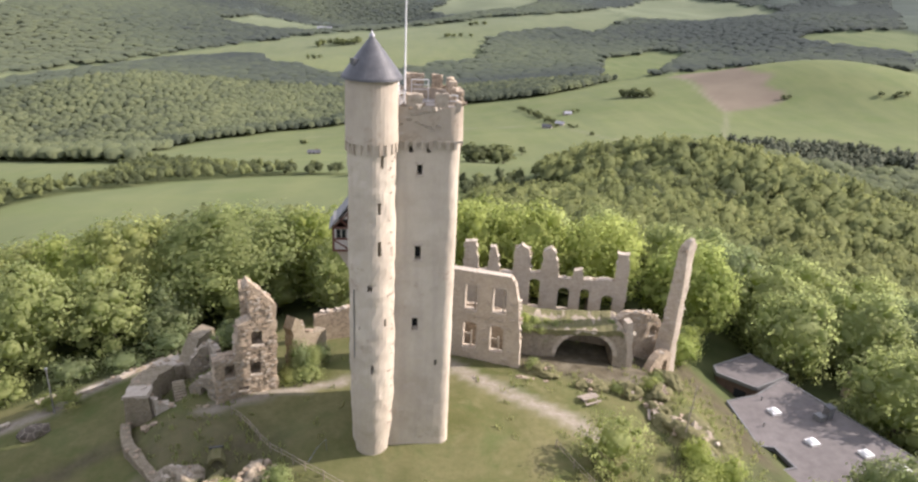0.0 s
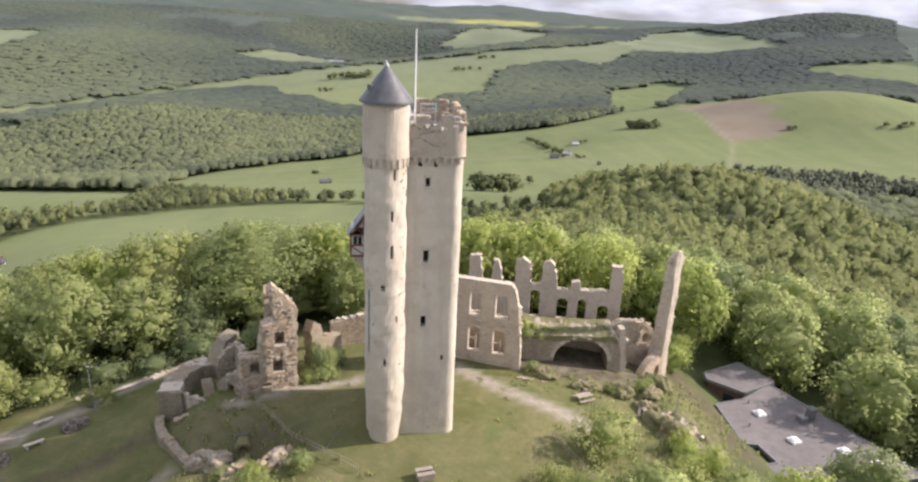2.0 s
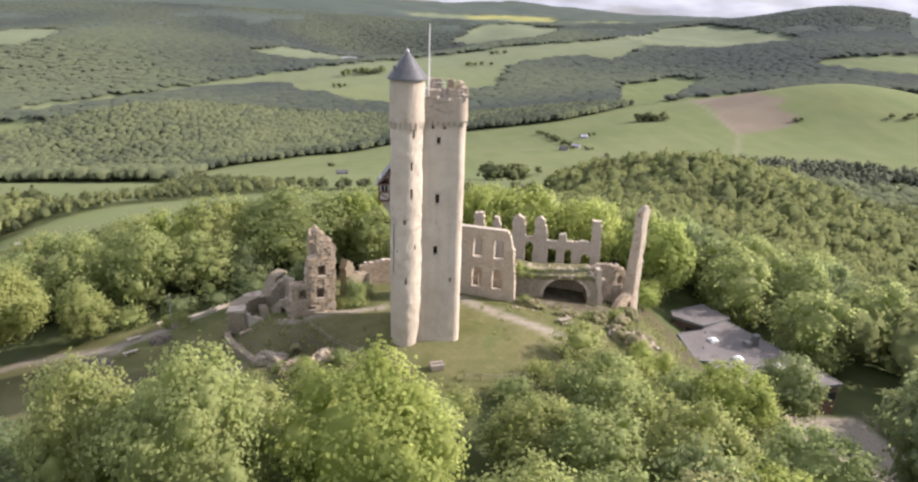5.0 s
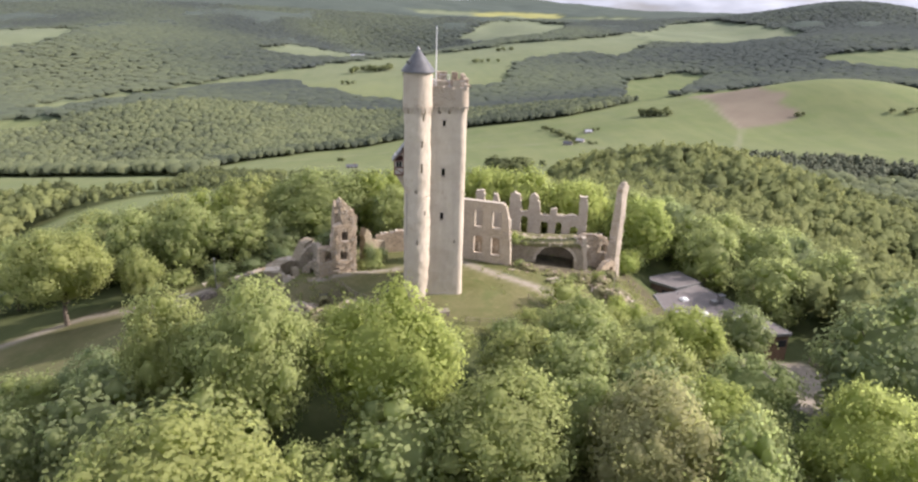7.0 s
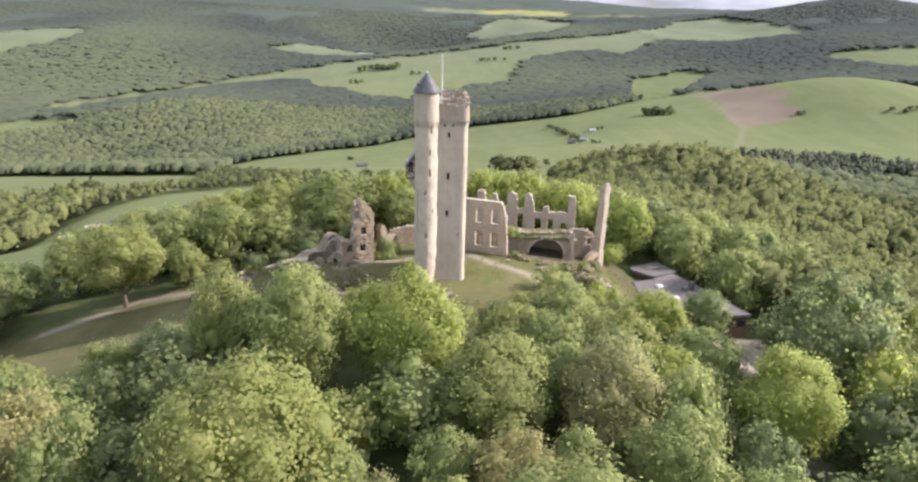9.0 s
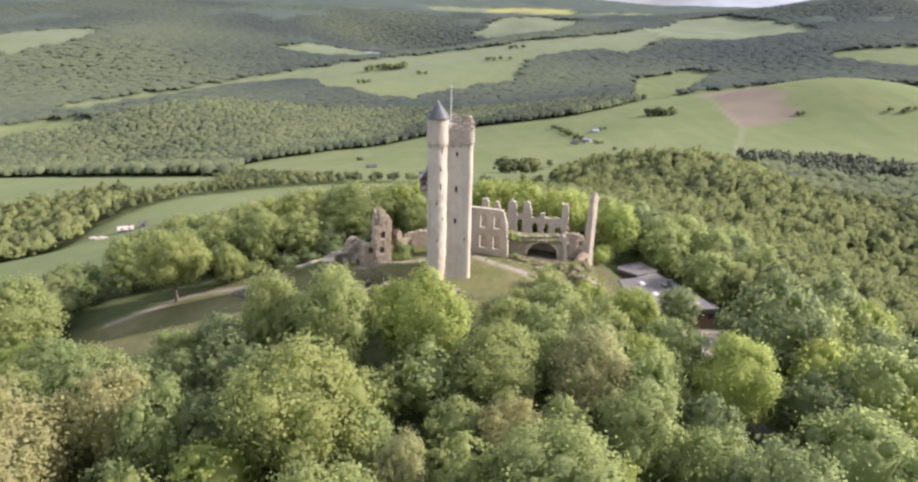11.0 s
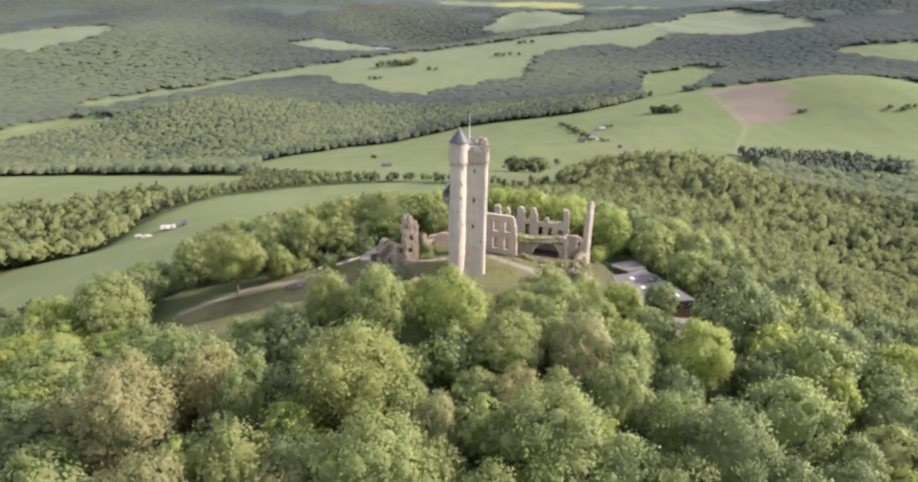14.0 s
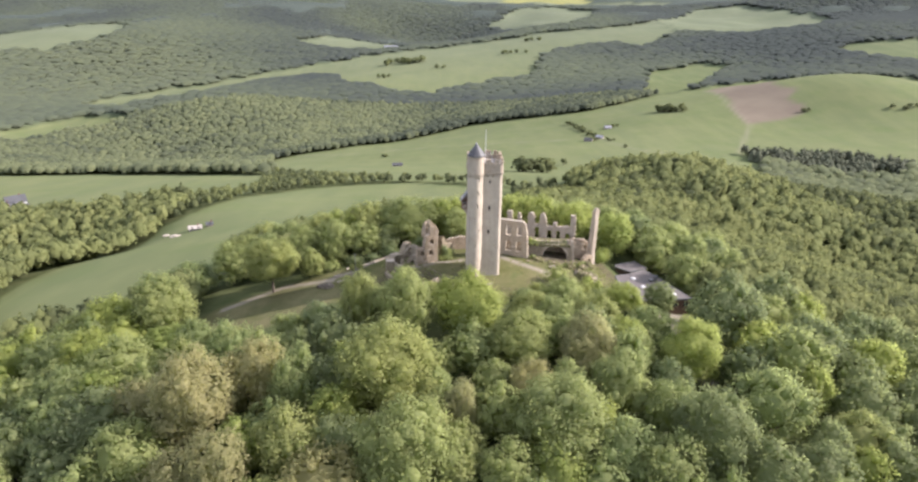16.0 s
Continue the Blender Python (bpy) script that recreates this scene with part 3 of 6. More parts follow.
GLADE = [(-636, 820), (-636, 905), (-615, 964), (-574, 992), (-493, 965), (-508, 924), (-554, 893), (-575, 852), (-582, 807)]
# low tones of the far eastern fields put cloud shadow into the crop colour
FIELDS = [(SLOPING_FIELD, 0.55), (WEST_FIELD, 0.6), (BARN_FIELD, 0.6), (LONG_FIELD, 0.75), (UPPER_FIELD, 0.3), (HOLLOW_FIELD, 0), (VILLAGE_FIELD, 0.7), (HIGH_FIELD, 0.7), (HILL_FIELD, 0.55), (GLADE, 0.6), (RIDGE_FIELD, 0), (VALLEY_MEADOW, 0.4)]
PLOUGHED = [(428, 930), (513, 984), (490, 840), (455, 678), (444, 663), (374, 643), (385, 740)]
RAPE = [[(359, 3325), (782, 3464), (749, 3182), (553, 3143), (344, 3178)]]
CASTLE_LAWN = [(-31, -9), (-22, -13), (-8, -12), (4, -14), (14, -12), (26, -8), (36, 0), (40, 12), (38, 24), (24, 32), (4, 33), (-14, 30), (-26, 22), (-34, 18), (-46, 14), (-56, 12), (-76, 4), (-84, -10), (-72, -17), (-56, -13), (-42, -7)]
CAR_PARK = [(48, -3), (60, -4), (60, -19), (55, -26), (48, -22), (46, -10)]


def cover(x, y):
    """What grows or lies where, and the painted haze: masks from 0 to 1."""
    r = np.hypot(x, y)
    soft = np.clip(r * 0.012, 0.8, 14)
    wob = r * 0.02
    wx = x + wob * (lattice(x / 30, y / 30, 3) - 0.5)
    wy = y + wob * (lattice(x / 30, y / 30, 4) - 0.5)
    field, tone = np.zeros_like(x), np.zeros_like(x)
    for poly, t in FIELDS:
        m = inside(wx, wy, poly, soft)
        tone = np.where(m > field, t, tone)
        field = np.maximum(field, m)
    plough = inside(wx, wy, PLOUGHED, soft)
    rape = np.zeros_like(x)
    for poly in RAPE:
        rape = np.maximum(rape, inside(wx, wy, poly, soft * 1.5))
    lawn = inside(wx, wy, CASTLE_LAWN, 1.6)
    tracks = np.maximum.reduce([
        0.28 * strip(x, y, [(428, 930), (385, 740), (374, 643), (330, 560), (300, 500)], 2.6, 4.0),
        0.25 * strip(x, y, [(176, 600), (180, 606), (188, 565), (200, 520), (240, 470)], 2.2, 4.0),
        0.3 * strip(x, y, [(-190, 770), (-120, 700), (-40, 690), (60, 650), (176, 600)], 1.8, 4.0),
    ])
    gravel = np.maximum.reduce([
        tracks,
        0.08 * inside(x, y, [(-84, -10), (-76, 4), (-56, 12), (-45, 10), (-42, -7), (-56, -13), (-72, -17)], 5.0),
        strip(x, y, [(-20.5, 5.7), (-13.8, 7.9), (-6.6, 10.0)], 0.75, 0.6),
        strip(x, y, [(4.5, 13.5), (7, 10.5), (11, 6.5), (17, 1.8), (18.5, -1)], 0.95, 1.0),
        strip(x, y, [(-46, 8.6), (-42.5, 10.4), (-38.2, 12.6), (-36.6, 15.4), (-30, 20.3), (-26.5, 23.4)], 1.1, 0.9),
        0.7 * inside(x, y, [(15, 19), (14.5, 13.6), (20, 12), (27, 10), (33, 13), (32, 17), (28, 19)], 1.4),
        0.9 * strip(x, y, [(-74, 2), (-66, 6), (-58, 10), (-44, 8)], 1.1, 1.0),
        0.7 * strip(x, y, [(-25, -3), (-30, -8), (-38, -13)], 0.7, 1.2),
        inside(x, y, CAR_PARK, 1.0),
        0.6 * strip(x, y, [(52, -22), (48, -36), (50, -52)], 2.0, 1.5),
    ])
    earth = np.maximum.reduce([
        inside(x, y, [(13, 12.5), (20, 11), (30, 11), (33, 15), (30, 20), (14, 21)], 1.6),
        # dark soil inside the palace imitates its shaded interior
        inside(x, y, [(3.8, 17), (12.6, 13.6), (13, 26), (4, 26)], 1.6),
        0.4 * inside(x, y, [(33, -4), (38, -4), (39.2, 4), (38.4, 14), (36, 20), (33.5, 18), (34.5, 8)], 1.6),
        0.5 * inside(x, y, [(-25.5, 4), (-18.5, 5), (-13, -1), (-14, -5), (-20, -5), (-24.5, 0)], 2.0),
        0.9 * bump(x, y, -16.5, -0.6, 4.6, 2.6, 10),
        0.95 * strip(x, y, [(37.5, 1), (38.0, 8), (37.0, 15), (36, 21)], 2.2, 2.0),
        0.6 * strip(x, y, [(-24, 1), (-21, -4)], 1.6, 2.0),
        0.8 * strip(x, y, [(-27.4, 4.0), (-31, 3.6), (-34, 1.7), (-40, -2)], 1.0, 0.9),
    ])
    wild = np.clip(1 - np.maximum.reduce([field, plough, rape, lawn]), 0, 1)
    woods = wild * ramp(r, 900, 1050)
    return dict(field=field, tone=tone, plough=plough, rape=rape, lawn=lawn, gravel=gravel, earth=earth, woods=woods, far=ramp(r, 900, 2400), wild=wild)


def hollow(x, y):
    """Banks and hollows among the ruins."""
    z = 1.5 * bump(x, y, -18.6, 1.4, 3.4, 2.2, 10) - 1.2 * bump(x, y, -17.4, -3.2, 2.6, 1.5, 5)
    z = z + 1.7 * bump(x, y, -23.2, 3.6, 2.4, 3.6, 12)
    z = z - 1.9 * bump(x, y, -32, -3, 5.5, 8)
    z = z + 1.1 * bump(x, y, 30.5, 5, 2.6, 8.0, 12)
    z = z + 0.25 * bump(x, y, 22, 14, 6, 4)
    z = z + 1.2 * bump(x, y, -22.0, 10.5, 2.8, 5.0)
    z = z + 5.6 * bump(x, y, -18.0, 12.4, 2.6, 3.0)
    z = z + 1.1 * bump(x, y, 21, 21.5, 9.0, 2.6, -14)
    z = z + 0.8 * bump(x, y, -15.5, 6.8, 5.5, 2.4, 18)
    return z + 0.25 * (lattice(x / 3.1, y / 3.1, 8) - 0.5) * np.exp(-(np.hypot(x, y) / 90) ** 2)


def ground_at(x, y):
    x, y = np.array([float(x)]), np.array([float(y)])
    return float((height(x, y) + hollow(x, y))[0])


def build_ground():
    cx, cy = -8.0, -185.0
    turn = np.concatenate([np.arange(-48, 48.01, 0.3), np.arange(54, 307, 5.0)])
    turn = np.radians(turn)
    reach = np.concatenate([np.geomspace(4, 118, 36), np.arange(120, 300, 1.2), np.geomspace(301, 1200, 112), np.geomspace(1212, 4780, 150)])
    a, r = np.meshgrid(turn, reach)
    x, y = cx + r * np.sin(a), cy + r * np.cos(a)
    masks = cover(x, y)
    wild = masks.pop("wild")
    dist = np.hypot(x, y)
    z = height(x, y) + hollow(x, y)
    crowns = 4 + 2 * lattice(x / 9, y / 9, 11) + 2 * lattice(x / 23, y / 23, 12)
    z = z + crowns * wild * ramp(dist, 950, 1080)
    z = z + (lattice(x / 120, y / 120, 15) - 0.5) * 16 * ramp(dist, 1400, 2600)
    nr, nc = x.shape
    verts = np.concatenate([np.stack([x, y, z], -1).reshape(-1, 3), [[cx, cy, height(cx, cy).item()]]])
    i = np.arange(nr - 1)[:, None] * nc + np.arange(nc)[None, :]
    j = np.arange(nr - 1)[:, None] * nc + (np.arange(nc)[None, :] + 1) % nc
    quads = np.stack([i, j, j + nc, i + nc], -1).reshape(-1, 4)
    k = np.arange(nc)
    fan = np.stack([np.full(nc, nr * nc), (k + 1) % nc, k], -1)
    me = bpy.data.meshes.new("ground")
    me.vertices.add(len(verts))
    me.vertices.foreach_set("co", verts.ravel())
    loops = np.concatenate([quads.ravel(), fan.ravel()])
    me.loops.add(len(loops))
    me.loops.foreach_set("vertex_index", loops.astype(np.int32))
    starts = np.concatenate([np.arange(len(quads)) * 4, len(quads) * 4 + np.arange(nc) * 3])
    me.polygons.add(len(starts))
    me.polygons.foreach_set("loop_start", starts.astype(np.int32))
    me.update(calc_edges=True)
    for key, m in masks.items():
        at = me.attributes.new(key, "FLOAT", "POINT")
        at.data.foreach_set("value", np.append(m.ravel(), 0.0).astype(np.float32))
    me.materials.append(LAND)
    me.shade_smooth()
    me.validate()
    return tagged(new("ground", me), "rolling green fields, wooded slopes and castle lawn", "ground", kind="structure")


ground = build_ground()


# ---- the keep ----
def rounded(x0, x1, y0, y1, radii, z, n=9):
    """A rectangle in plan with four rounded corners: front right, back right, back left, front left."""
    out = []
    for (cx, cy, a0), r in zip(((x1, y0, -90), (x1, y1, 0), (x0, y1, 90), (x0, y0, 180)), radii):
        sx, sy = (-1 if cx == x1 else 1), (-1 if cy == y1 else 1)
        for k in range(n):
            a = radians(a0 + 90 * k / (n - 1))
            out.append((cx + sx * r + r * math.cos(a), cy + sy * r + r * math.sin(a), z))
    return out


def dense(ring, step):
    out = []
    for p, q in zip(ring, ring[1:] + ring[:1]):
        n = max(1, int(math.dist(p, q) / step))
        out += [tuple(a + (b - a) * k / n for a, b in zip(p, q)) for k in range(n)]
    return out


def disc(cx, cy, r, z, n=40):
    return [(cx + r * math.cos(2 * math.pi * k / n), cy + r * math.sin(2 * math.pi * k / n), z) for k in range(n)]


X0, X1, Y0, Y1 = -5.7, 3.2, -1.5, 8.1          # the keep in plan
TX, TY = -3.88, -1.35                           # the stair turret's axis


def build_keep():
    keep = thing("castle_keep", pose(0, 0, 0), "tall beige plastered medieval keep with round stair turret", "tower")
    corner = (0.95, 1.6, 1.8, 1.8)
    levels = [-2.5, -0.6] + [0.6 * k for k in range(0, 49)] + [29.3]
    base = dense(rounded(X0, X1, Y0, Y1, corner, 0.0), 0.55)
    rings = []
    for z in levels:
        grow = 0.10 * max(0.0, 1 - z / 6)
        rings.append([(x * (1 + grow * 0.03), y + (0 if y > 3 else -grow), z) for x, y, _ in base])
    shaft = part("shaft", loft(rings, rough=0.07, scale=0.7), PLASTER, keep, "weathered beige plaster wall")
    front = [(-0.08, 26.5, 0.42, 0.85), (-0.08, 19.3, 0.50, 1.25), (-0.18, 12.6, 0.52, 1.15), (1.75, 8.6, 0.22, 0.6), (-0.8, 28.15, 0.34, 0.5), (0.6, 28.15, 0.34, 0.5)]
    cut(shaft, [(pose(x, Y0 + 0.1, z), (w, 2.6, h)) for x, z, w, h in front])
    for x, z, w, h in front[:3]:
        win = part("window", block(x - w / 2, x + w / 2, Y0 + 0.75, Y0 + 0.8, z - h / 2, z + h / 2), GLASS, keep, "narrow dark window in a deep reveal")
        part("lintel", block(x - w / 2 - 0.18, x + w / 2 + 0.18, Y0 - 0.05, Y0 + 0.3, z + h / 2, z + h / 2 + 0.22, wear=0.02), COPING, win)
        part("sill", block(x - w / 2 - 0.12, x + w / 2 + 0.12, Y0 - 0.09, Y0 + 0.3, z - h / 2 - 0.14, z - h / 2, wear=0.02), COPING, win)

    def reach(z):
        return 1.52 + 0.42 * ramp(np.array(z), -0.5, 6.5).item() + 0.03 * math.sin(z * 0.7)

    rings = [disc(TX, TY, reach(z), z) for z in [-2.5] + [0.5 * k - 0.5 for k in range(61)]]
    turret = part("stair_turret", loft(rings, rough=0.09, scale=0.9), PLASTER, keep, "round turret with patchy plaster and bare stone")
    slits = [(-3.1, 27.5, 0.24, 1.0), (-3.3, 23.7, 0.26, 1.0), (-3.3, 20.3, 0.3, 1.3), (-4.1, 16.8, 0.42, 0.6), (-2.8, 13.5, 0.22, 0.7), (-3.9, 9.1, 0.24, 0.9), (-5.0, 13.0, 0.14, 0.3)]
    boxes = []
    for x, z, w, h in slits:
        a = math.asin(max(-0.95, min(0.95, (x - TX) / 1.95)))
        boxes.append((pose(TX + 1.9 * math.sin(a), TY - 1.9 * math.cos(a), z, 0, 0, math.degrees(a)), (w, 1.6, h)))
    cut(turret, boxes)
    # bare stone where the plaster has come off along the turret's sunny side
    rng = random.Random(5)
    for k in range(46):
        z = rng.uniform(2.0, 28.4)
        a = radians(rng.gauss(-34, 6))
        s = rng.uniform(0.16, 0.38)
        ob = new("stone", rng.choice(PALE_STONES))
        ob.parent = turret
        r = reach(min(z, 28)) - 0.125 + (0.13 if z > 29 else 0)
        ob.matrix_basis = Matrix.LocRotScale((TX + r * math.cos(a), TY + r * math.sin(a), z), Euler((0, rng.uniform(-.2, .2), a)), Vector((0.28, s * 0.9, s * 0.6)))

    # upper stage of the turret and of the keep, carried on a frieze of small corbels
    rings = [disc(TX, TY, r, z) for z, r in ((28.8, 1.92), (28.86, 2.1), (29.6, 2.1), (31.0, 2.06), (32.5, 2.04), (33.7, 2.03), (33.75, 1.9))]
    part("turret_drum", loft(rings, rough=0.05), UPPER, keep)
    for k in range(20):
        a = radians(180 + 18 * k * 0.9 - 20)
        if TY + 2 * math.sin(a) > 2.0:
            continue
        m = pose(TX + 1.9 * math.cos(a), TY + 1.9 * math.sin(a), 28.55, 0, 0, math.degrees(a))
        part("corbel", block(-0.1, 0.2, -0.13, 0.13, -0.5, 0.4, wear=0.04, seed=k), UPPER if k % 4 else BARE, keep, at=m)
    lo, hi = 29.0, 31.55
    outer = lambda g, z: dense(rounded(X0 - g, X1 + g, Y0 - g, Y1 + g, (1.1, 1.7, 1.9, 1.9), z), 0.6)
    bm = bmesh.new()
    shells = []
    for g, z in ((0.0, lo - 0.22), (0.2, lo - 0.16), (0.2, lo + 0.4), (0.16, hi), (-0.55, hi), (-0.55, 30.6)):
        ring = outer(g, z)
        rough = [(x, y, zz + (0.12 * noise.noise(Vector((x, y, 3))) if z == hi else 0)) for x, y, zz in ring]
        shells.append(rough)
    count = min(len(s) for s in shells)
    shells = [[s[int(k * len(s) / count)] for k in range(count)] for s in shells]
    part("parapet", loft(shells, rough=0.05), BARE, keep, "rough stone parapet with broken crenels")
    part("platform", loft([outer(-0.5, 30.55), outer(-0.5, 30.62)]), CONCRETE, keep)
    spots = [(x, Y0 - 0.05, 0) for x in [-1.9 + 0.66 * k for k in range(8)]]
    spots += [(X1 + 0.02, y, 90) for y in [-0.3 + 0.66 * k for k in range(13)]] + [(X0 - 0.02, y, -90) for y in [1.2 + 0.66 * k for k in range(10)]]
    for k, (x, y, a) in enumerate(spots):
        part("corbel", block(-0.14, 0.14, -0.2, 0.25, -0.55, 0.12, wear=0.04, seed=k), UPPER if k % 4 else BARE, keep, at=pose(x, y, 28.78, 0, 0, a))
    for k in range(9):
        part("corbel_arch", block(-0.33, 0.33, -0.16, 0.2, -0.38, -0.18, wear=0.03, seed=k), UPPER, keep, at=pose(-2.2 + 0.66 * k * 0.98, Y0 - 0.03, 29.12))
    rng = random.Random(27)
    for k in range(26):
        side = rng.random() < 0.72
        z = lo + 0.45 + 2.0 * rng.random() ** 0.8
        w, h = rng.uniform(0.22, 0.45), rng.uniform(0.14, 0.22)
        ob = new("stone", rng.choice(PALE_STONES))
        ob.parent = keep
        where = (rng.uniform(-1.7, X1 - 0.9), Y0 - 0.10, z) if side else (X1 + 0.10, rng.uniform(-0.4, 7.4), z)
        ob.matrix_basis = Matrix.LocRotScale(where, Euler((0, rng.uniform(-.08, .08), 0 if side else radians(90))), Vector((w, 0.24, h)))
    # merlons: place along the wall, width, height, and how far back
    front_merlons = [(-0.62, 1.25, 1.0), (1.5, 1.0, 1.1), (2.8, 0.5, 0.5)]
    for k, (x, w, h) in enumerate(front_merlons):
        part("merlon", rough_block(x - w / 2, x + w / 2, Y0 - 0.11, Y0 + 0.5, hi - 0.3, hi + h, 0.09, k + 3), BARE, keep)
    for k, (y, w, h) in enumerate(((0.2, 1.3, 1.15), (2.3, 1.2, 1.0), (4.4, 1.3, 1.2), (6.5, 1.3, 1.15))):
        part("merlon", rough_block(X1 - 0.5, X1 + 0.16, y - w / 2, y + w / 2, hi - 0.3, hi + h, 0.12, k + 13), RUBBLE, keep)
    for k, (x, w, h) in enumerate(((-0.1, 1.7, 1.25), (2.0, 1.0, 1.2), (-2.4, 1.2, 1.1), (-4.2, 1.0, 1.0))):
        part("merlon", rough_block(x - w / 2, x + w / 2, Y1 - 0.5, Y1 + 0.16, hi - 0.3, hi + h, 0.11, k + 23), RUBBLE, keep)
    for k, (y, w, h) in enumerate(((2.4, 1.2, 1.1), (4.6, 1.2, 1.2), (6.6, 1.2, 1.1))):
        part("merlon", rough_block(X0 - 0.16, X0 + 0.5, y - w / 2, y + w / 2, hi - 0.3, hi + h, 0.1, k + 33), RUBBLE, keep)
    rng = random.Random(9)
    for k in range(46):
        side = rng.random()
        if side < 0.4:
            x, y = rng.uniform(-1.6, 3.1), Y0 + rng.uniform(-0.15, 0.3)
        elif side < 0.75:
            x, y = X1 + rng.uniform(-0.4, 0.15), rng.uniform(-1.2, 8.4)
        else:
            x, y = rng.uniform(-1.6, 3.1), Y1 + rng.uniform(-0.4, 0.15)
        ob = new("stone", rng.choice(STONES))
        ob.parent = keep
        s = rng.uniform(0.22, 0.45)
        ob.matrix_basis = Matrix.LocRotScale((x, y, hi + rng.uniform(-0.3, 0.25)), Euler((rng.uniform(-.3, .3), rng.uniform(-.3, .3), rng.uniform(0, 6))), Vector((s, s, s * 0.7)))
    # cone roof
    n = 48
    rings = [disc(TX, TY, r, z, n) for z, r in ((33.7, 2.1), (33.66, 2.36), (33.84, 2.32), (34.4, 1.92), (35.2, 1.32), (36.0, 0.70), (36.7, 0.14))]
    roof = part("cone_roof", loft(rings), SLATE, keep, "dark slate cone roof", smooth=False)
    part("roof_hatch", block(-0.32, 0.32, -0.28, 0.3, -0.05, 0.4, wear=0.03), SLATE, roof, at=pose(TX - 1.25, TY - 0.75, 34.75, 0, 0, -60))
    part("finial", loft([disc(TX, TY, r, z, 12) for z, r in ((36.55, 0.16), (36.7, 0.22), (36.85, 0.18), (36.95, 0.08), (37.1, 0.03))]), LEAD, roof, "small lead finial")
    part("lightning_rod", tube([(TX, TY, 37.0), (TX, TY, 37.35)], [0.02, 0.012], 6), IRON, roof)
    # white railings and steps on the platform
    for x0, y0, x1, y1 in ((-1.75, -1.0, -1.2, -1.0), (-0.4, 6.4, 1.1, 6.4), (1.95, -1.3, 2.75, -1.3), (-1.6, 2.4, -1.6, 5.0), (-1.95, -0.7, -1.3, -0.7), (-1.9, 0.2, -1.2, 0.2)):
        rail = part("railing", tube([(x0, y0, 32.45), (x1, y1, 32.45)], [0.035, 0.035], 6), WHITE, keep, "white painted steel railing")
        for z in (31.6, 32.0):
            part("rail_bar", tube([(x0, y0, z), (x1, y1, z)], [0.025, 0.025], 6), WHITE, rail)
        for x, y in ((x0, y0), (x1, y1)):
            part("rail_post", tube([(x, y, 30.6), (x, y, 32.45)], [0.03, 0.03], 6), WHITE, rail)
    for k in range(4):
        part("step", block(0.1, 0.95, Y0 - 0.12 + 0.14 * k, Y0 + 0.05 + 0.14 * k, 31.55 - 0.0 + 0.24 * k - 0.5, 31.66 + 0.24 * k - 0.5), CONCRETE, keep)
    # half-timbered oriel on the keep's left flank
    oriel = part("oriel", block(-7.25, X0 + 0.2, 2.3, 4.6, 18.0, 20.9), INFILL, keep, "half-timbered oriel with red-brown beams")
    for x0, x1, z0, z1 in ((-7.31, -7.13, 17.9, 20.5), (-5.98, -5.8, 17.9, 22.1), (-7.3, -5.8, 17.9, 18.1), (-7.3, -5.8, 19.0, 19.14), (-7.3, -5.8, 20.05, 20.2)):
        part("beam", block(x0, x1, 2.24, 2.32, z0, z1, wear=0.01), TIMBER, oriel)
    for a, b in (((-7.2, 19.0), (-5.95, 18.15)), ((-7.15, 20.25), (-6.0, 21.4)), ((-6.6, 20.85), (-5.95, 20.3))):
        ang = math.degrees(math.atan2(b[1] - a[1], b[0] - a[0]))
        ln = math.dist(a, b)
        part("brace", block(0, ln, -0.035, 0.035, -0.06, 0.06), TIMBER, oriel, at=pose(a[0], 2.27, a[1], 0, -ang, 0))
    for y0, y1 in ((2.2, 2.36), (3.37, 3.53), (4.54, 4.7)):
        part("beam", block(-7.32, -7.22, y0, y1, 17.9, 20.4), TIMBER, oriel)
    for x0 in (-6.95, -6.5):
        pane = part("window", block(x0, x0 + 0.36, 2.27, 2.3, 19.2, 19.98), GLASS, oriel, "small dark leaded window")
        part("frame", block(x0 - 0.05, x0 + 0.41, 2.24, 2.275, 19.14, 19.2), TIMBER, pane)
    gable = [(-7.25, 20.2), (X0 + 0.2, 20.2), (X0 + 0.2, 22.2)]
    part("gable", slab(gable, [], 2.3), INFILL, oriel, at=pose(0, 2.3, 0))
    ln, ang = math.dist((-7.5, 20.05), (-5.7, 22.45)), math.degrees(math.atan2(2.4, 1.8))
    part("lean_to_roof", block(0, ln, -0.25, 2.6, 0, 0.1, wear=0.01), GREY_SLATE, oriel, "grey slate lean-to roof", at=pose(-7.5, 2.3, 20.05, 0, -ang, 0))
    part("bracket", loft([[(x, y, z) for x, y in ((-5.6, 2.6), (-5.6, 4.3), (xo, 4.3), (xo, 2.6))] for z, xo in ((15.6, -5.75), (16.4, -6.1), (17.2, -6.6), (18.0, -7.15))]), PLASTER, oriel)
    part("rain_pipe", tube([(TX - 1.52, TY - 1.3, 10.0), (TX - 1.52, TY - 1.3, 16.5)], [0.05, 0.05], 6), IRON, keep)


build_keep()

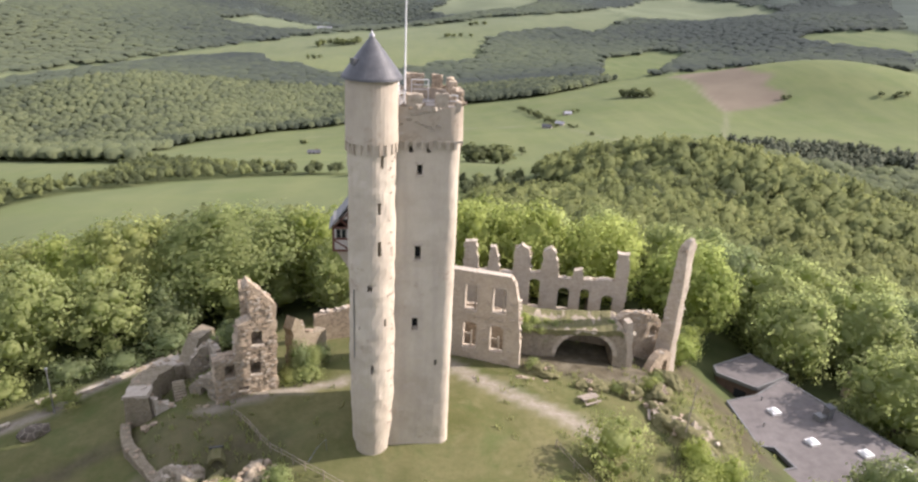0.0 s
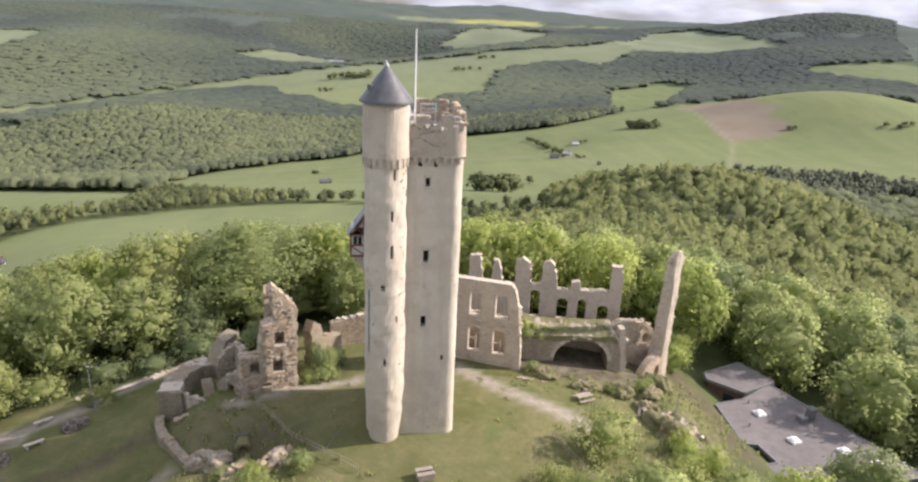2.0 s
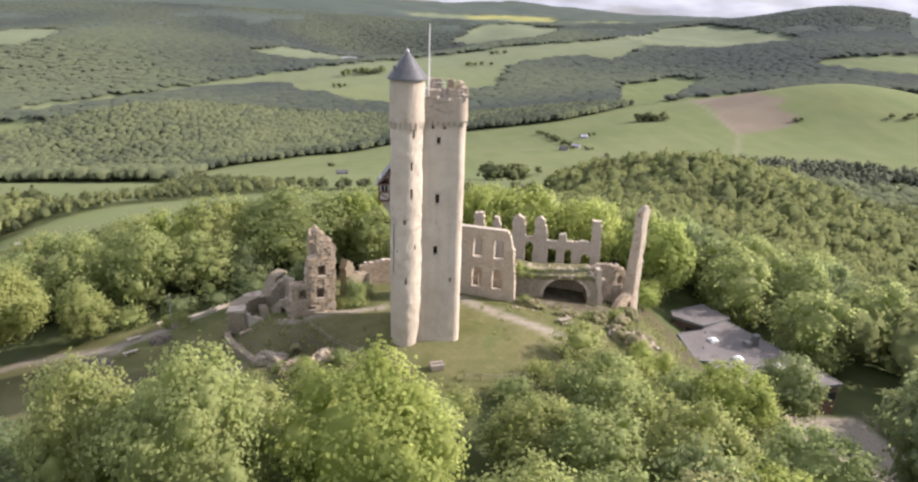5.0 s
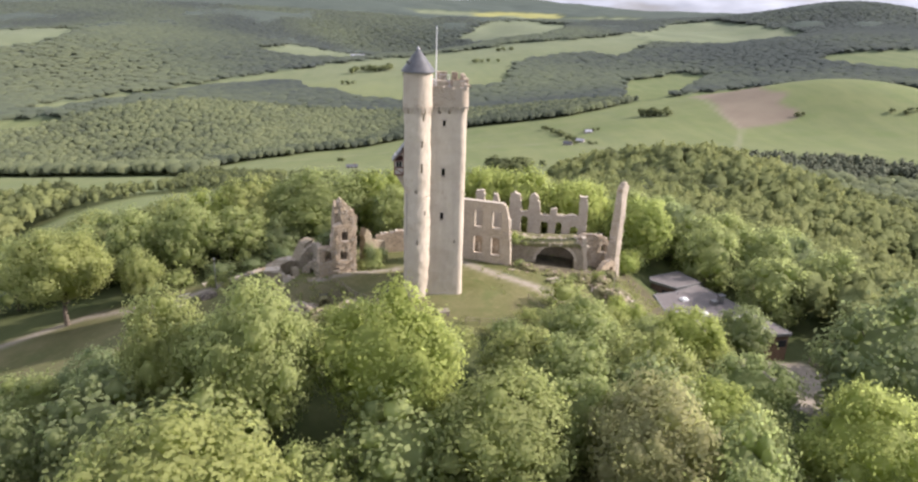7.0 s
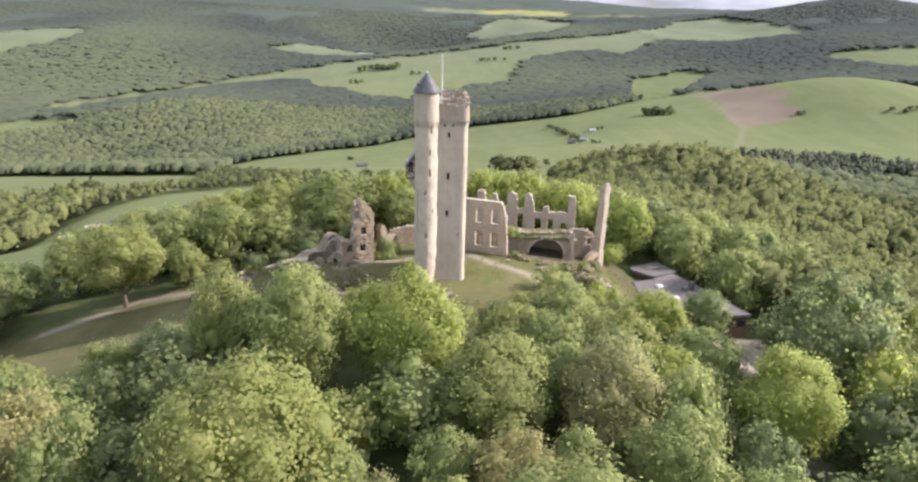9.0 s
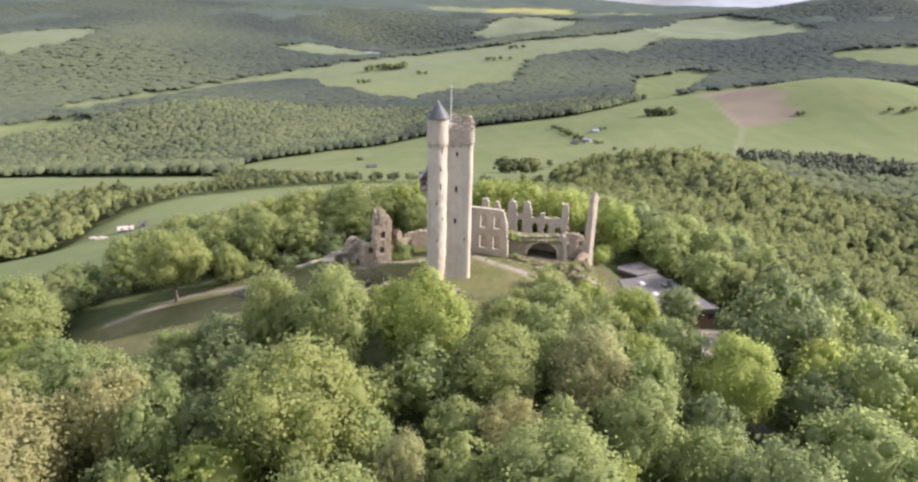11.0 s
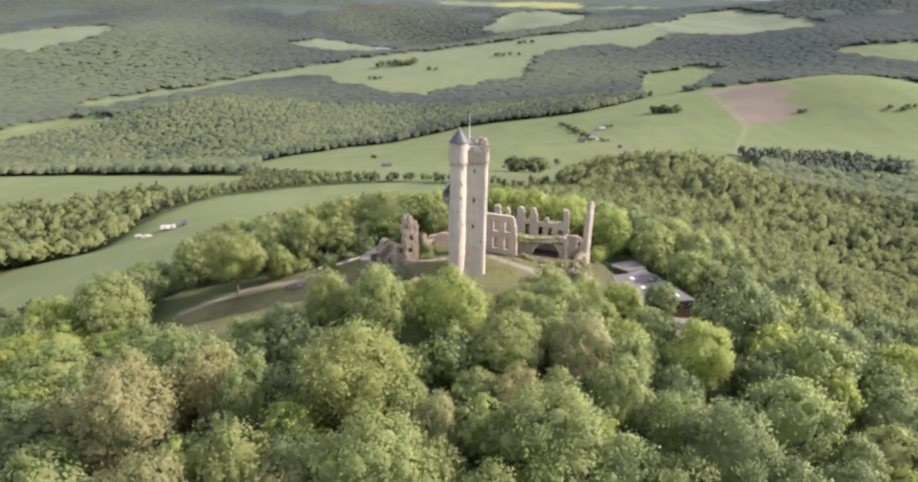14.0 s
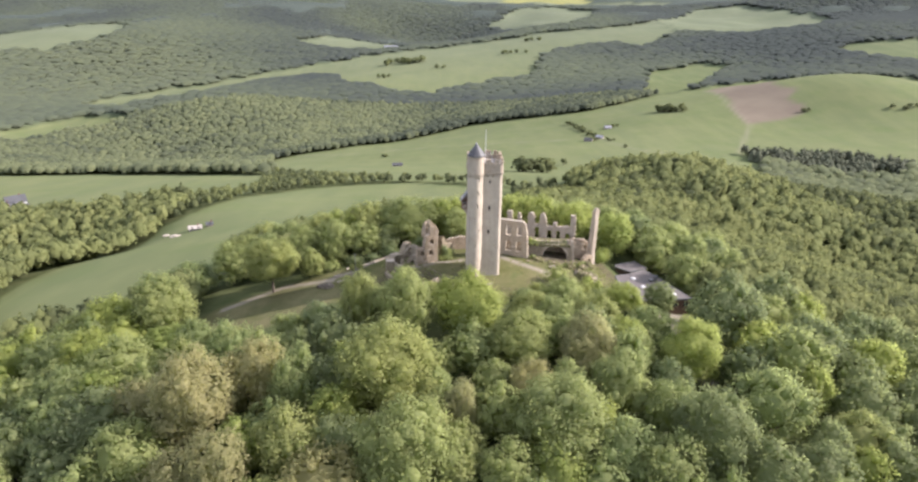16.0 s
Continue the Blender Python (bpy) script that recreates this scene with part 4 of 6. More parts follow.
flagpole = thing("flagpole", pose(-1.15, 3.0, 30.6), "slim white flagpole without a flag on the keep", "flagpole")
part("pole", tube([(0, 0, 0), (0, 0, 4), (0, 0, 8.9)], [0.09, 0.075, 0.05], 8), WHITE, flagpole)
part("truck", tube([(0, 0, 8.9), (0, 0, 9.05)], [0.1, 0.06], 8), LEAD, flagpole)
for k in (0.4, 1.4):
    part("clamp", block(-0.14, 0.14, -0.14, 0.14, k, k + 0.12), IRON, flagpole)


# ---- the palace ruin ----
def ruin(name, a, b, outline, holes, thick, material, label, seed, crest, floor, stone=0.42, step=0.5, amount=0.11, frames=True, share=0.0):
    wall = thing(name, along(a, b), label, "ruin wall")
    part("masonry", slab(jagged(outline, step, amount, seed, floor), holes, thick), material, wall)
    if frames:
        for loop in holes:
            us, zs = [p[0] for p in loop], [p[1] for p in loop]
            if max(us) - min(us) > 0.7:
                part("sill", block(min(us) - 0.12, max(us) + 0.12, -0.06, 0.3, min(zs) - 0.16, min(zs), wear=0.015), COPING, wall)
    if crest:
        crown_with_stones(wall, crest, thick, seed, stone)
    if share:
        face_stones(wall, outline, holes, seed, share, floor, 0.2, 0.045)
    return wall


palas = ruin("palace_front_wall", (6.0, 15.4), (12.7, 12.6),
             [(-2.6, -2.5), (7.5, -3.0), (7.45, 2.0), (7.2, 4.2), (6.95, 7.1), (6.5, 9.2), (5.9, 10.15), (3.0, 10.25), (-2.6, 10.05)],
             [window_hole(u0, u1, z0, z1, r) for u0, u1, z0, z1, r in ((0.75, 2.2, 5.5, 8.55, 0), (4.0, 5.6, 5.6, 8.65, 0), (0.7, 2.3, 0.6, 4.0, 0.35), (3.9, 5.5, 0.6, 4.0, 0.35))],
             0.85, PALAS, "roofless palace wall with four empty windows", 3, [(7.4, 2.5), (6.9, 7.1), (5.9, 10.1)], -2.0, amount=0.07)
for u, z0, z1 in ((1.75, 5.5, 8.5), (5.05, 5.6, 8.6), (1.5, 0.6, 2.6), (4.75, 0.6, 2.4)):
    part("mullion", block(u, u + 0.16, 0.45, 0.62, z0, z1, wear=0.03), COPING, palas, "broken stone mullion")
for u, z in ((0.75, 2.1), (3.95, 1.9)):
    part("transom", block(u, u + 0.8, 0.45, 0.6, z, z + 0.14, wear=0.03), COPING, palas)
for u0, u1, z0, z1 in ((0.75, 2.2, 5.5, 8.55), (4.0, 5.6, 5.6, 8.65), (0.7, 2.3, 0.6, 3.6), (3.9, 5.5, 0.6, 3.6)):
    for a, b in ((u0 - 0.16, u0), (u1, u1 + 0.16)):
        part("jamb", block(a, b, -0.04, 0.22, z0, z1, wear=0.02, seed=int(u0 * 10 + a)), COPING, palas)
    part("lintel", block(u0 - 0.2, u1 + 0.2, -0.04, 0.2, z1 + 0.02, z1 + 0.2, wear=0.02) if z1 > 5 else tube([(u0 - 0.1 + (u1 - u0 + 0.2) * k / 6, 0.02, z1 + 0.12 + 0.34 * math.sin(math.pi * k / 6)) for k in range(7)], [0.09] * 7, 5), COPING, palas)
face_stones(palas, [(-2.5, -1.5), (7.2, -1.5), (7.1, 2.0), (6.7, 7.0), (5.8, 9.9), (-2.5, 9.9)], [window_hole(u0 - 0.25, u1 + 0.25, z0 - 0.2, z1 + 0.3) for u0, u1, z0, z1 in ((0.75, 2.2, 5.5, 8.55), (4.0, 5.6, 5.6, 8.65), (0.7, 2.3, 0.6, 4.0), (3.9, 5.5, 0.6, 4.0))], 19, 0.16, -1.5, 0.3, 0.075, PALE_STONES)
part("string_course", block(-2.6, 7.1, -0.07, 0.0, 4.62, 4.8, wear=0.02), PALAS, palas)
part("coping", block(-2.6, 5.7, -0.08, 0.93, 10.05, 10.25, wear=0.04), COPING, palas)

# unseen wall added so that the lower windows look dark brown
ruin("palace_inner_wall", (6.2, 19.4), (13.6, 16.4), [(-1.5, -2.5), (7.6, -2.5), (7.5, 2.6), (6.0, 3.9), (3.2, 4.3), (-1.5, 4.2)], [], 0.7, RUBBLE, "low rubble wall added behind the palace windows", 13, [(7.5, 2.6), (6.0, 3.9), (3.2, 4.3)], -2.0, 0.3)

back = ruin("palace_back_wall", (15.5, 27.1), (28.1, 23.4),
            [(-9.0, -3), (-9.0, 4.0), (-7.4, 4.2), (-7.4, 8.2), (-5.8, 8.4), (-5.3, 4.2), (-4.1, 4.5), (-3.9, 7.9), (-3.1, 7.8), (-2.5, 4.4), (-0.7, 4.3), (-0.7, 8.0), (0.3, 8.6), (1.2, 8.0), (1.6, 4.5), (3.0, 4.9), (3.0, 7.8), (3.9, 8.5), (4.6, 8.0),
             (5.4, 4.4), (7.1, 4.3), (7.3, 5.7), (8.3, 5.8), (8.6, 4.5), (12.6, 4.8), (12.5, 8.6), (13.9, 8.7), (14.2, 5.8), (14.1, -3.5)],
            [window_hole(u0, u1, z0, z1, 0.5) for u0, u1, z0, z1 in ((1.55, 2.95, -0.3, 3.9), (5.4, 6.9, -0.2, 3.1), (8.3, 9.5, -0.7, 3.2), (11.1, 12.6, -0.8, 2.6))],
            1.0, PALAS, "ruined wall with tall broken window piers", 11, [(-0.7, 8.0), (1.2, 8.0), (1.6, 4.5), (3.0, 4.9), (3.9, 8.4), (5.4, 4.4), (8.6, 4.5), (12.5, 4.8)], -2.5, 0.36, 0.45, 0.13)

half_arc = [(7.7 + 3.5 * math.cos(math.pi * k / 14), -1.15 + 2.9 * math.sin(math.pi * k / 14)) for k in range(15)]
vault = ruin("vaulted_cellar", (14.0, 16.5), (27.0, 14.6),
             [(-1.2, -4.2), (4.2, -4.2)] + half_arc[::-1] + [(11.2, -4.4), (13.0, -4.4), (12.9, -1.5), (12.4, 1.9), (11.6, 2.4), (9.4, 2.15), (7.0, 2.2), (4.0, 2.05), (2.0, 2.2), (0.0, 2.6), (-1.2, 2.7)], [],
             5.0, MOSSY, "barrel-vaulted cellar arch overgrown with grass", 21, [], -1.0, amount=0.08)
for k in range(13):
    a0, a1 = math.pi * (k + 0.06) / 13, math.pi * (k + 0.94) / 13
    ring = [(7.7 + r * math.cos(a), -1.15 + r * 0.83 * math.sin(a)) for r, a in ((3.46, a0), (3.95, a0), (3.95, a1), (3.46, a1))]
    part("arch_stone", slab(ring, [], 0.5), COPING if k % 3 else PALAS, vault, at=pose(0, -0.07, 0))
turf = []
for k in range(27):
    u = -1.0 + 13.2 * k / 26
    z = float(np.interp(u, [-1.2, 0, 2, 4, 7, 9.4, 11.6, 12.4], [2.6, 2.5, 2.1, 1.95, 2.1, 2.05, 2.3, 1.7]))
    turf.append([(u, -0.12 + 0.2 * noise.noise(Vector((u, 1, 0))), z - 0.55 + 0.35 * noise.noise(Vector((u * 1.3, 2, 0)))), (u, -0.02 + 0.25 * noise.noise(Vector((u, 1, 0))), z + 0.1), (u, 1.2, z + 0.22 + 0.2 * noise.noise(Vector((u, 5, 0)))), (u, 3.2, z + 0.1 + 0.2 * noise.noise(Vector((u, 9, 0)))), (u, 5.15, z + 0.2 + 0.2 * noise.noise(Vector((u, 13, 0)))), (u, 5.2, z - 0.8)])
part("turf", loft(turf), TURF, vault, "long grass on top of the vault")
part("cellar_back", block(-1.0, 12.8, 4.7, 4.95, -4.3, 1.5), RUBBLE, vault)

spire = thing("wall_fragment", pose(33.3, 16.6, 0, 0, 0, 36), "tall slender leaning remnant of a castle wall", "ruin wall")
rings = []
rng = random.Random(31)
for z, x0, x1, d in ((-6.5, -0.5, 1.8, 2.6), (-5.5, -0.2, 1.6, 2.4), (-3, -0.3, 1.35, 2.2), (-1, -0.1, 1.25, 2.0), (1.2, 0.0, 1.2, 1.8), (3.5, 0.05, 1.3, 1.7), (6.1, 0.1, 1.4, 1.6), (8.5, 0.0, 1.5, 1.5), (10.6, -0.05, 1.6, 1.35), (12.3, 0.0, 1.6, 1.2), (12.9, 0.25, 1.15, 0.8), (13.2, 0.5, 0.9, 0.4)):
    j = lambda: rng.uniform(-0.09, 0.09)
    rings.append([(x0 + j(), j(), z), ((x0 + x1) / 2 + j(), j() - 0.08, z), (x1 + j(), j(), z), (x1 + j(), d / 2 + j(), z), (x1 + j(), d + j(), z), ((x0 + x1) / 2 + j(), d + j(), z), (x0 + j(), d + j(), z), (x0 + j(), d / 2 + j(), z)])
fine_rings = []
for ra, rb in zip(rings, rings[1:]):
    for k in range(4):
        fine_rings.append([tuple(a + (b - a) * k / 4 for a, b in zip(p, q)) for p, q in zip(ra, rb)])
fine_rings.append(rings[-1])
part("masonry", loft([dense(r, 5) for r in fine_rings], rough=0.16, scale=1.3), PALAS, spire)
for k in range(34):
    z = rng.uniform(-4, 12.4)
    ob = new("stone", rng.choice(STONES))
    ob.parent = spire
    s = rng.uniform(0.25, 0.45)
    ob.matrix_basis = Matrix.LocRotScale((rng.choice((0.05, 1.4)) + rng.uniform(-.15, .12), rng.uniform(0.1, 1.3), z), Euler((0, 0, rng.uniform(-.4, .4))), Vector((s, s, s * 0.6)))

ruin("side_wall", (26.6, 17.6), (33.4, 19.4),
     [(-0.3, -5), (7.0, -6), (7.0, -2.2), (6.6, -0.4), (6.2, 1.4), (4.6, 2.5), (2.2, 2.9), (0.6, 3.0), (-0.3, 2.4)],
     [window_hole(4.6, 5.5, -0.7, 0.7, 0.3)], 1.0, RUBBLE, "broken side wall of dark rubble stone", 37, [(6.2, 1.4), (4.6, 2.5), (2.2, 2.9), (0.6, 3.0)], -4.0, 0.3, share=0.16)
ruin("broken_gate_wall", (30.0, 14.6), (33.4, 16.6),
     [(-0.2, -6), (4.0, -6.4), (3.9, -2.0), (2.8, -1.2), (1.6, -1.5), (0.4, -2.4), (-0.2, -3.4)],
     [window_hole(2.4, 3.3, -4.4, -2.6, 0.45)], 1.0, RUBBLE, "low broken wall with a small arched gap", 41, [(3.9, -2.0), (2.8, -1.2), (0.4, -2.4)], -5.0)
ruin("arch_pier", (26.3, 14.9), (27.6, 14.9),
     [(-0.2, -5), (1.3, -5), (1.35, -1.5), (0.9, 0.2), (1.1, 1.6), (0.6, 3.4), (0.1, 3.2), (0.0, 0.5)], [], 1.3, PALAS, "tall broken masonry pier beside the cellar arch", 43, [(1.1, 1.6), (0.6, 3.4)], -4.0)
ruin("curtain_wall", (5.0, 24.6), (-10.6, 22.0),
     [(-0.5, -3), (16.0, -3), (16.0, 1.6), (12, 2.4), (8, 2.1), (4, 2.5), (-0.5, 2.2)], [], 0.9, RUBBLE, "low grey curtain wall behind the lawn", 47, [(16, 1.6), (12, 2.4), (8, 2.1), (4, 2.5)], -2.0)

# ---- the gatehouse ruin ----
ruin("gatehouse_ruin", (-18.9, 6.8), (-13.7, 8.7),
     [(-0.5, -2), (5.6, -2), (5.65, 2.0), (5.75, 5.5), (5.85, 9.2), (5.2, 10.2), (4.6, 10.9), (3.9, 12.0), (3.2, 12.5), (2.9, 11.7), (3.1, 10.0), (3.4, 8.2), (2.0, 7.8), (1.75, 6.0), (1.6, 4.3), (-0.5, 4.4), (-0.55, 1.5)],
     [window_hole(u0, u1, z0, z1) for u0, u1, z0, z1 in ((0.45, 1.45, 2.1, 3.6), (2.95, 4.05, 2.0, 3.4), (3.25, 4.35, 5.35, 6.85), (1.7, 2.7, 0.35, 0.8))],
     1.5, RUBBLE, "stepped gatehouse ruin of dark rubble stone", 51, [(5.85, 9.2), (5.2, 10.2), (3.9, 11.7), (3.2, 12.0), (3.4, 8.2), (2.0, 7.8), (1.6, 4.3), (-0.5, 4.4)], -1.0, 0.34, 0.4, 0.12, share=0.4)
# wall added close behind the window openings to keep them dark
ruin("gatehouse_inner_wall", (-19.3, 8.3), (-14.1, 10.2),
     [(-0.3, -2), (5.7, -2), (5.7, 7.6), (3.4, 7.9), (2.2, 7.2), (1.8, 4.0), (-0.3, 4.0)], [], 0.6, RUBBLE, "rubble face added behind the gatehouse windows", 52, [], -1.0)
ruin("gatehouse_passage", (-22.5, 8.9), (-19.2, 7.0),
     [(-0.2, -2.6), (3.9, -2.6), (3.9, 2.6), (3.1, 2.2), (2.3, 1.9), (1.4, 1.6), (0.6, 0.9), (-0.2, 0.0)], [window_hole(1.35, 2.3, -1.6, 0.55, 0.4)], 1.7, MOSSY, "overgrown passage wall with a dark arched doorway", 53, [(3.1, 2.2), (1.4, 1.6), (0.6, 0.9)], -2.0, 0.3, share=0.2)
ruin("gatehouse_gable", (-23.2, 12.2), (-20.2, 12.9),
     [(-0.2, -2.6), (3.2, -2.6), (3.2, 3.6), (2.3, 3.1), (1.3, 2.5), (0.7, 1.9), (0.1, 1.2)], [window_hole(1.7, 2.1, 0.9, 1.6)], 0.9, MOSSY, "small leaning gable end of the gatehouse passage", 54, [(2.3, 3.1), (1.3, 2.5), (0.1, 1.2)], -2.0, 0.3, share=0.2)
ruin("gatehouse_flank", (-18.9, 8.3), (-20.6, 13.2),
     [(-0.3, -3), (5.3, -3), (5.1, 3.3), (3.6, 3.6), (1.8, 4.1), (-0.3, 4.3)], [], 0.8, MOSSY, "overgrown flank wall of the gatehouse ruin", 58, [(5.1, 3.3), (1.8, 4.1), (-0.3, 4.3)], -2.0, 0.3)
ruin("gatehouse_upper_wall", (-16.2, 9.9), (-17.4, 16.8),
     [(0, -2), (7.0, -2), (7.0, 5.8), (6.0, 7.6), (4.0, 9.4), (2.0, 10.8), (0.6, 11.6), (0, 11.0)], [window_hole(3.0, 3.9, 6.0, 7.6)], 0.9, RUBBLE, "sloping broken upper wall of the gatehouse", 55, [(6.0, 7.6), (4.0, 9.4), (2.0, 10.8)], -1.0)
ruin("gatehouse_stub", (-12.2, 12.4), (-9.0, 16.6),
     [(0, -2), (5.2, -2), (5.2, 2.2), (4.0, 2.6), (2.6, 3.0), (1.7, 3.6), (1.2, 5.2), (0.4, 5.7), (0, 4.8)], [], 1.2, BROWN, "ivy-covered stub of a ruined wall", 57, [(5.2, 2.2), (2.6, 3.0), (1.2, 5.2)], -1.0, amount=0.3)


def low_wall(name, line, tops, thick, material, label, seed, deep=0.0):
    """A winding wall with its own height at each corner, and stones along its crest."""
    wall = thing(name, pose(0, 0, 0), label, "stone wall")
    rng = random.Random(seed)
    rings = []
    for k in range(len(line) - 1):
        n = max(2, int(math.dist(line[k], line[k + 1]) / 0.7))
        for j in range(n + (k == len(line) - 2)):
            t = j / n
            p = Vector((*line[k], 0)).lerp(Vector((*line[k + 1], 0)), t)
            way = Vector((line[k + 1][0] - line[k][0], line[k + 1][1] - line[k][1], 0)).normalized()
            side = Vector((-way.y, way.x, 0)) * thick / 2
            top = tops[k] + (tops[k + 1] - tops[k]) * t + rng.uniform(-0.09, 0.09)
            low = top - deep if deep else ground_at(p.x, p.y) - 1.2
            rings.append([tuple(p + side * rng.uniform(0.95, 1.12) + Vector((0, 0, low))), tuple(p + side * rng.uniform(0.85, 1.05) + Vector((0, 0, top))), tuple(p - side * rng.uniform(0.85, 1.05) + Vector((0, 0, top))), tuple(p - side * rng.uniform(0.95, 1.12) + Vector((0, 0, low)))])
            if rng.random() < (0.8 if material is COPING else 0.45):
                ob = new("stone", rng.choice(STONES if material is COPING else STONES[4:]))
                ob.parent = wall
                s = rng.uniform(0.25, 0.5)
                ob.matrix_basis = Matrix.LocRotScale(p + side * rng.uniform(-0.8, 0.8) + Vector((0, 0, top)), Euler((rng.uniform(-.2, .2), rng.uniform(-.2, .2), rng.uniform(0, 6))), Vector((s * 1.3, s, s * 0.5)))
    part("masonry", loft(rings), material, wall)
    return wall


low_wall("bailey_wall", [(-25.0, 15.2), (-26.4, 13.9), (-27.3, 11.4), (-27.3, 8.6), (-27.1, 6.4)], [-0.5, -0.2, 0.2, 0.6, 0.7], 2.5, BROWN, "broad curving bailey wall of brown rubble stone", 61)
low_wall("lower_bailey_wall", [(-28.3, 6.3), (-27.8, 4.4), (-26.9, 2.4), (-24.9, -0.4), (-22.6, -3.4)], [-2.2, -2.1, -1.9, -1.7, -1.5], 1.0, BROWN, "low ruined bailey wall below the gatehouse", 60)
# pale coping slabs imitate the two sunlit stretches of the bailey wall's top
low_wall("wall_coping", [(-24.9, 15.2), (-26.0, 14.4), (-26.7, 13.4)], [-0.3, -0.15, -0.05], 2.3, COPING, "broad pale coping laid where the bailey wall's top is sunlit", 62, 0.35)
low_wall("wall_coping", [(-27.25, 8.5), (-27.1, 6.4)], [0.75, 0.85], 2.4, COPING, "broad pale coping laid where the bailey wall's top is sunlit", 66, 0.35)
low_wall("terrace_kerb", [(-26.0, 7.4), (-25.4, 6.9), (-24.6, 7.0), (-23.2, 6.6)], [0.2, -0.1, -0.5, -0.8], 0.4, COPING, "pale stone kerb of the small terrace", 68)
low_wall("wall_stump", [(-22.2, 17.4), (-23.4, 15.6), (-24.4, 14.2)], [2.6, 2.4, -0.2], 1.9, BROWN, "rounded overgrown stump of the bailey wall", 64)
low_wall("path_wall", [(-27.4, 22.0), (-30.4, 19.4), (-33.2, 17.2), (-36.8, 15.2)], [-3.5, -3.7, -3.9, -4.5], 0.55, COPING, "low pale wall along the path", 63)
low_wall("ward_wall", [(-20.2, 6.5), (-22.0, 5.8), (-24.2, 5.0), (-26.0, 4.4)], [-0.5, -0.7, -1.1, -1.5], 0.4, RUBBLE, "low wall below the gatehouse ruin", 65)
low_wall("terrace_wall", [(12.6, 10.4), (17.0, 9.2), (22.0, 7.4), (26.0, 7.6)], [-0.6, -1.4, -2.0, -2.4], 0.7, MOSSY, "low overgrown terrace wall", 67)
low_wall("east_bastion", [(27.4, 2.4), (29.2, 1.2), (30.2, -1.2), (29.6, -3.6)], [-1.2, -1.6, -2.2, -3.4], 1.2, MOSSY, "overgrown remains of a bastion", 69)


# ---- the low building below the castle ----
def prism(poly, z0, z1):
    """An upright solid over a plan polygon."""
    return loft([[(x, y, z0) for x, y in poly], [(x, y, z1) for x, y in poly]])


def inset(poly, d):
    cx, cy = sum(p[0] for p in poly) / len(poly), sum(p[1] for p in poly) / len(poly)
    return [(x + (cx - x) / math.hypot(cx - x, cy - y) * d, y + (cy - y) / math.hypot(cx - x, cy - y) * d) for x, y in poly]


inn = thing("flat_roofed_inn", pose(0, 0, 0), "low flat-roofed inn with grey felt roof", "building")
MAIN = [(40.1, 13.2), (44.4, 14.2), (50.2, 17.6), (53.4, 9.2), (57.7, -2.8), (39.4, -4.6), (39.3, 0.2), (41.7, 0.6), (41.2, 4.2), (39.6, 4.6)]
WING = [(42.1, 21.0), (48.7, 23.7), (51.0, 18.1), (45.2, 15.6), (41.7, 19.4)]
for poly, top in ((MAIN, -7.0), (WING, -6.75)):
    part("wall", prism(inset(poly, 0.3), -13.0, top - 0.35), RENDERED, inn, "dark brown boarded wall")
    roof = part("roof", prism(poly, top - 0.32, top), BITUMEN, inn, "grey felt roof with worn patches")
    for p, q in zip(poly, poly[1:] + poly[:1]):
        ln = math.dist(p, q)
        part("roof_edge", block(0, ln, -0.05, 0.16, top - 0.42, top + 0.07, wear=0.01), IRON, roof, at=along(p, q))
    for k, (p, q) in enumerate(zip(poly, poly[1:] + poly[:1])):
        ln = math.dist(p, q)
        for j in range(int(ln / 3.2)):
            part("window", block(1.0 + 3.2 * j, 2.5 + 3.2 * j, 0.38, 0.46, top - 2.2, top - 1.0), GLASS, inn, at=along(p, q))
for x, y in ((44.8, 10.6), (46.0, 4.6), (51.0, 2.2), (53.4, -0.6)):
    light = part("skylight", block(-0.62, 0.62, -0.62, 0.62, 0, 0.28), WHITE, inn, "white plastic dome skylight", at=pose(x, y, -7.0, 0, 0, 12))
    part("dome", loft([disc(0, 0, r, z, 16) for z, r in ((0.28, 0.55), (0.42, 0.5), (0.52, 0.3), (0.56, 0.05))]), WHITE, light)
vent = part("vent_stack", block(-0.45, 0.45, -0.45, 0.45, 0, 1.5, wear=0.01), IRON, inn, "dark metal ventilation stack", at=pose(50.9, 9.2, -7.0, 0, 0, 15))
part("vent_cap", block(-0.55, 0.55, -0.55, 0.55, 1.5, 1.62), SLATE, vent)
part("vent_box", block(-1.9, -0.9, -0.6, 0.5, 0, 0.7, wear=0.01), IRON, inn, at=pose(50.9, 9.2, -7.0, 0, 0, 15))
part("vent_pipe", tube([(-0.9, 0, 0.4), (-0.4, 0, 0.4)], [0.2, 0.2], 10), IRON, inn, at=pose(50.9, 9.2, -7.0, 0, 0, 15))
for x, y in ((42.0, 8.0), (44.6, 13.2), (47.0, -1.0)):
    part("roof_pipe", tube([(x, y, -7.0), (x, y, -6.45)], [0.09, 0.09], 8), IRON, inn)

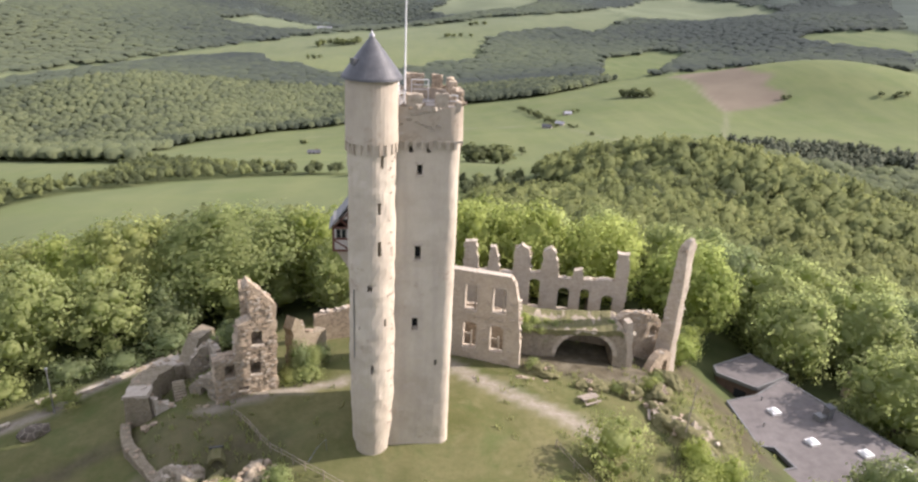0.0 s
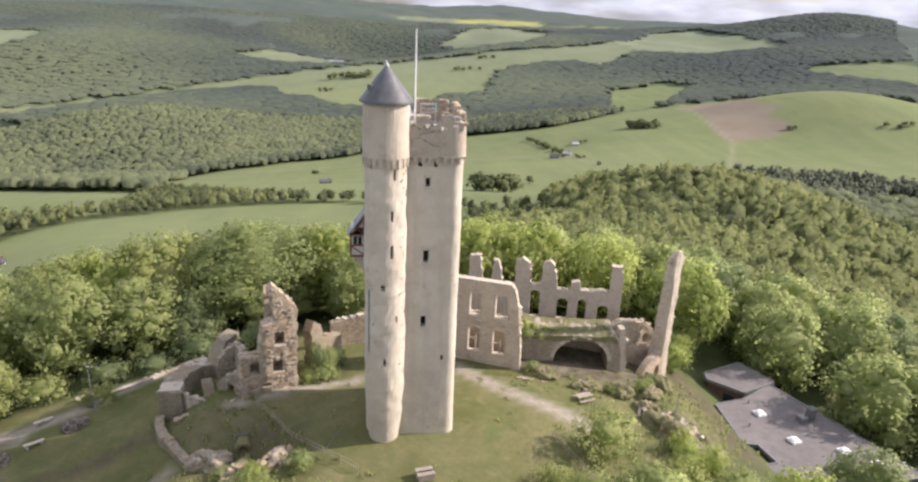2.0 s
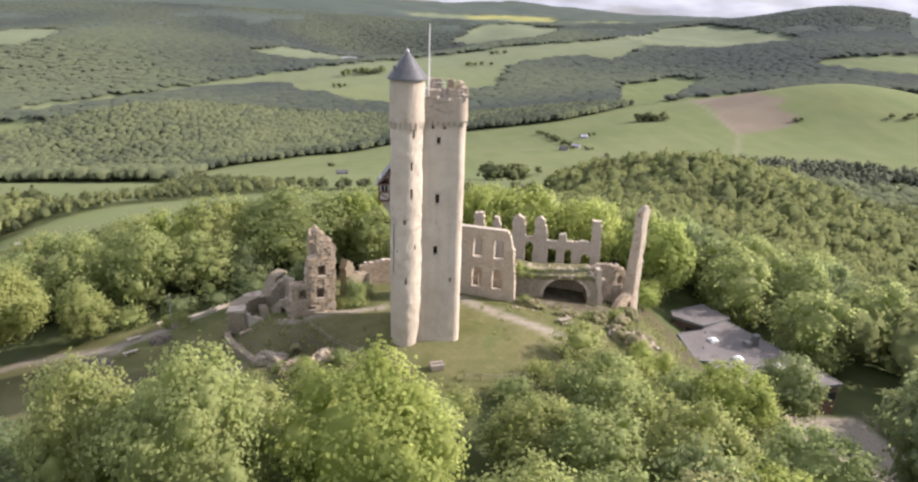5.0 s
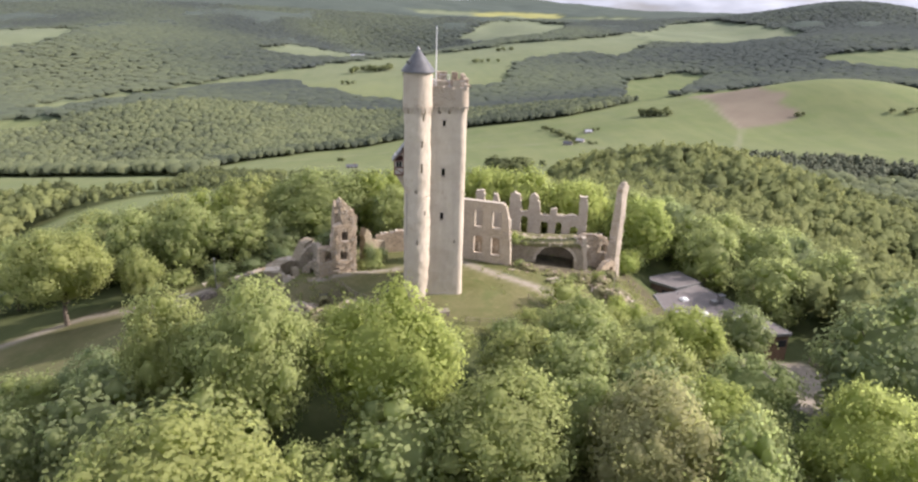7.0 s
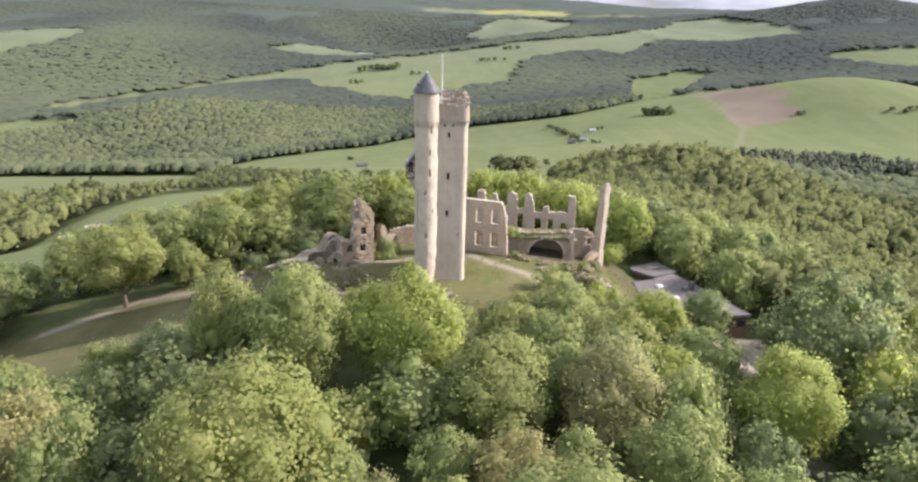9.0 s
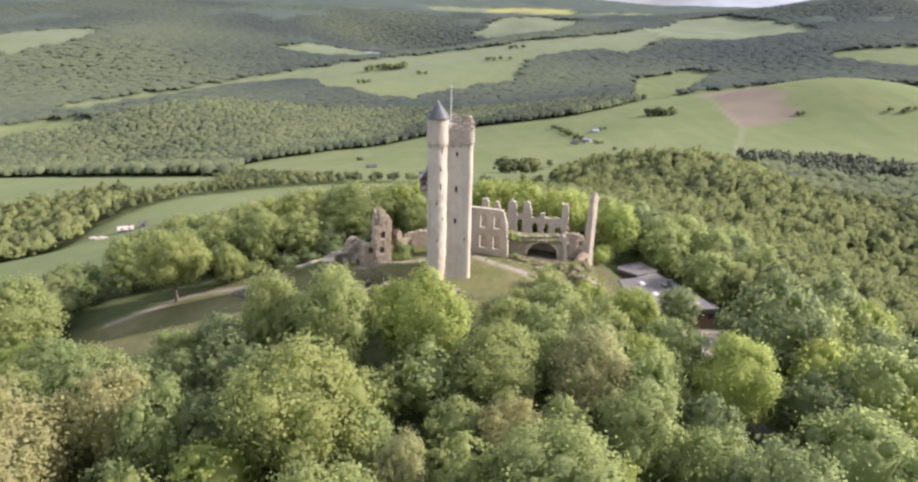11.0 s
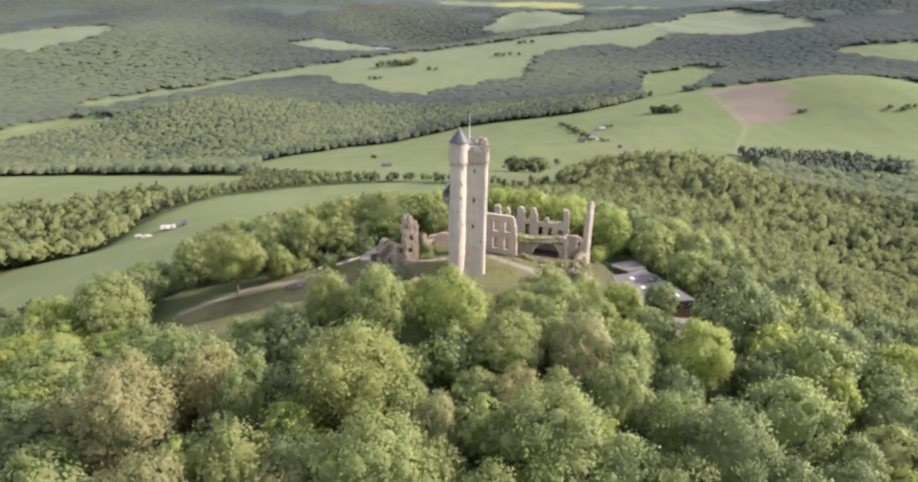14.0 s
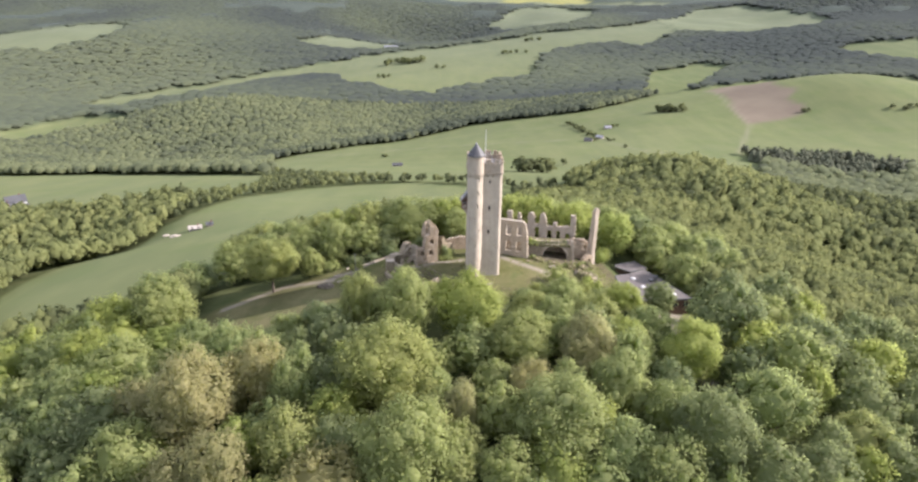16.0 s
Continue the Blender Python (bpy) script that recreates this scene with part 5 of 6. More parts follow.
fence = thing("car_park_fence", pose(0, 0, 0), "brown timber fence beside the car park", "fence")
for k in range(10):
    x, y = 60.6 + 0.02 * k, -4.5 - 1.7 * k
    z = ground_at(x, y)
    part("post", block(-0.07, 0.07, -0.07, 0.07, -0.4, 1.15), WOOD, fence, at=pose(x, y, z))
    if k < 9:
        z2 = ground_at(x, y - 1.7)
        for h in (0.4, 0.85):
            part("rail", tube([(x, y, z + h), (x + 0.02, y - 1.7, z2 + h)], [0.05, 0.05], 5), WOOD, fence)
ruin("park_arch", (62.5, 20.5), (65.4, 22.5), [(0, -14), (3.4, -14), (3.3, -9.6), (2.6, -9.0), (1.2, -8.8), (0.1, -9.4)], [window_hole(1.3, 2.5, -12.6, -10.1, 0.5)], 0.8, RUBBLE, "small broken stone arch among trees", 71, [(3.3, -9.6), (1.2, -8.8)], -13.0)


# ---- furniture of the castle grounds ----
def picnic_table(x, y, turn):
    t = thing("picnic_table", pose(x, y, ground_at(x, y), 0, 0, turn), "weathered wooden picnic table with two benches", "table", "picnic tables")
    for k in range(4):
        part("tabletop_plank", block(-1.0, 1.0, -0.38 + 0.195 * k, -0.20 + 0.195 * k, 0.70, 0.75), WOOD, t)
    for s in (-1, 1):
        part("bench_plank", block(-1.0, 1.0, s * 0.78 - 0.14, s * 0.78 + 0.14, 0.41, 0.46), WOOD, t)
    for u in (-0.7, 0.7):
        part("cross_bar", block(u - 0.04, u + 0.04, -0.85, 0.85, 0.33, 0.41), WOOD, t)
        for s in (-1, 1):
            part("leg", tube([(u, s * 0.25, 0.70), (u, s * 0.6, -0.1)], [0.06, 0.06], 5), WOOD, t)


picnic_table(19.4, 5.9, 20)
picnic_table(26.4, 4.0, 70)


def bench(x, y, turn):
    b = thing("park_bench", pose(x, y, ground_at(x, y), 0, 0, turn), "pale stone slab bench beside the path", "bench", "benches by the path")
    part("seat", block(-1.0, 1.0, -0.22, 0.22, 0.38, 0.48, wear=0.015), COPING, b)
    for u in (-0.7, 0.7):
        part("support", block(u - 0.12, u + 0.12, -0.18, 0.18, -0.2, 0.38, wear=0.015), COPING, b)


for x, y, a in ((-39.8, 15.2, 40), (-41.4, 5.6, 38), (-42.6, 10.6, 38)):
    bench(x, y, a)

box = thing("wooden_crate", pose(-0.1, -8.3, ground_at(-0.1, -8.3), 0, 0, 12), "slatted wooden well cover with a pale lid", "well cover")
for k in range(3):
    part("side_board", block(-0.75, 0.75, -0.6, -0.55, 0.02 + 0.22 * k, 0.2 + 0.22 * k), WOOD, box)
    part("side_board", block(-0.75, 0.75, 0.55, 0.6, 0.02 + 0.22 * k, 0.2 + 0.22 * k), WOOD, box)
    for s in (-1, 1):
        part("end_board", block(s * 0.75 - 0.03, s * 0.75 + 0.03, -0.55, 0.55, 0.02 + 0.22 * k, 0.2 + 0.22 * k), WOOD, box)
for k in (0, 1, 3, 4):
    part("lid_board", block(-0.85, 0.85, -0.62 + 0.25 * k, -0.4 + 0.25 * k, 0.68, 0.73, wear=0.01), WOOD, box)

boulder = thing("boulder", pose(-38.0, 8.2, ground_at(-38.0, 8.2) + 0.3, 0, 0, 30), "dark square boulder lying on the lawn", "rock")
ob = new("rock", rock_mesh("rock", 3, WEATHERED, (1.5, 1.0, 0.8), 3, 0.25))
ob.parent = boulder
for x, y, s in ((-44.5, 3.4, 1.7), (-46.5, 4.4, 1.3)):
    b = thing("boulder", pose(x, y, ground_at(x, y) + 0.2), "dark boulder beside the path wall", "rock")
    ob = new("rock", rock_mesh("rock", int(s * 10), WEATHERED, (s, s * 0.7, s * 0.6), 3, 0.3))
    ob.parent = b


def post(name, x, y, h, label, category, lean=0):
    p = thing(name, pose(x, y, ground_at(x, y), 0, lean, 0), label, category)
    part("pole", tube([(0, 0, -0.5), (0, 0, h / 2), (0, 0, h)], [0.085, 0.07, 0.05], 8), WOOD if name != "lamp_post" else LEAD, p)
    return p


lamp = post("lamp_post", -37.6, 12.0, 5.4, "slim grey lamp post beside the path", "lamp post")
part("lamp_head", loft([disc(0, 0, r, z, 10) for z, r in ((5.3, 0.07), (5.38, 0.14), (5.5, 0.15), (5.56, 0.04))]), LEAD, lamp)
mast = post("mast", 27.6, -0.2, 7.0, "bare leaning wooden mast on the slope", "pole", 3)
part("cross_piece", block(-0.35, 0.35, -0.03, 0.03, 4.4, 4.5), WOOD, mast)
stump = post("bleached_tree_stump", 66.5, 21.0, 6.0, "bleached dead tree trunk", "dead tree", 6)


def rope_fence(line, label):
    f = thing("post_fence", pose(0, 0, 0), label, "fence")
    spots = []
    for p, q in zip(line, line[1:]):
        n = max(1, int(math.dist(p, q) / 1.5))
        spots += [(p[0] + (q[0] - p[0]) * k / n, p[1] + (q[1] - p[1]) * k / n) for k in range(n)]
    spots.append(line[-1])
    for x, y in spots:
        part("post", tube([(x, y, ground_at(x, y) - 0.3), (x, y, ground_at(x, y) + 1.0)], [0.055, 0.045], 6), WOOD, f)
    for (x0, y0), (x1, y1) in zip(spots, spots[1:]):
        for h in (0.5, 0.92):
            part("rail", tube([(x0, y0, ground_at(x0, y0) + h), (x1, y1, ground_at(x1, y1) + h)], [0.03, 0.03], 5), WOOD, f)


rope_fence([(-17.6, 4.6), (-13.2, -1.0), (-9.8, -4.2), (-6.4, -6.9)], "timber fence along the edge of the hollow")
rope_fence([(13.6, -2.2), (14.6, -5.0), (16.4, -9.0)], "timber fence at the lawn's edge")
rope_fence([(3.0, -10.6), (7.0, -10.8), (11.0, -10.2)], "low timber fence above the slope")
signpost = thing("bent_iron_post", pose(-8.6, -2.4, ground_at(-8.6, -2.4)), "bent iron handrail beside the keep", "handrail")
part("bar", tube([(-1.0, -0.8, 0), (-0.2, -0.1, 1.0), (0.5, 0.6, 1.3), (0.55, 0.65, 0)], [0.04, 0.04, 0.04, 0.04], 6), IRON, signpost)

# ---- rubble and overgrown masonry ----
HEAPS = [(-20.9, -3.0, 1.7, 1.3, 1.7, "m"), (-14.4, -3.9, 2.2, 1.3, 1.5, "p"), (-18.0, -5.4, 2.6, 1.2, 1.0, "m"), (-17.2, -4.0, 1.6, 1.1, 0.6, "m"), (15.4, 11.6, 1.9, 1.2, 1.3, "m"), (20.6, 9.2, 1.6, 1.1, 1.2, "m"), (24.6, 8.6, 1.4, 1.4, 1.5, "m"), (28.6, 8.4, 1.7, 1.3, 1.3, "m"), (31.0, 11.8, 2.0, 1.2, 1.6, "p"), (29.6, 0.4, 1.3, 1.8, 1.8, "m"), (13.4, -14.2, 2.4, 1.4, 1.6, "p"), (28.6, 1.4, 2.6, 2.6, 2.2, "m"), (30.0, -1.8, 2.3, 2.4, 2.1, "m"), (27.0, 5.2, 1.6, 1.2, 1.2, "m")]
for k, (x, y, sx, sy, sz, m) in enumerate(HEAPS):
    heap = thing("rubble_heap", pose(x, y, ground_at(x, y) + -0.1 * sz, 0, 0, 37 * k), "overgrown heap of fallen castle stones", "rubble", "rubble heaps")
    ob = new("mound", rock_mesh("mound", 20 + k, MOSSY if k in (0, 1, 9) else TURF, (sx * 1.1, sy * 1.1, sz * 0.9), 4, 0.5))
    ob.parent = heap
    rng = random.Random(k)
    for j in range(22 if k < 3 else 8):
        a, t = rng.uniform(0, 6.3), rng.uniform(0.2, 0.95)
        s = rng.uniform(0.25, 0.55)
        st = new("stone", rng.choice(STONES[3:] if k % 3 else STONES))
        st.parent = heap
        st.matrix_basis = Matrix.LocRotScale((sx * t * math.cos(a), sy * t * math.sin(a), sz * 0.8 * math.sqrt(max(0.05, 1 - t * t)) * 0.95), Euler((rng.uniform(-.5, .5), rng.uniform(-.5, .5), a)), Vector((s * 1.2, s, s * 0.7)))
door = thing("cellar_mouth", pose(-17.9, -1.9, ground_at(-17.9, -1.9) - 0.1, 0, 0, 10), "dark arched cellar mouth in the bank", "doorway")
part("masonry", slab([(-0.85, -0.5), (-0.5, -0.5), (-0.5, 0.5), (-0.3, 0.85), (0, 1.0), (0.3, 0.85), (0.5, 0.5), (0.5, -0.5), (0.85, -0.5), (0.8, 0.7), (0.4, 1.2), (-0.4, 1.2), (-0.8, 0.7)], [], 1.6), TURF, door)
# dark slate sheet added in place of the shade inside the mouth
part("back", block(-0.6, 0.6, 1.5, 1.65, -0.5, 1.3), SLATE, door)
steps = thing("stone_steps", pose(-23.3, 8.2, ground_at(-23.3, 8.2) - 0.15, 0, 0, 20), "short flight of worn stone steps", "steps")
for k in range(7):
    part("step", block(-0.6, 0.6, 0.36 * k, 0.36 * k + 0.4, -0.6, 0.13 * (k + 1), wear=0.02, seed=k), BROWN, steps)


# ---- trees one could count ----
def leaf_cards(rng, centres, sizes, normals, lift=0.25, skew=0.38):
    """Small folded leaf clumps: diamonds that face outwards, each a little askew."""
    n = len(centres)
    nor = normals + rng.normal(0, skew, (n, 3))
    nor /= np.linalg.norm(nor, axis=1)[:, None]
    ref = rng.normal(0, 1, (n, 3))
    a = np.cross(nor, ref)
    a /= np.linalg.norm(a, axis=1)[:, None] + 1e-9
    b = np.cross(nor, a)
    s = sizes[:, None]
    w = rng.uniform(0.5, 0.85, (n, 1))
    quads = np.stack([centres + a * s, centres + b * s * w + nor * s * lift, centres - a * s * rng.uniform(0.7, 1.1, (n, 1)), centres - b * s * w + nor * s * lift], 1)
    return quads.reshape(-1, 3)


def ball(detail):
    bm = bmesh.new()
    bmesh.ops.create_icosphere(bm, subdivisions=detail, radius=1.0)
    v = np.array([q.co[:] for q in bm.verts])
    f = np.array([[q.index for q in face.verts] for face in bm.faces])
    bm.free()
    return v, f


BALL0, BALL1, BALL2 = ball(1), ball(2), ball(3)


def raw_mesh(name, verts, tris, quads, material, tone=None, normals=None):
    me = bpy.data.meshes.new(name)
    me.vertices.add(len(verts))
    me.vertices.foreach_set("co", np.ascontiguousarray(verts, dtype=np.float32).ravel())
    loops = np.concatenate([tris.ravel(), quads.ravel()]).astype(np.int32)
    me.loops.add(len(loops))
    me.loops.foreach_set("vertex_index", loops)
    starts = np.concatenate([np.arange(len(tris)) * 3, len(tris) * 3 + np.arange(len(quads)) * 4]).astype(np.int32)
    me.polygons.add(len(starts))
    me.polygons.foreach_set("loop_start", starts)
    me.update(calc_edges=True)
    if tone is not None:
        me.attributes.new("tone", "FLOAT", "POINT").data.foreach_set("value", np.asarray(tone, dtype=np.float32))
    me.materials.append(material)
    me.shade_smooth()
    if normals is not None:
        me.normals_split_custom_set_from_vertices(normals.tolist())
    return me


def unit(v):
    return v / (np.linalg.norm(v, axis=1)[:, None] + 1e-9)


def crown_arrays(rng, radius, low, high, boughs, tufts, per, size, core, tuft=0.09, hollow_in=0.74):
    """A few overlapping boughs make an uneven dome; tufts of small leaves cover it; a rough core inside each bough."""
    mid, half = low + (high - low) * 0.48, (high - low) * 0.52
    shape = np.array([radius, radius, half])
    way = unit(rng.normal(0, 1, (boughs, 3)) * [1, 1, 0.9])
    many = boughs > 12
    c = way * (rng.uniform(0.58, 0.78, (boughs, 1)) if many else rng.uniform(0.44, 0.66, (boughs, 1)))
    c[:, 2] = np.maximum(c[:, 2], -0.55)
    c[0] = (0, 0, 0.05)
    r = rng.uniform(0.17, 0.27, boughs) if many else rng.uniform(0.28, 0.44, boughs)
    r[0] = 0.72 if many else 0.70 if boughs > 2 else 0.95
    pick = rng.choice(boughs, tufts * 6, p=r ** 2 / (r ** 2).sum())
    d = unit(rng.normal(0, 1, (tufts * 6, 3)))
    p = c[pick] + d * (r[pick] * rng.uniform(0.90, 1.06, tufts * 6))[:, None]
    ok = d[:, 2] > -0.75
    for k in range(boughs):
        ok &= (pick == k) | (np.linalg.norm(p - c[k], axis=1) > r[k] * 0.93)
    keep = np.flatnonzero(ok)[:tufts]
    p, d = p[keep], d[keep]
    n = len(keep) * per
    spread = tuft * rng.uniform(0.6, 1.25, (len(keep), 1))
    off = rng.normal(0, 1, (n, 3)) * np.repeat(spread, per, 0) * [1, 1, 0.8]
    at = (np.repeat(p, per, 0) + off) * shape + [0, 0, mid]
    dome = np.repeat(unit(d + 0.3 * unit(p)), per, 0)
    soft = unit(dome + 0.35 * unit(off) + [0, 0, 0.25])
    cards = leaf_cards(rng, at, size * rng.uniform(0.55, 1.25, n), soft, skew=0.45)
    bv, bf = core
    shells = [(c[k] + bv * r[k] * (hollow_in + 0.14 * (many and k == 0)) * (1 + 0.10 * rng.normal(0, 1, (len(bv), 1)).clip(-1.5, 1.5))) * shape + [0, 0, mid] for k in range(boughs)]
    shell_n = [unit(bv + 0.2 * rng.normal(0, 1, bv.shape)) for k in range(boughs)]
    nb = len(bv)
    tris = np.concatenate([bf + nb * k for k in range(boughs)])
    quads = nb * boughs + np.arange(n * 4).reshape(-1, 4)
    verts = np.concatenate(shells + [cards])
    normals = np.concatenate(shell_n + [np.repeat(unit(soft + rng.normal(0, 0.15, (n, 3))), 4, 0)])
    # leaves turned so that their faces look the way of their normals
    q = cards.reshape(-1, 4, 3)
    face = np.cross(q[:, 2] - q[:, 0], q[:, 3] - q[:, 1])
    back = (face * soft).sum(1) < 0
    quads[back] = quads[back][:, ::-1]
    return verts, tris, quads, c * shape + [0, 0, mid], normals


def build_tree(kind, seed, words, lite=False, near=False, low=0.4):
    """A broad-leaved tree, 16 m high and 14 m across, with a forked trunk and a bushy crown."""
    rng = np.random.default_rng(seed)
    v, tris, quads, c, nor = crown_arrays(rng, 7.0, low, 16.0, 30 if lite else 44, 210 if lite else 840 if near else 470, 8 if lite else 12 if near else 9, 0.39 if lite else 0.205 if near else 0.285, BALL1 if near else BALL0, 0.085 if lite else 0.066 if near else 0.076, 0.66 if lite else 0.62)
    tree = thing("tree", pose(0, 0, -500), words, "tree", "trees on the castle hill")
    crown = new("crown", raw_mesh("crown", v, tris, quads, LEAVES[kind], normals=nor))
    crown.parent = tree
    bm = tube([(0, 0, -1.2), (0.05, 0.02, 0.4), (0.1, -0.05, 2.2), (0.0, 0.1, 4.5), (0.15, 0.0, 8.0)], [0.48, 0.36, 0.30, 0.24, 0.10], 9)
    for k in range(1, 8):
        tip = c[k]
        root = (0.08, 0, 2.6 + 0.55 * k)
        mid = tuple((a + b) / 2 + (0, 0, 0.4)[i] for i, (a, b) in enumerate(zip(root, tip)))
        tube([root, mid, tuple(tip)], [0.15, 0.10, 0.04], 6, bm)
    part("trunk", bm, BARK, tree)
    return tree


KIND_WORDS = {"fresh": "broad deciduous tree in fresh yellow-green leaf", "mid": "broad deciduous tree in mid-green leaf", "dark": "broad tree with dense dark green leaves",
              "pale": "deciduous tree with pale yellow-green spring leaves", "bud": "large tree with brownish budding leaves"}
MODELS = {kind: [build_tree(kind, 10 * n + k, words) for k in range(2)] for n, (kind, words) in enumerate(KIND_WORDS.items())}
OPEN_MODELS = {"pale": [build_tree("pale", 91, "pale spring tree with a clear trunk standing on the meadow", False, True, 3.6)]}
NEAR_MODELS = {kind: [build_tree(kind, 10 * n + 7, words, False, True)] for n, (kind, words) in enumerate(KIND_WORDS.items())}
LIGHT_MODELS = {kind: [build_tree(kind, 10 * n + 5, words, True)] for n, (kind, words) in enumerate(KIND_WORDS.items())}
PLANTED = []
tree_rng = random.Random(77)


def plant(x, y, r, h, kind, models=MODELS):
    model = tree_rng.choice(models[kind])
    ob = copy_thing(model, pose(x, y, ground_at(x, y) - 0.1, tree_rng.uniform(-3, 3), tree_rng.uniform(-3, 3), tree_rng.uniform(0, 360)))
    ob.scale = (r / 6.2, r / 6.2 * tree_rng.uniform(0.92, 1.08), h / 14.6)
    PLANTED.append((x, y, r))


# x, y, crown radius, height, kind
MEADOW = [(-61, 8, 8.2, 15, "pale"), (-51, 14, 3.6, 9, "pale"), (-74, 30, 7.1, 13, "pale"), (-88, 18, 7.0, 11, "mid"), (-85, -11, 8.0, 17, "pale"), (-100, -10, 7.0, 15, "fresh"), (-109, -10, 6.1, 13, "mid"), (-92, 4, 6.4, 14, "mid"), (-107, -24, 8.0, 14, "mid"), (-86, -36, 8.4, 15, "mid"), (-98, -26, 7.2, 14, "fresh"), (-60, -42, 5.6, 18, "mid"), (-53, -49, 6.3, 19, "bud"), (-44, -54, 5.4, 19, "mid"), (-64, -57, 9.2, 22, "bud"), (-50, -26, 5.0, 9, "mid"), (-64, -27, 5.6, 9, "pale"), (-73, -24, 6.0, 10, "mid"), (-44, -22, 4.6, 9, "dark"), (-80, -23, 6.0, 10, "fresh"), (-72, -38, 6.5, 13, "pale"), (-46, -38, 5.2, 12, "dark")]
CASTLE_FRONT = [(-31, -30, 5.4, 19.3, "pale"), (-22, -33, 7.2, 19.2, "mid"), (-7.5, -32, 7.8, 17.3, "fresh"), (-25, -53, 10.4, 21.5, "pale"), (4, -42, 7.4, 15, "pale"), (-16, -55, 5.4, 12, "mid"), (-3, -23, 4.4, 8, "mid"), (-15, -45, 4.6, 11, "mid"), (-39, -30, 5.4, 11, "dark"), (-11, -62, 4.0, 14.5, "bud"), (8, -25, 4.6, 8.5, "pale"), (14, -29, 5.2, 10, "mid"), (-30, -19, 4.6, 9, "mid"), (-20, -21, 4.6, 8, "pale"), (24, -29, 5.4, 11, "pale"), (-3, -52, 4.6, 11, "mid"), (29, -35, 5.0, 9.6, "fresh"), (13, -37, 4.6, 11, "mid")]
EAST_FRONT = [(18, -18, 5.0, 8.5, "mid"), (18, -45, 6.8, 16, "bud"), (30, -43, 4.4, 12.5, "mid"), (37, -28, 5.8, 9.4, "mid"), (33.7, -16.2, 4.6, 8.2, "fresh"), (22, -57, 6.4, 16, "mid"), (5, -54, 5.2, 12, "bud"), (42.5, -43, 6.8, 16.5, "fresh"), (12, -54, 4.5, 12, "mid"), (35, -52, 5.2, 12, "dark")]
EAST = [(56, -27, 9.6, 19.7, "dark"), (61, 9.5, 6.4, 14, "mid"), (55, 25, 5.9, 14, "mid"), (43, 33, 6.4, 14, "fresh"), (78, -8, 6.4, 15, "dark"), (66, -12, 5.4, 12, "dark"), (77, -30, 8.0, 14, "dark"), (65, -45, 7.2, 20, "mid"), (67, -51, 4.2, 14.5, "fresh"), (46.8, -7.2, 4.2, 9.4, "dark"), (53, -60, 7.6, 18, "mid"), (72, -18, 6.0, 13, "mid")]
LOWER_WEST = [(-43, -67, 7.0, 16, "pale"), (-54, -74, 5.6, 19, "bud"), (-74, -66, 8.0, 16, "mid"), (-85, -54, 9.0, 15, "dark"), (-95, -43, 8.4, 15, "mid"), (-33, -68, 6.2, 14, "dark"), (-20, -75, 9.4, 20.5, "mid"), (-36, -78, 7.4, 16, "bud"), (-10, -71, 5.4, 13, "pale"), (-77, -50, 6.4, 14, "bud"), (-63, -73, 6.0, 15, "bud")]
LOWER_EAST = [(9, -67, 9.7, 18, "mid"), (19, -72, 6.6, 15, "mid"), (-2, -77, 5.4, 14, "mid"), (31, -61, 5.6, 14, "mid"), (37, -70, 7.6, 20.5, "dark"), (27, -76, 6.5, 15, "mid"), (46, -77, 7.2, 15, "dark"), (63, -67, 4.6, 13, "dark"), (71, -63, 6.2, 12, "pale"), (78, -53, 6.9, 13, "dark"), (58, -74, 6.4, 13, "dark")]
BEHIND = [(-35, 36, 6.8, 15, "pale"), (-22, 36.5, 10.4, 15.5, "pale"), (-10.5, 37, 6.2, 14, "fresh"), (-43, 35, 6.8, 14, "fresh"), (-52, 36, 6.6, 14, "pale"), (-62, 38, 6.5, 13, "mid"), (-72, 44, 6.2, 13, "pale"), (11, 38, 5.6, 15, "fresh"), (20, 38, 6.0, 15, "fresh"), (29, 37, 6.4, 14, "fresh"), (-5, 38, 5.2, 13, "fresh"), (-8, 31, 4.6, 12, "mid")]
# the dark leaf kind at (-29.5, 27) stands in for shade
BESIDE = [(-45, 25, 6.2, 14, "mid"), (-36, 27, 5.6, 10.5, "mid"), (-55, 25, 6.0, 13, "mid"), (-66, 27, 6.5, 13, "mid"), (-29.5, 27, 4.2, 7.5, "dark"), (46, 40, 6, 13, "fresh"), (58, 34, 6.4, 13, "mid"), (67, 26, 6.4, 13, "mid"), (74, 14, 6.0, 13, "mid"), (-76, 22, 6.0, 13, "mid")]
BEHIND_PALACE = [(14, 48, 6.2, 14, "fresh"), (24, 47, 6.4, 14, "mid"), (34, 44.5, 6.2, 14, "fresh"), (37, 54, 6.4, 14, "mid"), (26, 57, 6.2, 13, "mid"), (47, 51, 6.4, 14, "mid"), (56, 45, 6.0, 13, "dark"), (66, 38, 6.2, 13, "mid"), (75, 29, 6.0, 12, "dark"), (58, 57, 6.2, 13, "mid"), (70, 50, 6.2, 12, "mid"), (80, 41, 6.0, 12, "mid"), (14, 59, 6.0, 13, "mid")]
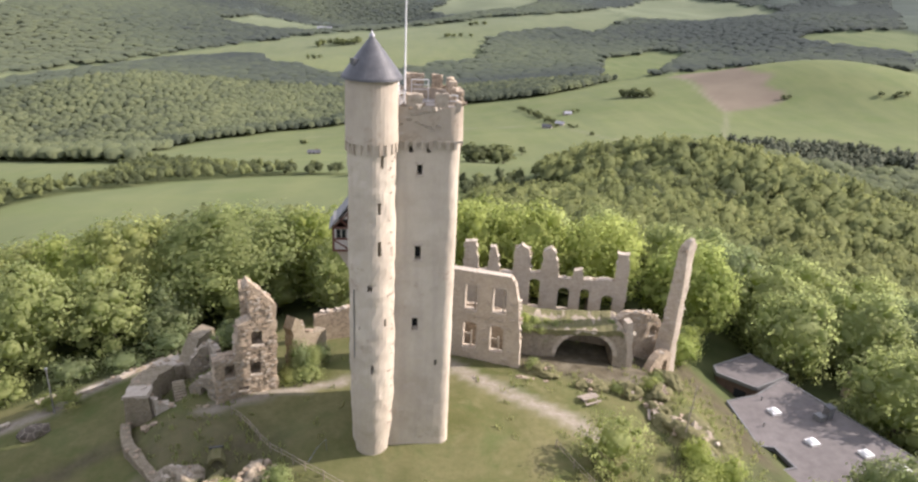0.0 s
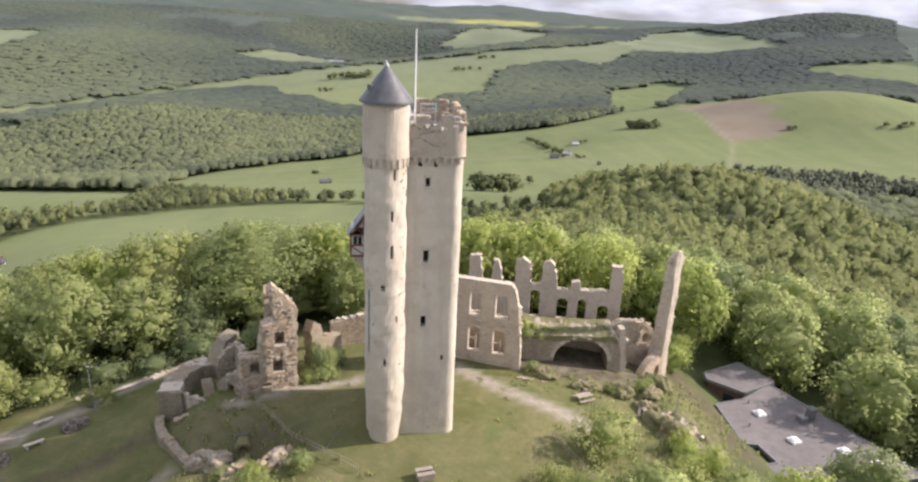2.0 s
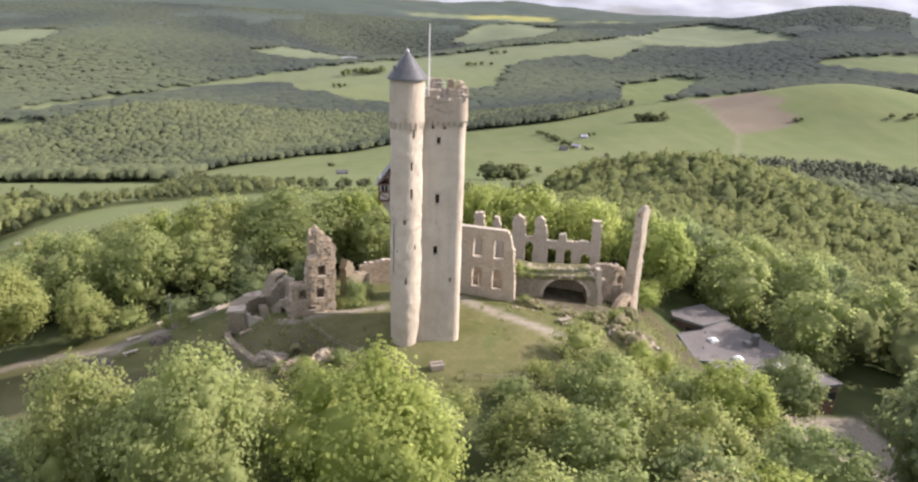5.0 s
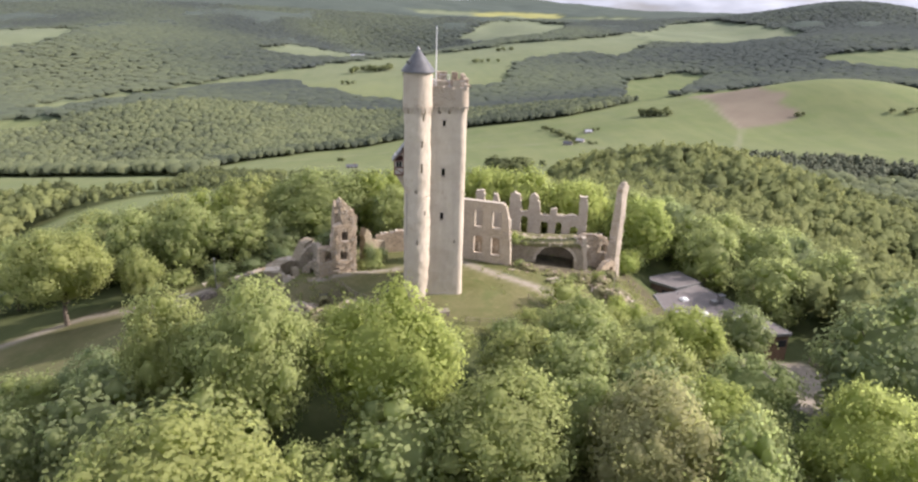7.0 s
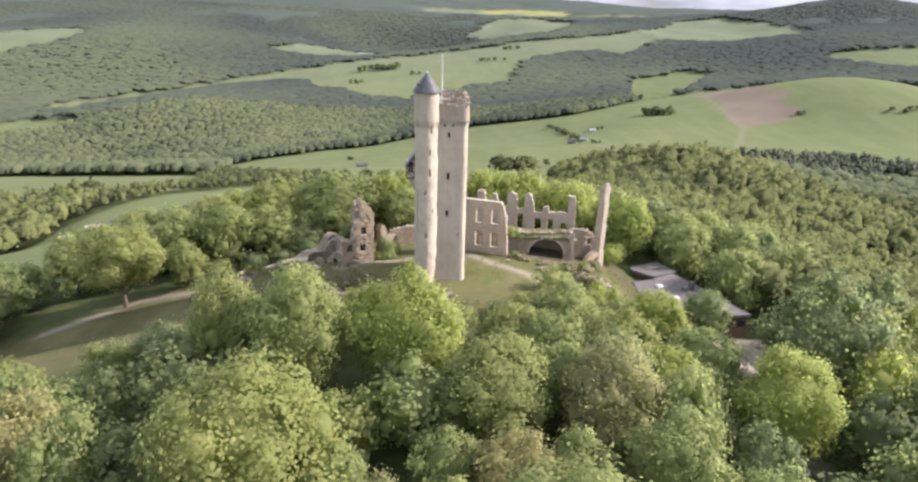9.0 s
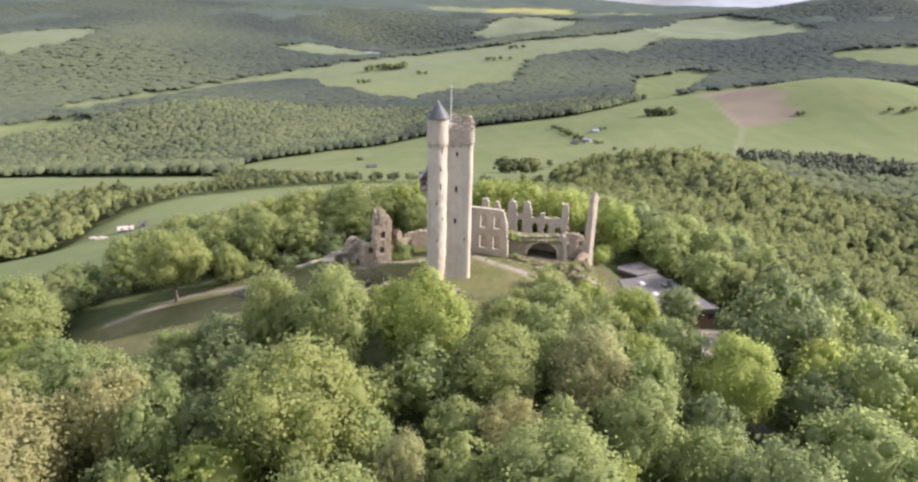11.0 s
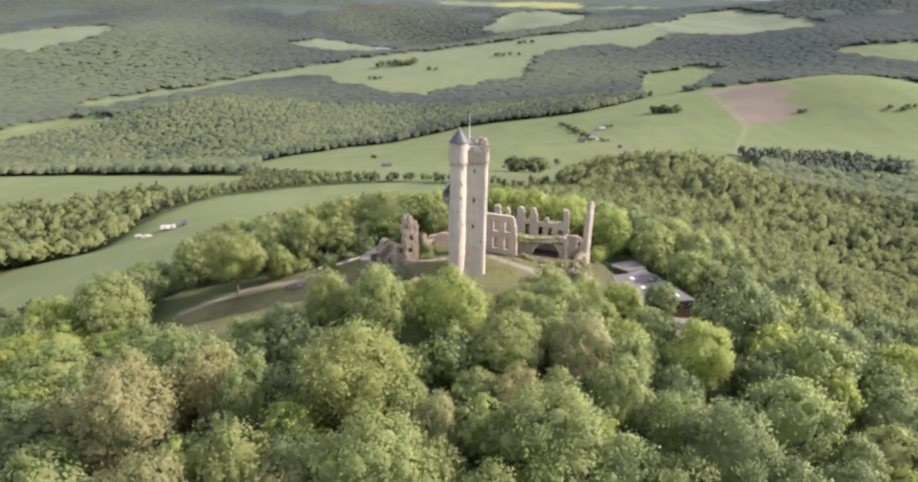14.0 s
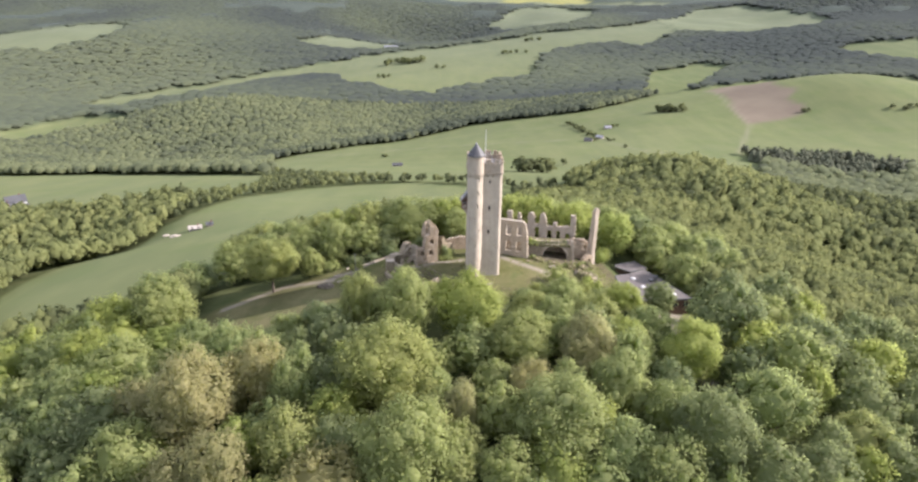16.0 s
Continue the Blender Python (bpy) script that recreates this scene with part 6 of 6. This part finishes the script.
CLOSE = [(-22, 36.5), (-31, -30), (-22, -33), (-7.5, -32), (-25, -53), (4, -42), (18, -45), (42.5, -43), (22, -57), (5, -54), (-11, -62), (-20, -75), (9, -67), (-64, -57), (37, -70)]      # the trees that the flight passes over lowest
for zone in (MEADOW, CASTLE_FRONT, EAST_FRONT, EAST, LOWER_WEST, LOWER_EAST, BEHIND, BESIDE, BEHIND_PALACE):
    for x, y, r, h, kind in zone:
        plant(x, y, r, h, kind, OPEN_MODELS if (x, y) == (-61, 8) else NEAR_MODELS if (x, y) in CLOSE else MODELS)
# the rest of the wood on the near slope
KINDS = ["mid", "mid", "mid", "pale", "fresh", "dark"]
EAST_KINDS = ["mid", "dark", "dark", "mid", "fresh"]
for _ in range(1500):
    x, y = tree_rng.uniform(-125, 105), tree_rng.uniform(-94, -14)
    r = tree_rng.uniform(4.4, 7.2)
    clear = inside(np.array([x]), np.array([y]), CASTLE_LAWN, 0.1)[0] > 0.5 or inside(np.array([x]), np.array([y]), CAR_PARK, 0.1)[0] > 0.5
    open_slope = abs(x) < 30 and y > -36 or -80 < x < -28 and y > -36 or 26 < x < 66 and y > -32
    lane = strip(np.array([x]), np.array([y]), [(52, -20), (48, -36), (50, -52)], 5.0, 0.5)[0] > 0.5
    if clear or open_slope or lane or abs(x + 8) > (y + 250) * 0.78 or any(math.hypot(x - a, y - b) < 0.60 * (r + c) for a, b, c in PLANTED):
        continue
    plant(x, y, r, tree_rng.uniform(11.5, 15.0) * (0.8 if y < -85 else 1.0), tree_rng.choice(KINDS if x < 35 else EAST_KINDS), LIGHT_MODELS)
for models in list(MODELS.values()) + list(LIGHT_MODELS.values()) + list(NEAR_MODELS.values()) + list(OPEN_MODELS.values()):
    for model in models:
        for child in list(model.children):
            bpy.data.objects.remove(child)
        bpy.data.objects.remove(model)


# ---- shrubs among the ruins ----
def build_shrub(kind, seed, words):
    rng = np.random.default_rng(seed)
    v, tris, quads, c, nor = crown_arrays(rng, 2.0, -0.2, 3.0, 20, 150, 10, 0.085, BALL0, 0.15, 0.48 if kind == "pale" else 0.62)
    shrub = thing("shrub", pose(0, 0, -500), words, "shrub", "shrubs among the ruins")
    ob = new("foliage", raw_mesh("foliage", v, tris, quads, LEAVES[kind], normals=nor))
    ob.parent = shrub
    bm = bmesh.new()
    for k in range(4):
        tube([(0, 0, -0.4), tuple(c[k] * 0.5), tuple(c[k])], [0.06, 0.04, 0.02], 5, bm)
    part("stems", bm, BARK, shrub)
    return shrub


SHRUBS = {"pale": build_shrub("pale", 201, "airy pale green shrub on the castle slope"), "mid": build_shrub("mid", 202, "bushy green shrub beside old masonry"),
          "fresh": build_shrub("fresh", 203, "bright green shrub on the castle slope"), "dark": build_shrub("dark", 204, "dark ivy-like shrub clinging to ruins")}
SLOPE_SHRUBS = [(18.6, -4.2, 3.6, 5.6, "pale"), (27.5, -3.0, 1.8, 3.2, "fresh"), (29.5, -6.0, 2.2, 3.6, "fresh"), (12.0, -9.5, 2.0, 2.6, "pale"), (21.5, -12.5, 3.0, 5.0, "pale"), (28.5, -13.5, 3.2, 5.2, "mid"), (34.5, -12.0, 2.4, 3.6, "fresh"), (24.5, -17.5, 3.4, 5.6, "pale"), (38.5, -15.5, 3.2, 5.2, "pale"), (27.0, -6.2, 2.2, 3.4, "fresh"), (24.5, -9.5, 3.0, 4.0, "pale"), (31.5, -9.0, 2.6, 3.2, "mid"), (15.0, -12.0, 3.2, 4.4, "pale"), (8.5, -14.5, 2.8, 3.6, "mid"), (2.0, -16.5, 2.6, 3.4, "pale")]
GATE_SHRUBS = [(-11.6, 12.0, 1.3, 5.2, "dark"), (-10.4, 13.2, 1.2, 3.6, "mid"), (-9.4, 14.6, 1.2, 3.0, "dark"), (-9.5, -11.5, 2.4, 3.0, "pale"), (-16.0, -9.5, 2.6, 3.4, "pale"), (-13.0, -13.5, 3.0, 4.2, "fresh"), (-22.0, -12.0, 3.0, 4.2, "pale"), (-10.8, 10.6, 1.9, 2.1, "mid"), (-12.6, 9.9, 1.3, 1.6, "pale"), (-11.9, 12.4, 1.1, 4.4, "dark"), (-10.4, 14.0, 1.2, 3.0, "mid"), (-17.4, 11.6, 1.8, 1.6, "dark"), (-19.2, 12.8, 2.0, 1.8, "mid"), (-17.8, 14.6, 2.2, 2.0, "dark"), (-22.8, 16.4, 1.6, 1.6, "mid"), (-16.2, -6.4, 1.6, 1.8, "fresh"), (-12.0, -5.6, 1.6, 2.0, "mid"), (-19.4, -5.2, 1.3, 1.2, "pale"), (-12.4, 11.6, 1.5, 2.2, "pale"), (-11.4, 13.6, 1.2, 3.2, "dark"), (-18.2, 12.0, 2.0, 2.4, "dark")]
# dark leaf kinds here imitate the deep shade behind the path
PATH_SHRUBS = [(-20.5, 15.0, 2.2, 2.8, "mid"), (-23.0, 19.5, 2.4, 3.2, "mid"), (-36.5, 13.2, 1.5, 2.6, "pale"), (-38.6, 13.0, 1.2, 2.4, "pale"), (-33.0, 20.5, 2.8, 2.6, "dark"), (-38.5, 19.5, 3.4, 3.2, "dark"), (-45.5, 17.0, 3.4, 3.8, "mid"), (-28.5, 23.5, 3.6, 4.0, "dark")]
PALACE_SHRUBS = [(14.6, 12.4, 1.3, 1.5, "mid"), (16.0, 11.8, 1.1, 1.2, "pale"), (23.6, 8.6, 1.2, 1.4, "mid"), (27.8, 9.6, 1.4, 1.8, "pale"), (29.6, 11.6, 1.2, 1.4, "mid"), (36.6, 20.0, 2.4, 4.4, "fresh"), (38.6, 24.0, 2.8, 5.0, "fresh"), (40.5, 27.5, 3.0, 5.0, "mid")]
for zone in (SLOPE_SHRUBS, GATE_SHRUBS, PATH_SHRUBS, PALACE_SHRUBS):
    for x, y, r, h, kind in zone:
        ob = copy_thing(SHRUBS[kind], pose(x, y, ground_at(x, y) - 0.1, 0, 0, tree_rng.uniform(0, 360)))
        ob.scale = (r / 2, r / 2, h / 3)
# shrubs rooted on the vault
for x, y, z, r, h, kind in [(13.2, 16.2, 0.9, 0.8, 1.6, "pale"), (14.6, 16.1, 1.7, 0.9, 1.3, "mid"), (16.2, 16.0, 1.7, 0.9, 0.9, "pale"), (14.2, 17.2, 2.2, 1.1, 1.6, "fresh"), (15.6, 17.4, 2.0, 1.0, 1.2, "mid"), (17.0, 17.6, 1.8, 1.0, 1.0, "pale"), (18.4, 17.2, 1.8, 0.8, 0.8, "mid"), (14.0, 16.3, 1.6, 0.7, 1.3, "mid"), (19.8, 17.6, 1.8, 0.9, 0.7, "pale"), (25.2, 17.0, 2.0, 0.7, 0.7, "mid")]:
    ob = copy_thing(SHRUBS[kind], pose(x, y, z, 0, 0, tree_rng.uniform(0, 360)))
    ob.scale = (r / 2, r / 2, h / 3)
    ob["label"] = "small shrub growing on top of the vault"
for model in SHRUBS.values():
    for child in list(model.children):
        bpy.data.objects.remove(child)
    bpy.data.objects.remove(model)


# ---- woods that nobody could count ----
def scatter(area, spacing, rng, keep):
    x0, x1, y0, y1 = area
    gx, gy = np.meshgrid(np.arange(x0, x1, spacing), np.arange(y0, y1, spacing))
    x = (gx + rng.uniform(-0.45, 0.45, gx.shape) * spacing).ravel()
    y = (gy + rng.uniform(-0.45, 0.45, gy.shape) * spacing).ravel()
    ok = keep(x, y)
    return x[ok], y[ok]


def woods_mesh(name, x, y, radius, tall, tone, prototypes, rng, material=WOODS, plainer=None):
    z = height(x, y)
    vs, ts, qs, tn, ns, base = [], [], [], [], [], 0
    for k in range(len(x)):
        kinds = plainer if plainer and math.hypot(x[k], y[k]) > 200 else prototypes
        v, t, q, nor = kinds[k % len(kinds)]
        a = rng.uniform(0, 6.28)
        turn = np.array([[math.cos(a), math.sin(a), 0], [-math.sin(a), math.cos(a), 0], [0, 0, 1]])
        vs.append(v @ turn * [radius[k], radius[k], tall[k]] + [x[k], y[k], z[k]])
        ns.append(nor @ turn)
        ts.append(t + base), qs.append(q + base), tn.append(np.full(len(v), tone[k]))
        base += len(v)
    return raw_mesh(name, np.concatenate(vs), np.concatenate(ts), np.concatenate(qs), material, np.concatenate(tn), np.concatenate(ns))


def prototype(seed, boughs, tufts, per, size, core, low=0.12, up=0.65, full=0.74):
    """A crown of unit radius and unit height."""
    v, t, q, _, nor = crown_arrays(np.random.default_rng(seed), 1.0, low * 2, 2.0, boughs, tufts, per, size, core, 0.11, full)
    return v * [1, 1, 0.5], t, q, unit(nor + [0, 0, up])


def conifer(seed):
    rng = np.random.default_rng(seed)
    n, rows = 7, [(0.08, 0.95), (0.3, 0.85), (0.32, 1.0), (0.55, 0.62), (0.57, 0.78), (0.8, 0.32), (0.82, 0.42), (1.0, 0.03)]
    v = np.array([[r * math.cos(6.283 * k / n + z) * rng.uniform(0.8, 1.2), r * math.sin(6.283 * k / n + z) * rng.uniform(0.8, 1.2), z + rng.uniform(-.02, .02)] for z, r in rows for k in range(n)])
    q = np.array([[a * n + k, a * n + (k + 1) % n, (a + 1) * n + (k + 1) % n, (a + 1) * n + k] for a in range(len(rows) - 1) for k in range(n)])
    return v, np.zeros((0, 3), int), q, unit(v * [1, 1, 0] + [0, 0, 0.25])


wood_rng = np.random.default_rng(4)
taken = np.array([(a, b) for a, b, c in PLANTED])
CONIFERS = [(285, 477), (352, 430), (413, 418), (440, 440), (425, 472), (375, 490), (297, 500)]
INN_YARD = [(36, -6), (40, 26), (50, 30), (64, 24), (64, -30), (44, -30)]


def wild_near(x, y):
    m = cover(x, y)["wild"] > 0.6
    r = np.hypot(x, y)
    gap = np.min(np.hypot(x[:, None] - taken[None, :, 0], y[:, None] - taken[None, :, 1]), axis=1)
    seen = np.abs(x + 8) < (y + 215) * 0.78 + 12
    return m & seen & (r > 44) & (gap > 5.5) & (inside(x, y, INN_YARD, 0.1) < 0.5) & (y > -20) & (r < 430) & ~((x > -82) & (x < -26) & (y < 22)) & ~((x > 8) & (x < 84) & (y > 15) & (y < 62 - 0.25 * np.abs(x - 40)))


def wild_far(x, y):
    m = cover(x, y)["wild"] > 0.6
    r = np.hypot(x, y)
    return m & (np.abs(x + 8) < (y + 215) * 0.72 + 15) & (r >= 430) & (r < 1090) & (inside(x, y, CONIFERS, 0.1) < 0.5)


def scrub(x, y):
    """The steep east flank carries a low, close canopy."""
    return ramp(x, 70, 105) * (1 - ramp(y, 105, 150))


for name, spacing, keep, words, seed in (("woodland", 6.4, lambda x, y: wild_near(x, y) & (scrub(x, y) < 0.5), "dense spring woodland covering the spur behind the castle", 300),
                                         ("flank_woodland", 4.7, lambda x, y: wild_near(x, y) & (scrub(x, y) >= 0.5), "low close canopy of young trees on the steep flank", 330)):
    x, y = scatter((-290, 330, -20, 430), spacing, wood_rng, keep)
    n = len(x)
    patch = 0.6 * lattice(x / 36, y / 36, 21) + 0.4 * lattice(x / 15, y / 15, 22)
    hedge = (x < 70) & (y > 190) & ~((x < -160) & (y < 245))          # hedges between the fields stay low
    low = np.where(hedge, 0.55, 1.0)
    # trees beyond the crest are darkened in tone to imitate the valley's shade
    tone = np.clip(0.50 + 0.62 * (patch - 0.5) + wood_rng.normal(0, 0.13, n) - 0.34 * hedge - 0.42 * (x > 190 + (243 - y) * 0.62) - 0.25 * bump(x, y, 105, 160, 45, 14, 20), 0.03, 1.0)
    wide = wood_rng.uniform(4.3, 6.2, n) if name == "woodland" else wood_rng.uniform(2.9, 4.3, n)
    tall = wood_rng.uniform(10.5, 14.5, n) if name == "woodland" else wood_rng.uniform(8.5, 11.5, n)
    tagged(new(name, woods_mesh(name, x, y, wide * low, tall * low, tone, [prototype(seed + k, 6, 18, 6, 0.13, BALL0, 0.12, 1.0, 0.9) for k in range(6)], wood_rng, WOODS, [prototype(seed + 10 + k, 5, 12, 4, 0.16, BALL0, 0.12, 1.1, 0.95) for k in range(5)])),
           words, "woodland", kind="stuff")
x, y = scatter((-820, 900, 100, 1090), 7.0, wood_rng, wild_far)
n = len(x)
edge = strip(x, y, [(-235, 755), (-150, 800), (-60, 835), (10, 872), (120, 900), (200, 875)], 26, 20)      # darker trees along the valley road
tone = np.clip(0.43 + 0.34 * (lattice(x / 90, y / 90, 23) - 0.5) + 0.3 * (lattice(x / 28, y / 28, 24) - 0.5) + wood_rng.normal(0, 0.12, n) - 0.36 * edge - 0.26 * ramp(x, -80, 60) * ramp(y, 780, 900), 0.02, 0.9)
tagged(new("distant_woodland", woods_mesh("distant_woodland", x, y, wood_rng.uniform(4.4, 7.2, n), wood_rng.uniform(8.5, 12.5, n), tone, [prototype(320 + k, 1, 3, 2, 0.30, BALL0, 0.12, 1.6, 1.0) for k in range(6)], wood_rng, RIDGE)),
       "dark green woods on the ridge across the valley", "woodland", kind="stuff")


# crowns of the woods on the far ridges
def wild_farther(x, y):
    r = np.hypot(x, y)
    return (cover(x, y)["wild"] > 0.6) & (np.abs(x + 8) < (y + 215) * 0.70 + 15) & (r >= 1080) & (r < 3000)


x, y = scatter((-2000, 2100, 500, 3000), 14.5, wood_rng, wild_farther)
n = len(x)
# sunlight on the round hill and eastern cloud shadow are painted into the tone
tone = np.clip(0.20 + 0.5 * (lattice(x / 260, y / 260, 27) - 0.45) + 0.03 * ramp(-x, 50, 450) * ramp(-y, -2200, -1900) + 0.46 * bump(x, y, -700, 1800, 260, 330) + 0.22 * ramp(-x, 250, 500) * ramp(-y, -1700, -1500) - 0.2 * ramp(x, 500, 900) + 0.2 * bump(x, y, 290, 1480, 120, 160) + wood_rng.normal(0, 0.07, n), 0.0, 0.8)
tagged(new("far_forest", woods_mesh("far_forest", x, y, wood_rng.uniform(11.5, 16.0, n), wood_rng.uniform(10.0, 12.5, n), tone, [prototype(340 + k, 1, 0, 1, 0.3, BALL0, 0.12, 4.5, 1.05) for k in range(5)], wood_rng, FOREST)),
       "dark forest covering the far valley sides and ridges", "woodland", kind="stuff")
x, y = scatter((270, 450, 400, 510), 5.6, wood_rng, lambda x, y: (inside(x, y, CONIFERS, 0.1) > 0.5) & (lattice(x / 14, y / 14, 31) > 0.28))
n = len(x)
tagged(new("conifer_plantation", woods_mesh("conifer_plantation", x, y, wood_rng.uniform(3.6, 5.0, n), wood_rng.uniform(9, 12, n), np.clip(wood_rng.normal(0.03, 0.05, n), 0, 0.3), [conifer(k) if k % 6 == 0 else prototype(350 + k, 4, 16, 5, 0.2, BALL0, 0.05) for k in range(6)], wood_rng, NEEDLES)),
       "dark blue-green conifer plantation at the field's edge", "woodland", kind="stuff")


# ---- field trees, farms and the village across the valley ----
def field_tree(x, y, r, h, tone):
    v, t, q, nor = prototype(int(abs(x) + abs(y)), 4, 14, 5, 0.22, BALL0, 0.05)
    me = raw_mesh("crown", v * [r, r, h], t, q, WOODS, np.full(len(v), tone), nor)
    tree = thing("field_tree", pose(x, y, height(x, y).item()), "lone dark green tree standing in open fields", "tree", "trees in the fields")
    ob = new("crown", me)
    ob.parent = tree
    part("trunk", tube([(0, 0, -0.5), (0, 0, h * 0.4)], [0.3, 0.2], 6), BARK, tree)


far_rng = random.Random(12)
FAR_CLUMPS = [(306, 730, 18, 15, 8, 7.0), (-65, 1605, 16, 46, 20, 11.0), (-102, 1360, 4, 20, 10, 7.0), (19, 1476, 3, 18, 8, 7.0), (278, 1842, 4, 26, 10, 9.0), (206, 1642, 5, 40, 14, 8.0), (74, 384, 18, 12, 8, 8.5), (208, 672, 4, 12, 6, 3.5)]
NEAR_CLUMPS = [(457, 672, 2, 5, 3, 4.5), (565, 640, 7, 40, 6, 4.5), (110, 441, 1, 2, 2, 5.0), (-20, 300, 6, 34, 5, 2.2), (177, 715, 18, 3, 52, 3.6), (178, 636, 12, 4, 34, 3.4), (172, 590, 6, 14, 6, 3.0), (190, 560, 8, 4, 36, 2.4), (-62, 590, 2, 6, 6, 3.4)]
for cx, cy, n, sx, sy, size in FAR_CLUMPS + NEAR_CLUMPS:
    for _ in range(n):
        field_tree(cx + far_rng.uniform(-sx, sx), cy + far_rng.uniform(-sy, sy), size * far_rng.uniform(0.7, 1.2), size * far_rng.uniform(1.1, 1.6), far_rng.uniform(0.02, 0.26))


def house(x, y, turn, length, depth, eaves, ridge, wall, roof, label):
    h = thing("house", pose(x, y, height(x, y).item() - 0.6, 0, 0, turn), label, "house", "houses in the valley")
    part("wall", slab([(-depth / 2, 0), (depth / 2, 0), (depth / 2, eaves), (0, ridge), (-depth / 2, eaves)], [], length), wall, h, at=pose(length / 2, 0, 0, 0, 0, 90))
    slope = math.hypot(depth / 2 + 0.4, (ridge - eaves) * (depth / 2 + 0.4) / (depth / 2))
    ang = math.degrees(math.atan2(ridge - eaves, depth / 2))
    for s in (-1, 1):
        part("roof", block(-length / 2 - 0.4, length / 2 + 0.4, 0, slope, 0.02, 0.22), roof, h, at=pose(0, 0, ridge, 0, 0, 180 if s < 0 else 0) @ pose(0, 0, 0, -ang, 0, 0))
    for k in range(int(length / 3)):
        part("window", block(-length / 2 + 1 + 3 * k, -length / 2 + 2.1 + 3 * k, -depth / 2 - 0.04, -depth / 2 + 0.1, 1.4, 2.7), GLASS, h)
    part("chimney", block(length * 0.2, length * 0.2 + 0.7, -0.35, 0.35, ridge - 0.6, ridge + 1.0), TILES, h)


for x, y, a, ln, roof in ((-273, 232, 20, 12, SLATE), (-277, 246, 70, 12, SLATE), (-272, 252, 15, 11, SLATE), (-296, 290, 40, 12, SLATE), (-288, 262, 30, 13, SLATE)):
    house(x, y, a, ln, 8.5, 4.5, 8.5, WHITE, roof, "white rendered village house with pitched roof")
for x, y, a, ln, roof in ((166, 590, -30, 9, SLATE), (182, 604, -30, 8, LEAD), (207, 667, 10, 8, LEAD)):
    house(x, y, a, ln, 5, 2.6, 4.4, CONCRETE, roof, "farm building among fields with grey roof")
for k in range(16):
    x, y = 70 + far_rng.uniform(-60, 90), 2490 + far_rng.uniform(-25, 60)
    house(x, y, far_rng.uniform(0, 180), far_rng.uniform(11, 18), 10, 6, 10, WHITE, far_rng.choice((SLATE, TILES, LEAD)), "pale village house far down the valley")
for x, y in ((-108, 1912), (-124, 1918)):
    house(x, y, 5, 24, 14, 6, 9, WHITE, LEAD, "long white barn far down the valley")
house(-43, 453, 5, 9, 5, 2.2, 3.6, CONCRETE, SLATE, "low grey field barn")
house(-134.7, 164, 20, 6, 4, 2.0, 3.0, IRON, CONCRETE, "grey metal hut on the sloping field")
house(-128.5, 168, 20, 3, 3, 2.0, 2.8, CONCRETE, SLATE, "small white hut on the sloping field")
for x, y, s in ((-142, 156, 3.0), (-150, 166, 2.2)):
    heap = thing("straw_heap", pose(x, y, height(x, y).item()), "pale heap of straw on the green field", "heap", "straw heaps")
    ob = new("mound", rock_mesh("mound", int(s * 9), COPING, (s, s * 0.6, s * 0.35), 3, 0.25))
    ob.parent = heap


# ---- rough grass and scrub on the banks ----
def rough_grass():
    rng = np.random.default_rng(8)
    n = 5200
    x, y = rng.uniform(-34, 43, n), rng.uniform(-15, 27, n)
    dense = np.maximum.reduce([0.7 * bump(x, y, 32, 5, 5, 13), bump(x, y, 26, -6, 8, 6), 0.8 * bump(x, y, -18, -3, 6, 5), 0.5 * bump(x, y, 21, 9.5, 9, 2.2), 0.5 * bump(x, y, -22, 11, 5, 6), 0.4 * bump(x, y, 0, -13, 22, 4), 0.02 + 0 * x])
    off = (x > X0 - 1) & (x < X1 + 1) & (y > Y0 - 3) & (y < Y1 + 1) | (inside(x, y, MAIN, 0.1) > 0.5)
    ok = (rng.random(n) < dense) & ~off
    x, y = x[ok], y[ok]
    z = height(x, y) + hollow(x, y)
    blades = 7
    c = np.repeat(np.stack([x, y, z], 1), blades, 0) + rng.normal(0, 0.22, (len(x) * blades, 3)) * [1, 1, 0]
    a = rng.uniform(0, 6.28, len(c))
    h, w = rng.uniform(0.18, 0.5, len(c)), rng.uniform(0.05, 0.12, len(c))
    side = np.stack([np.cos(a), np.sin(a), 0 * a], 1) * w[:, None]
    lean = np.stack([-np.sin(a), np.cos(a), 0 * a], 1) * (h * rng.uniform(-0.5, 0.5, len(c)))[:, None]
    up = np.stack([0 * a, 0 * a, h], 1)
    v = np.stack([c - side - [0, 0, 0.05], c + side - [0, 0, 0.05], c + side * 0.4 + up + lean, c - side * 0.4 + up + lean], 1).reshape(-1, 3)
    tone = np.repeat(np.repeat(rng.uniform(0.6, 1.0, len(x)), blades), 4)
    me = raw_mesh("rough_grass", v, np.zeros((0, 3), int), np.arange(len(v)).reshape(-1, 4), WOODS, tone)
    tagged(new("rough_grass", me), "tufts of long dry grass on the castle banks", "grass", kind="stuff")


rough_grass()
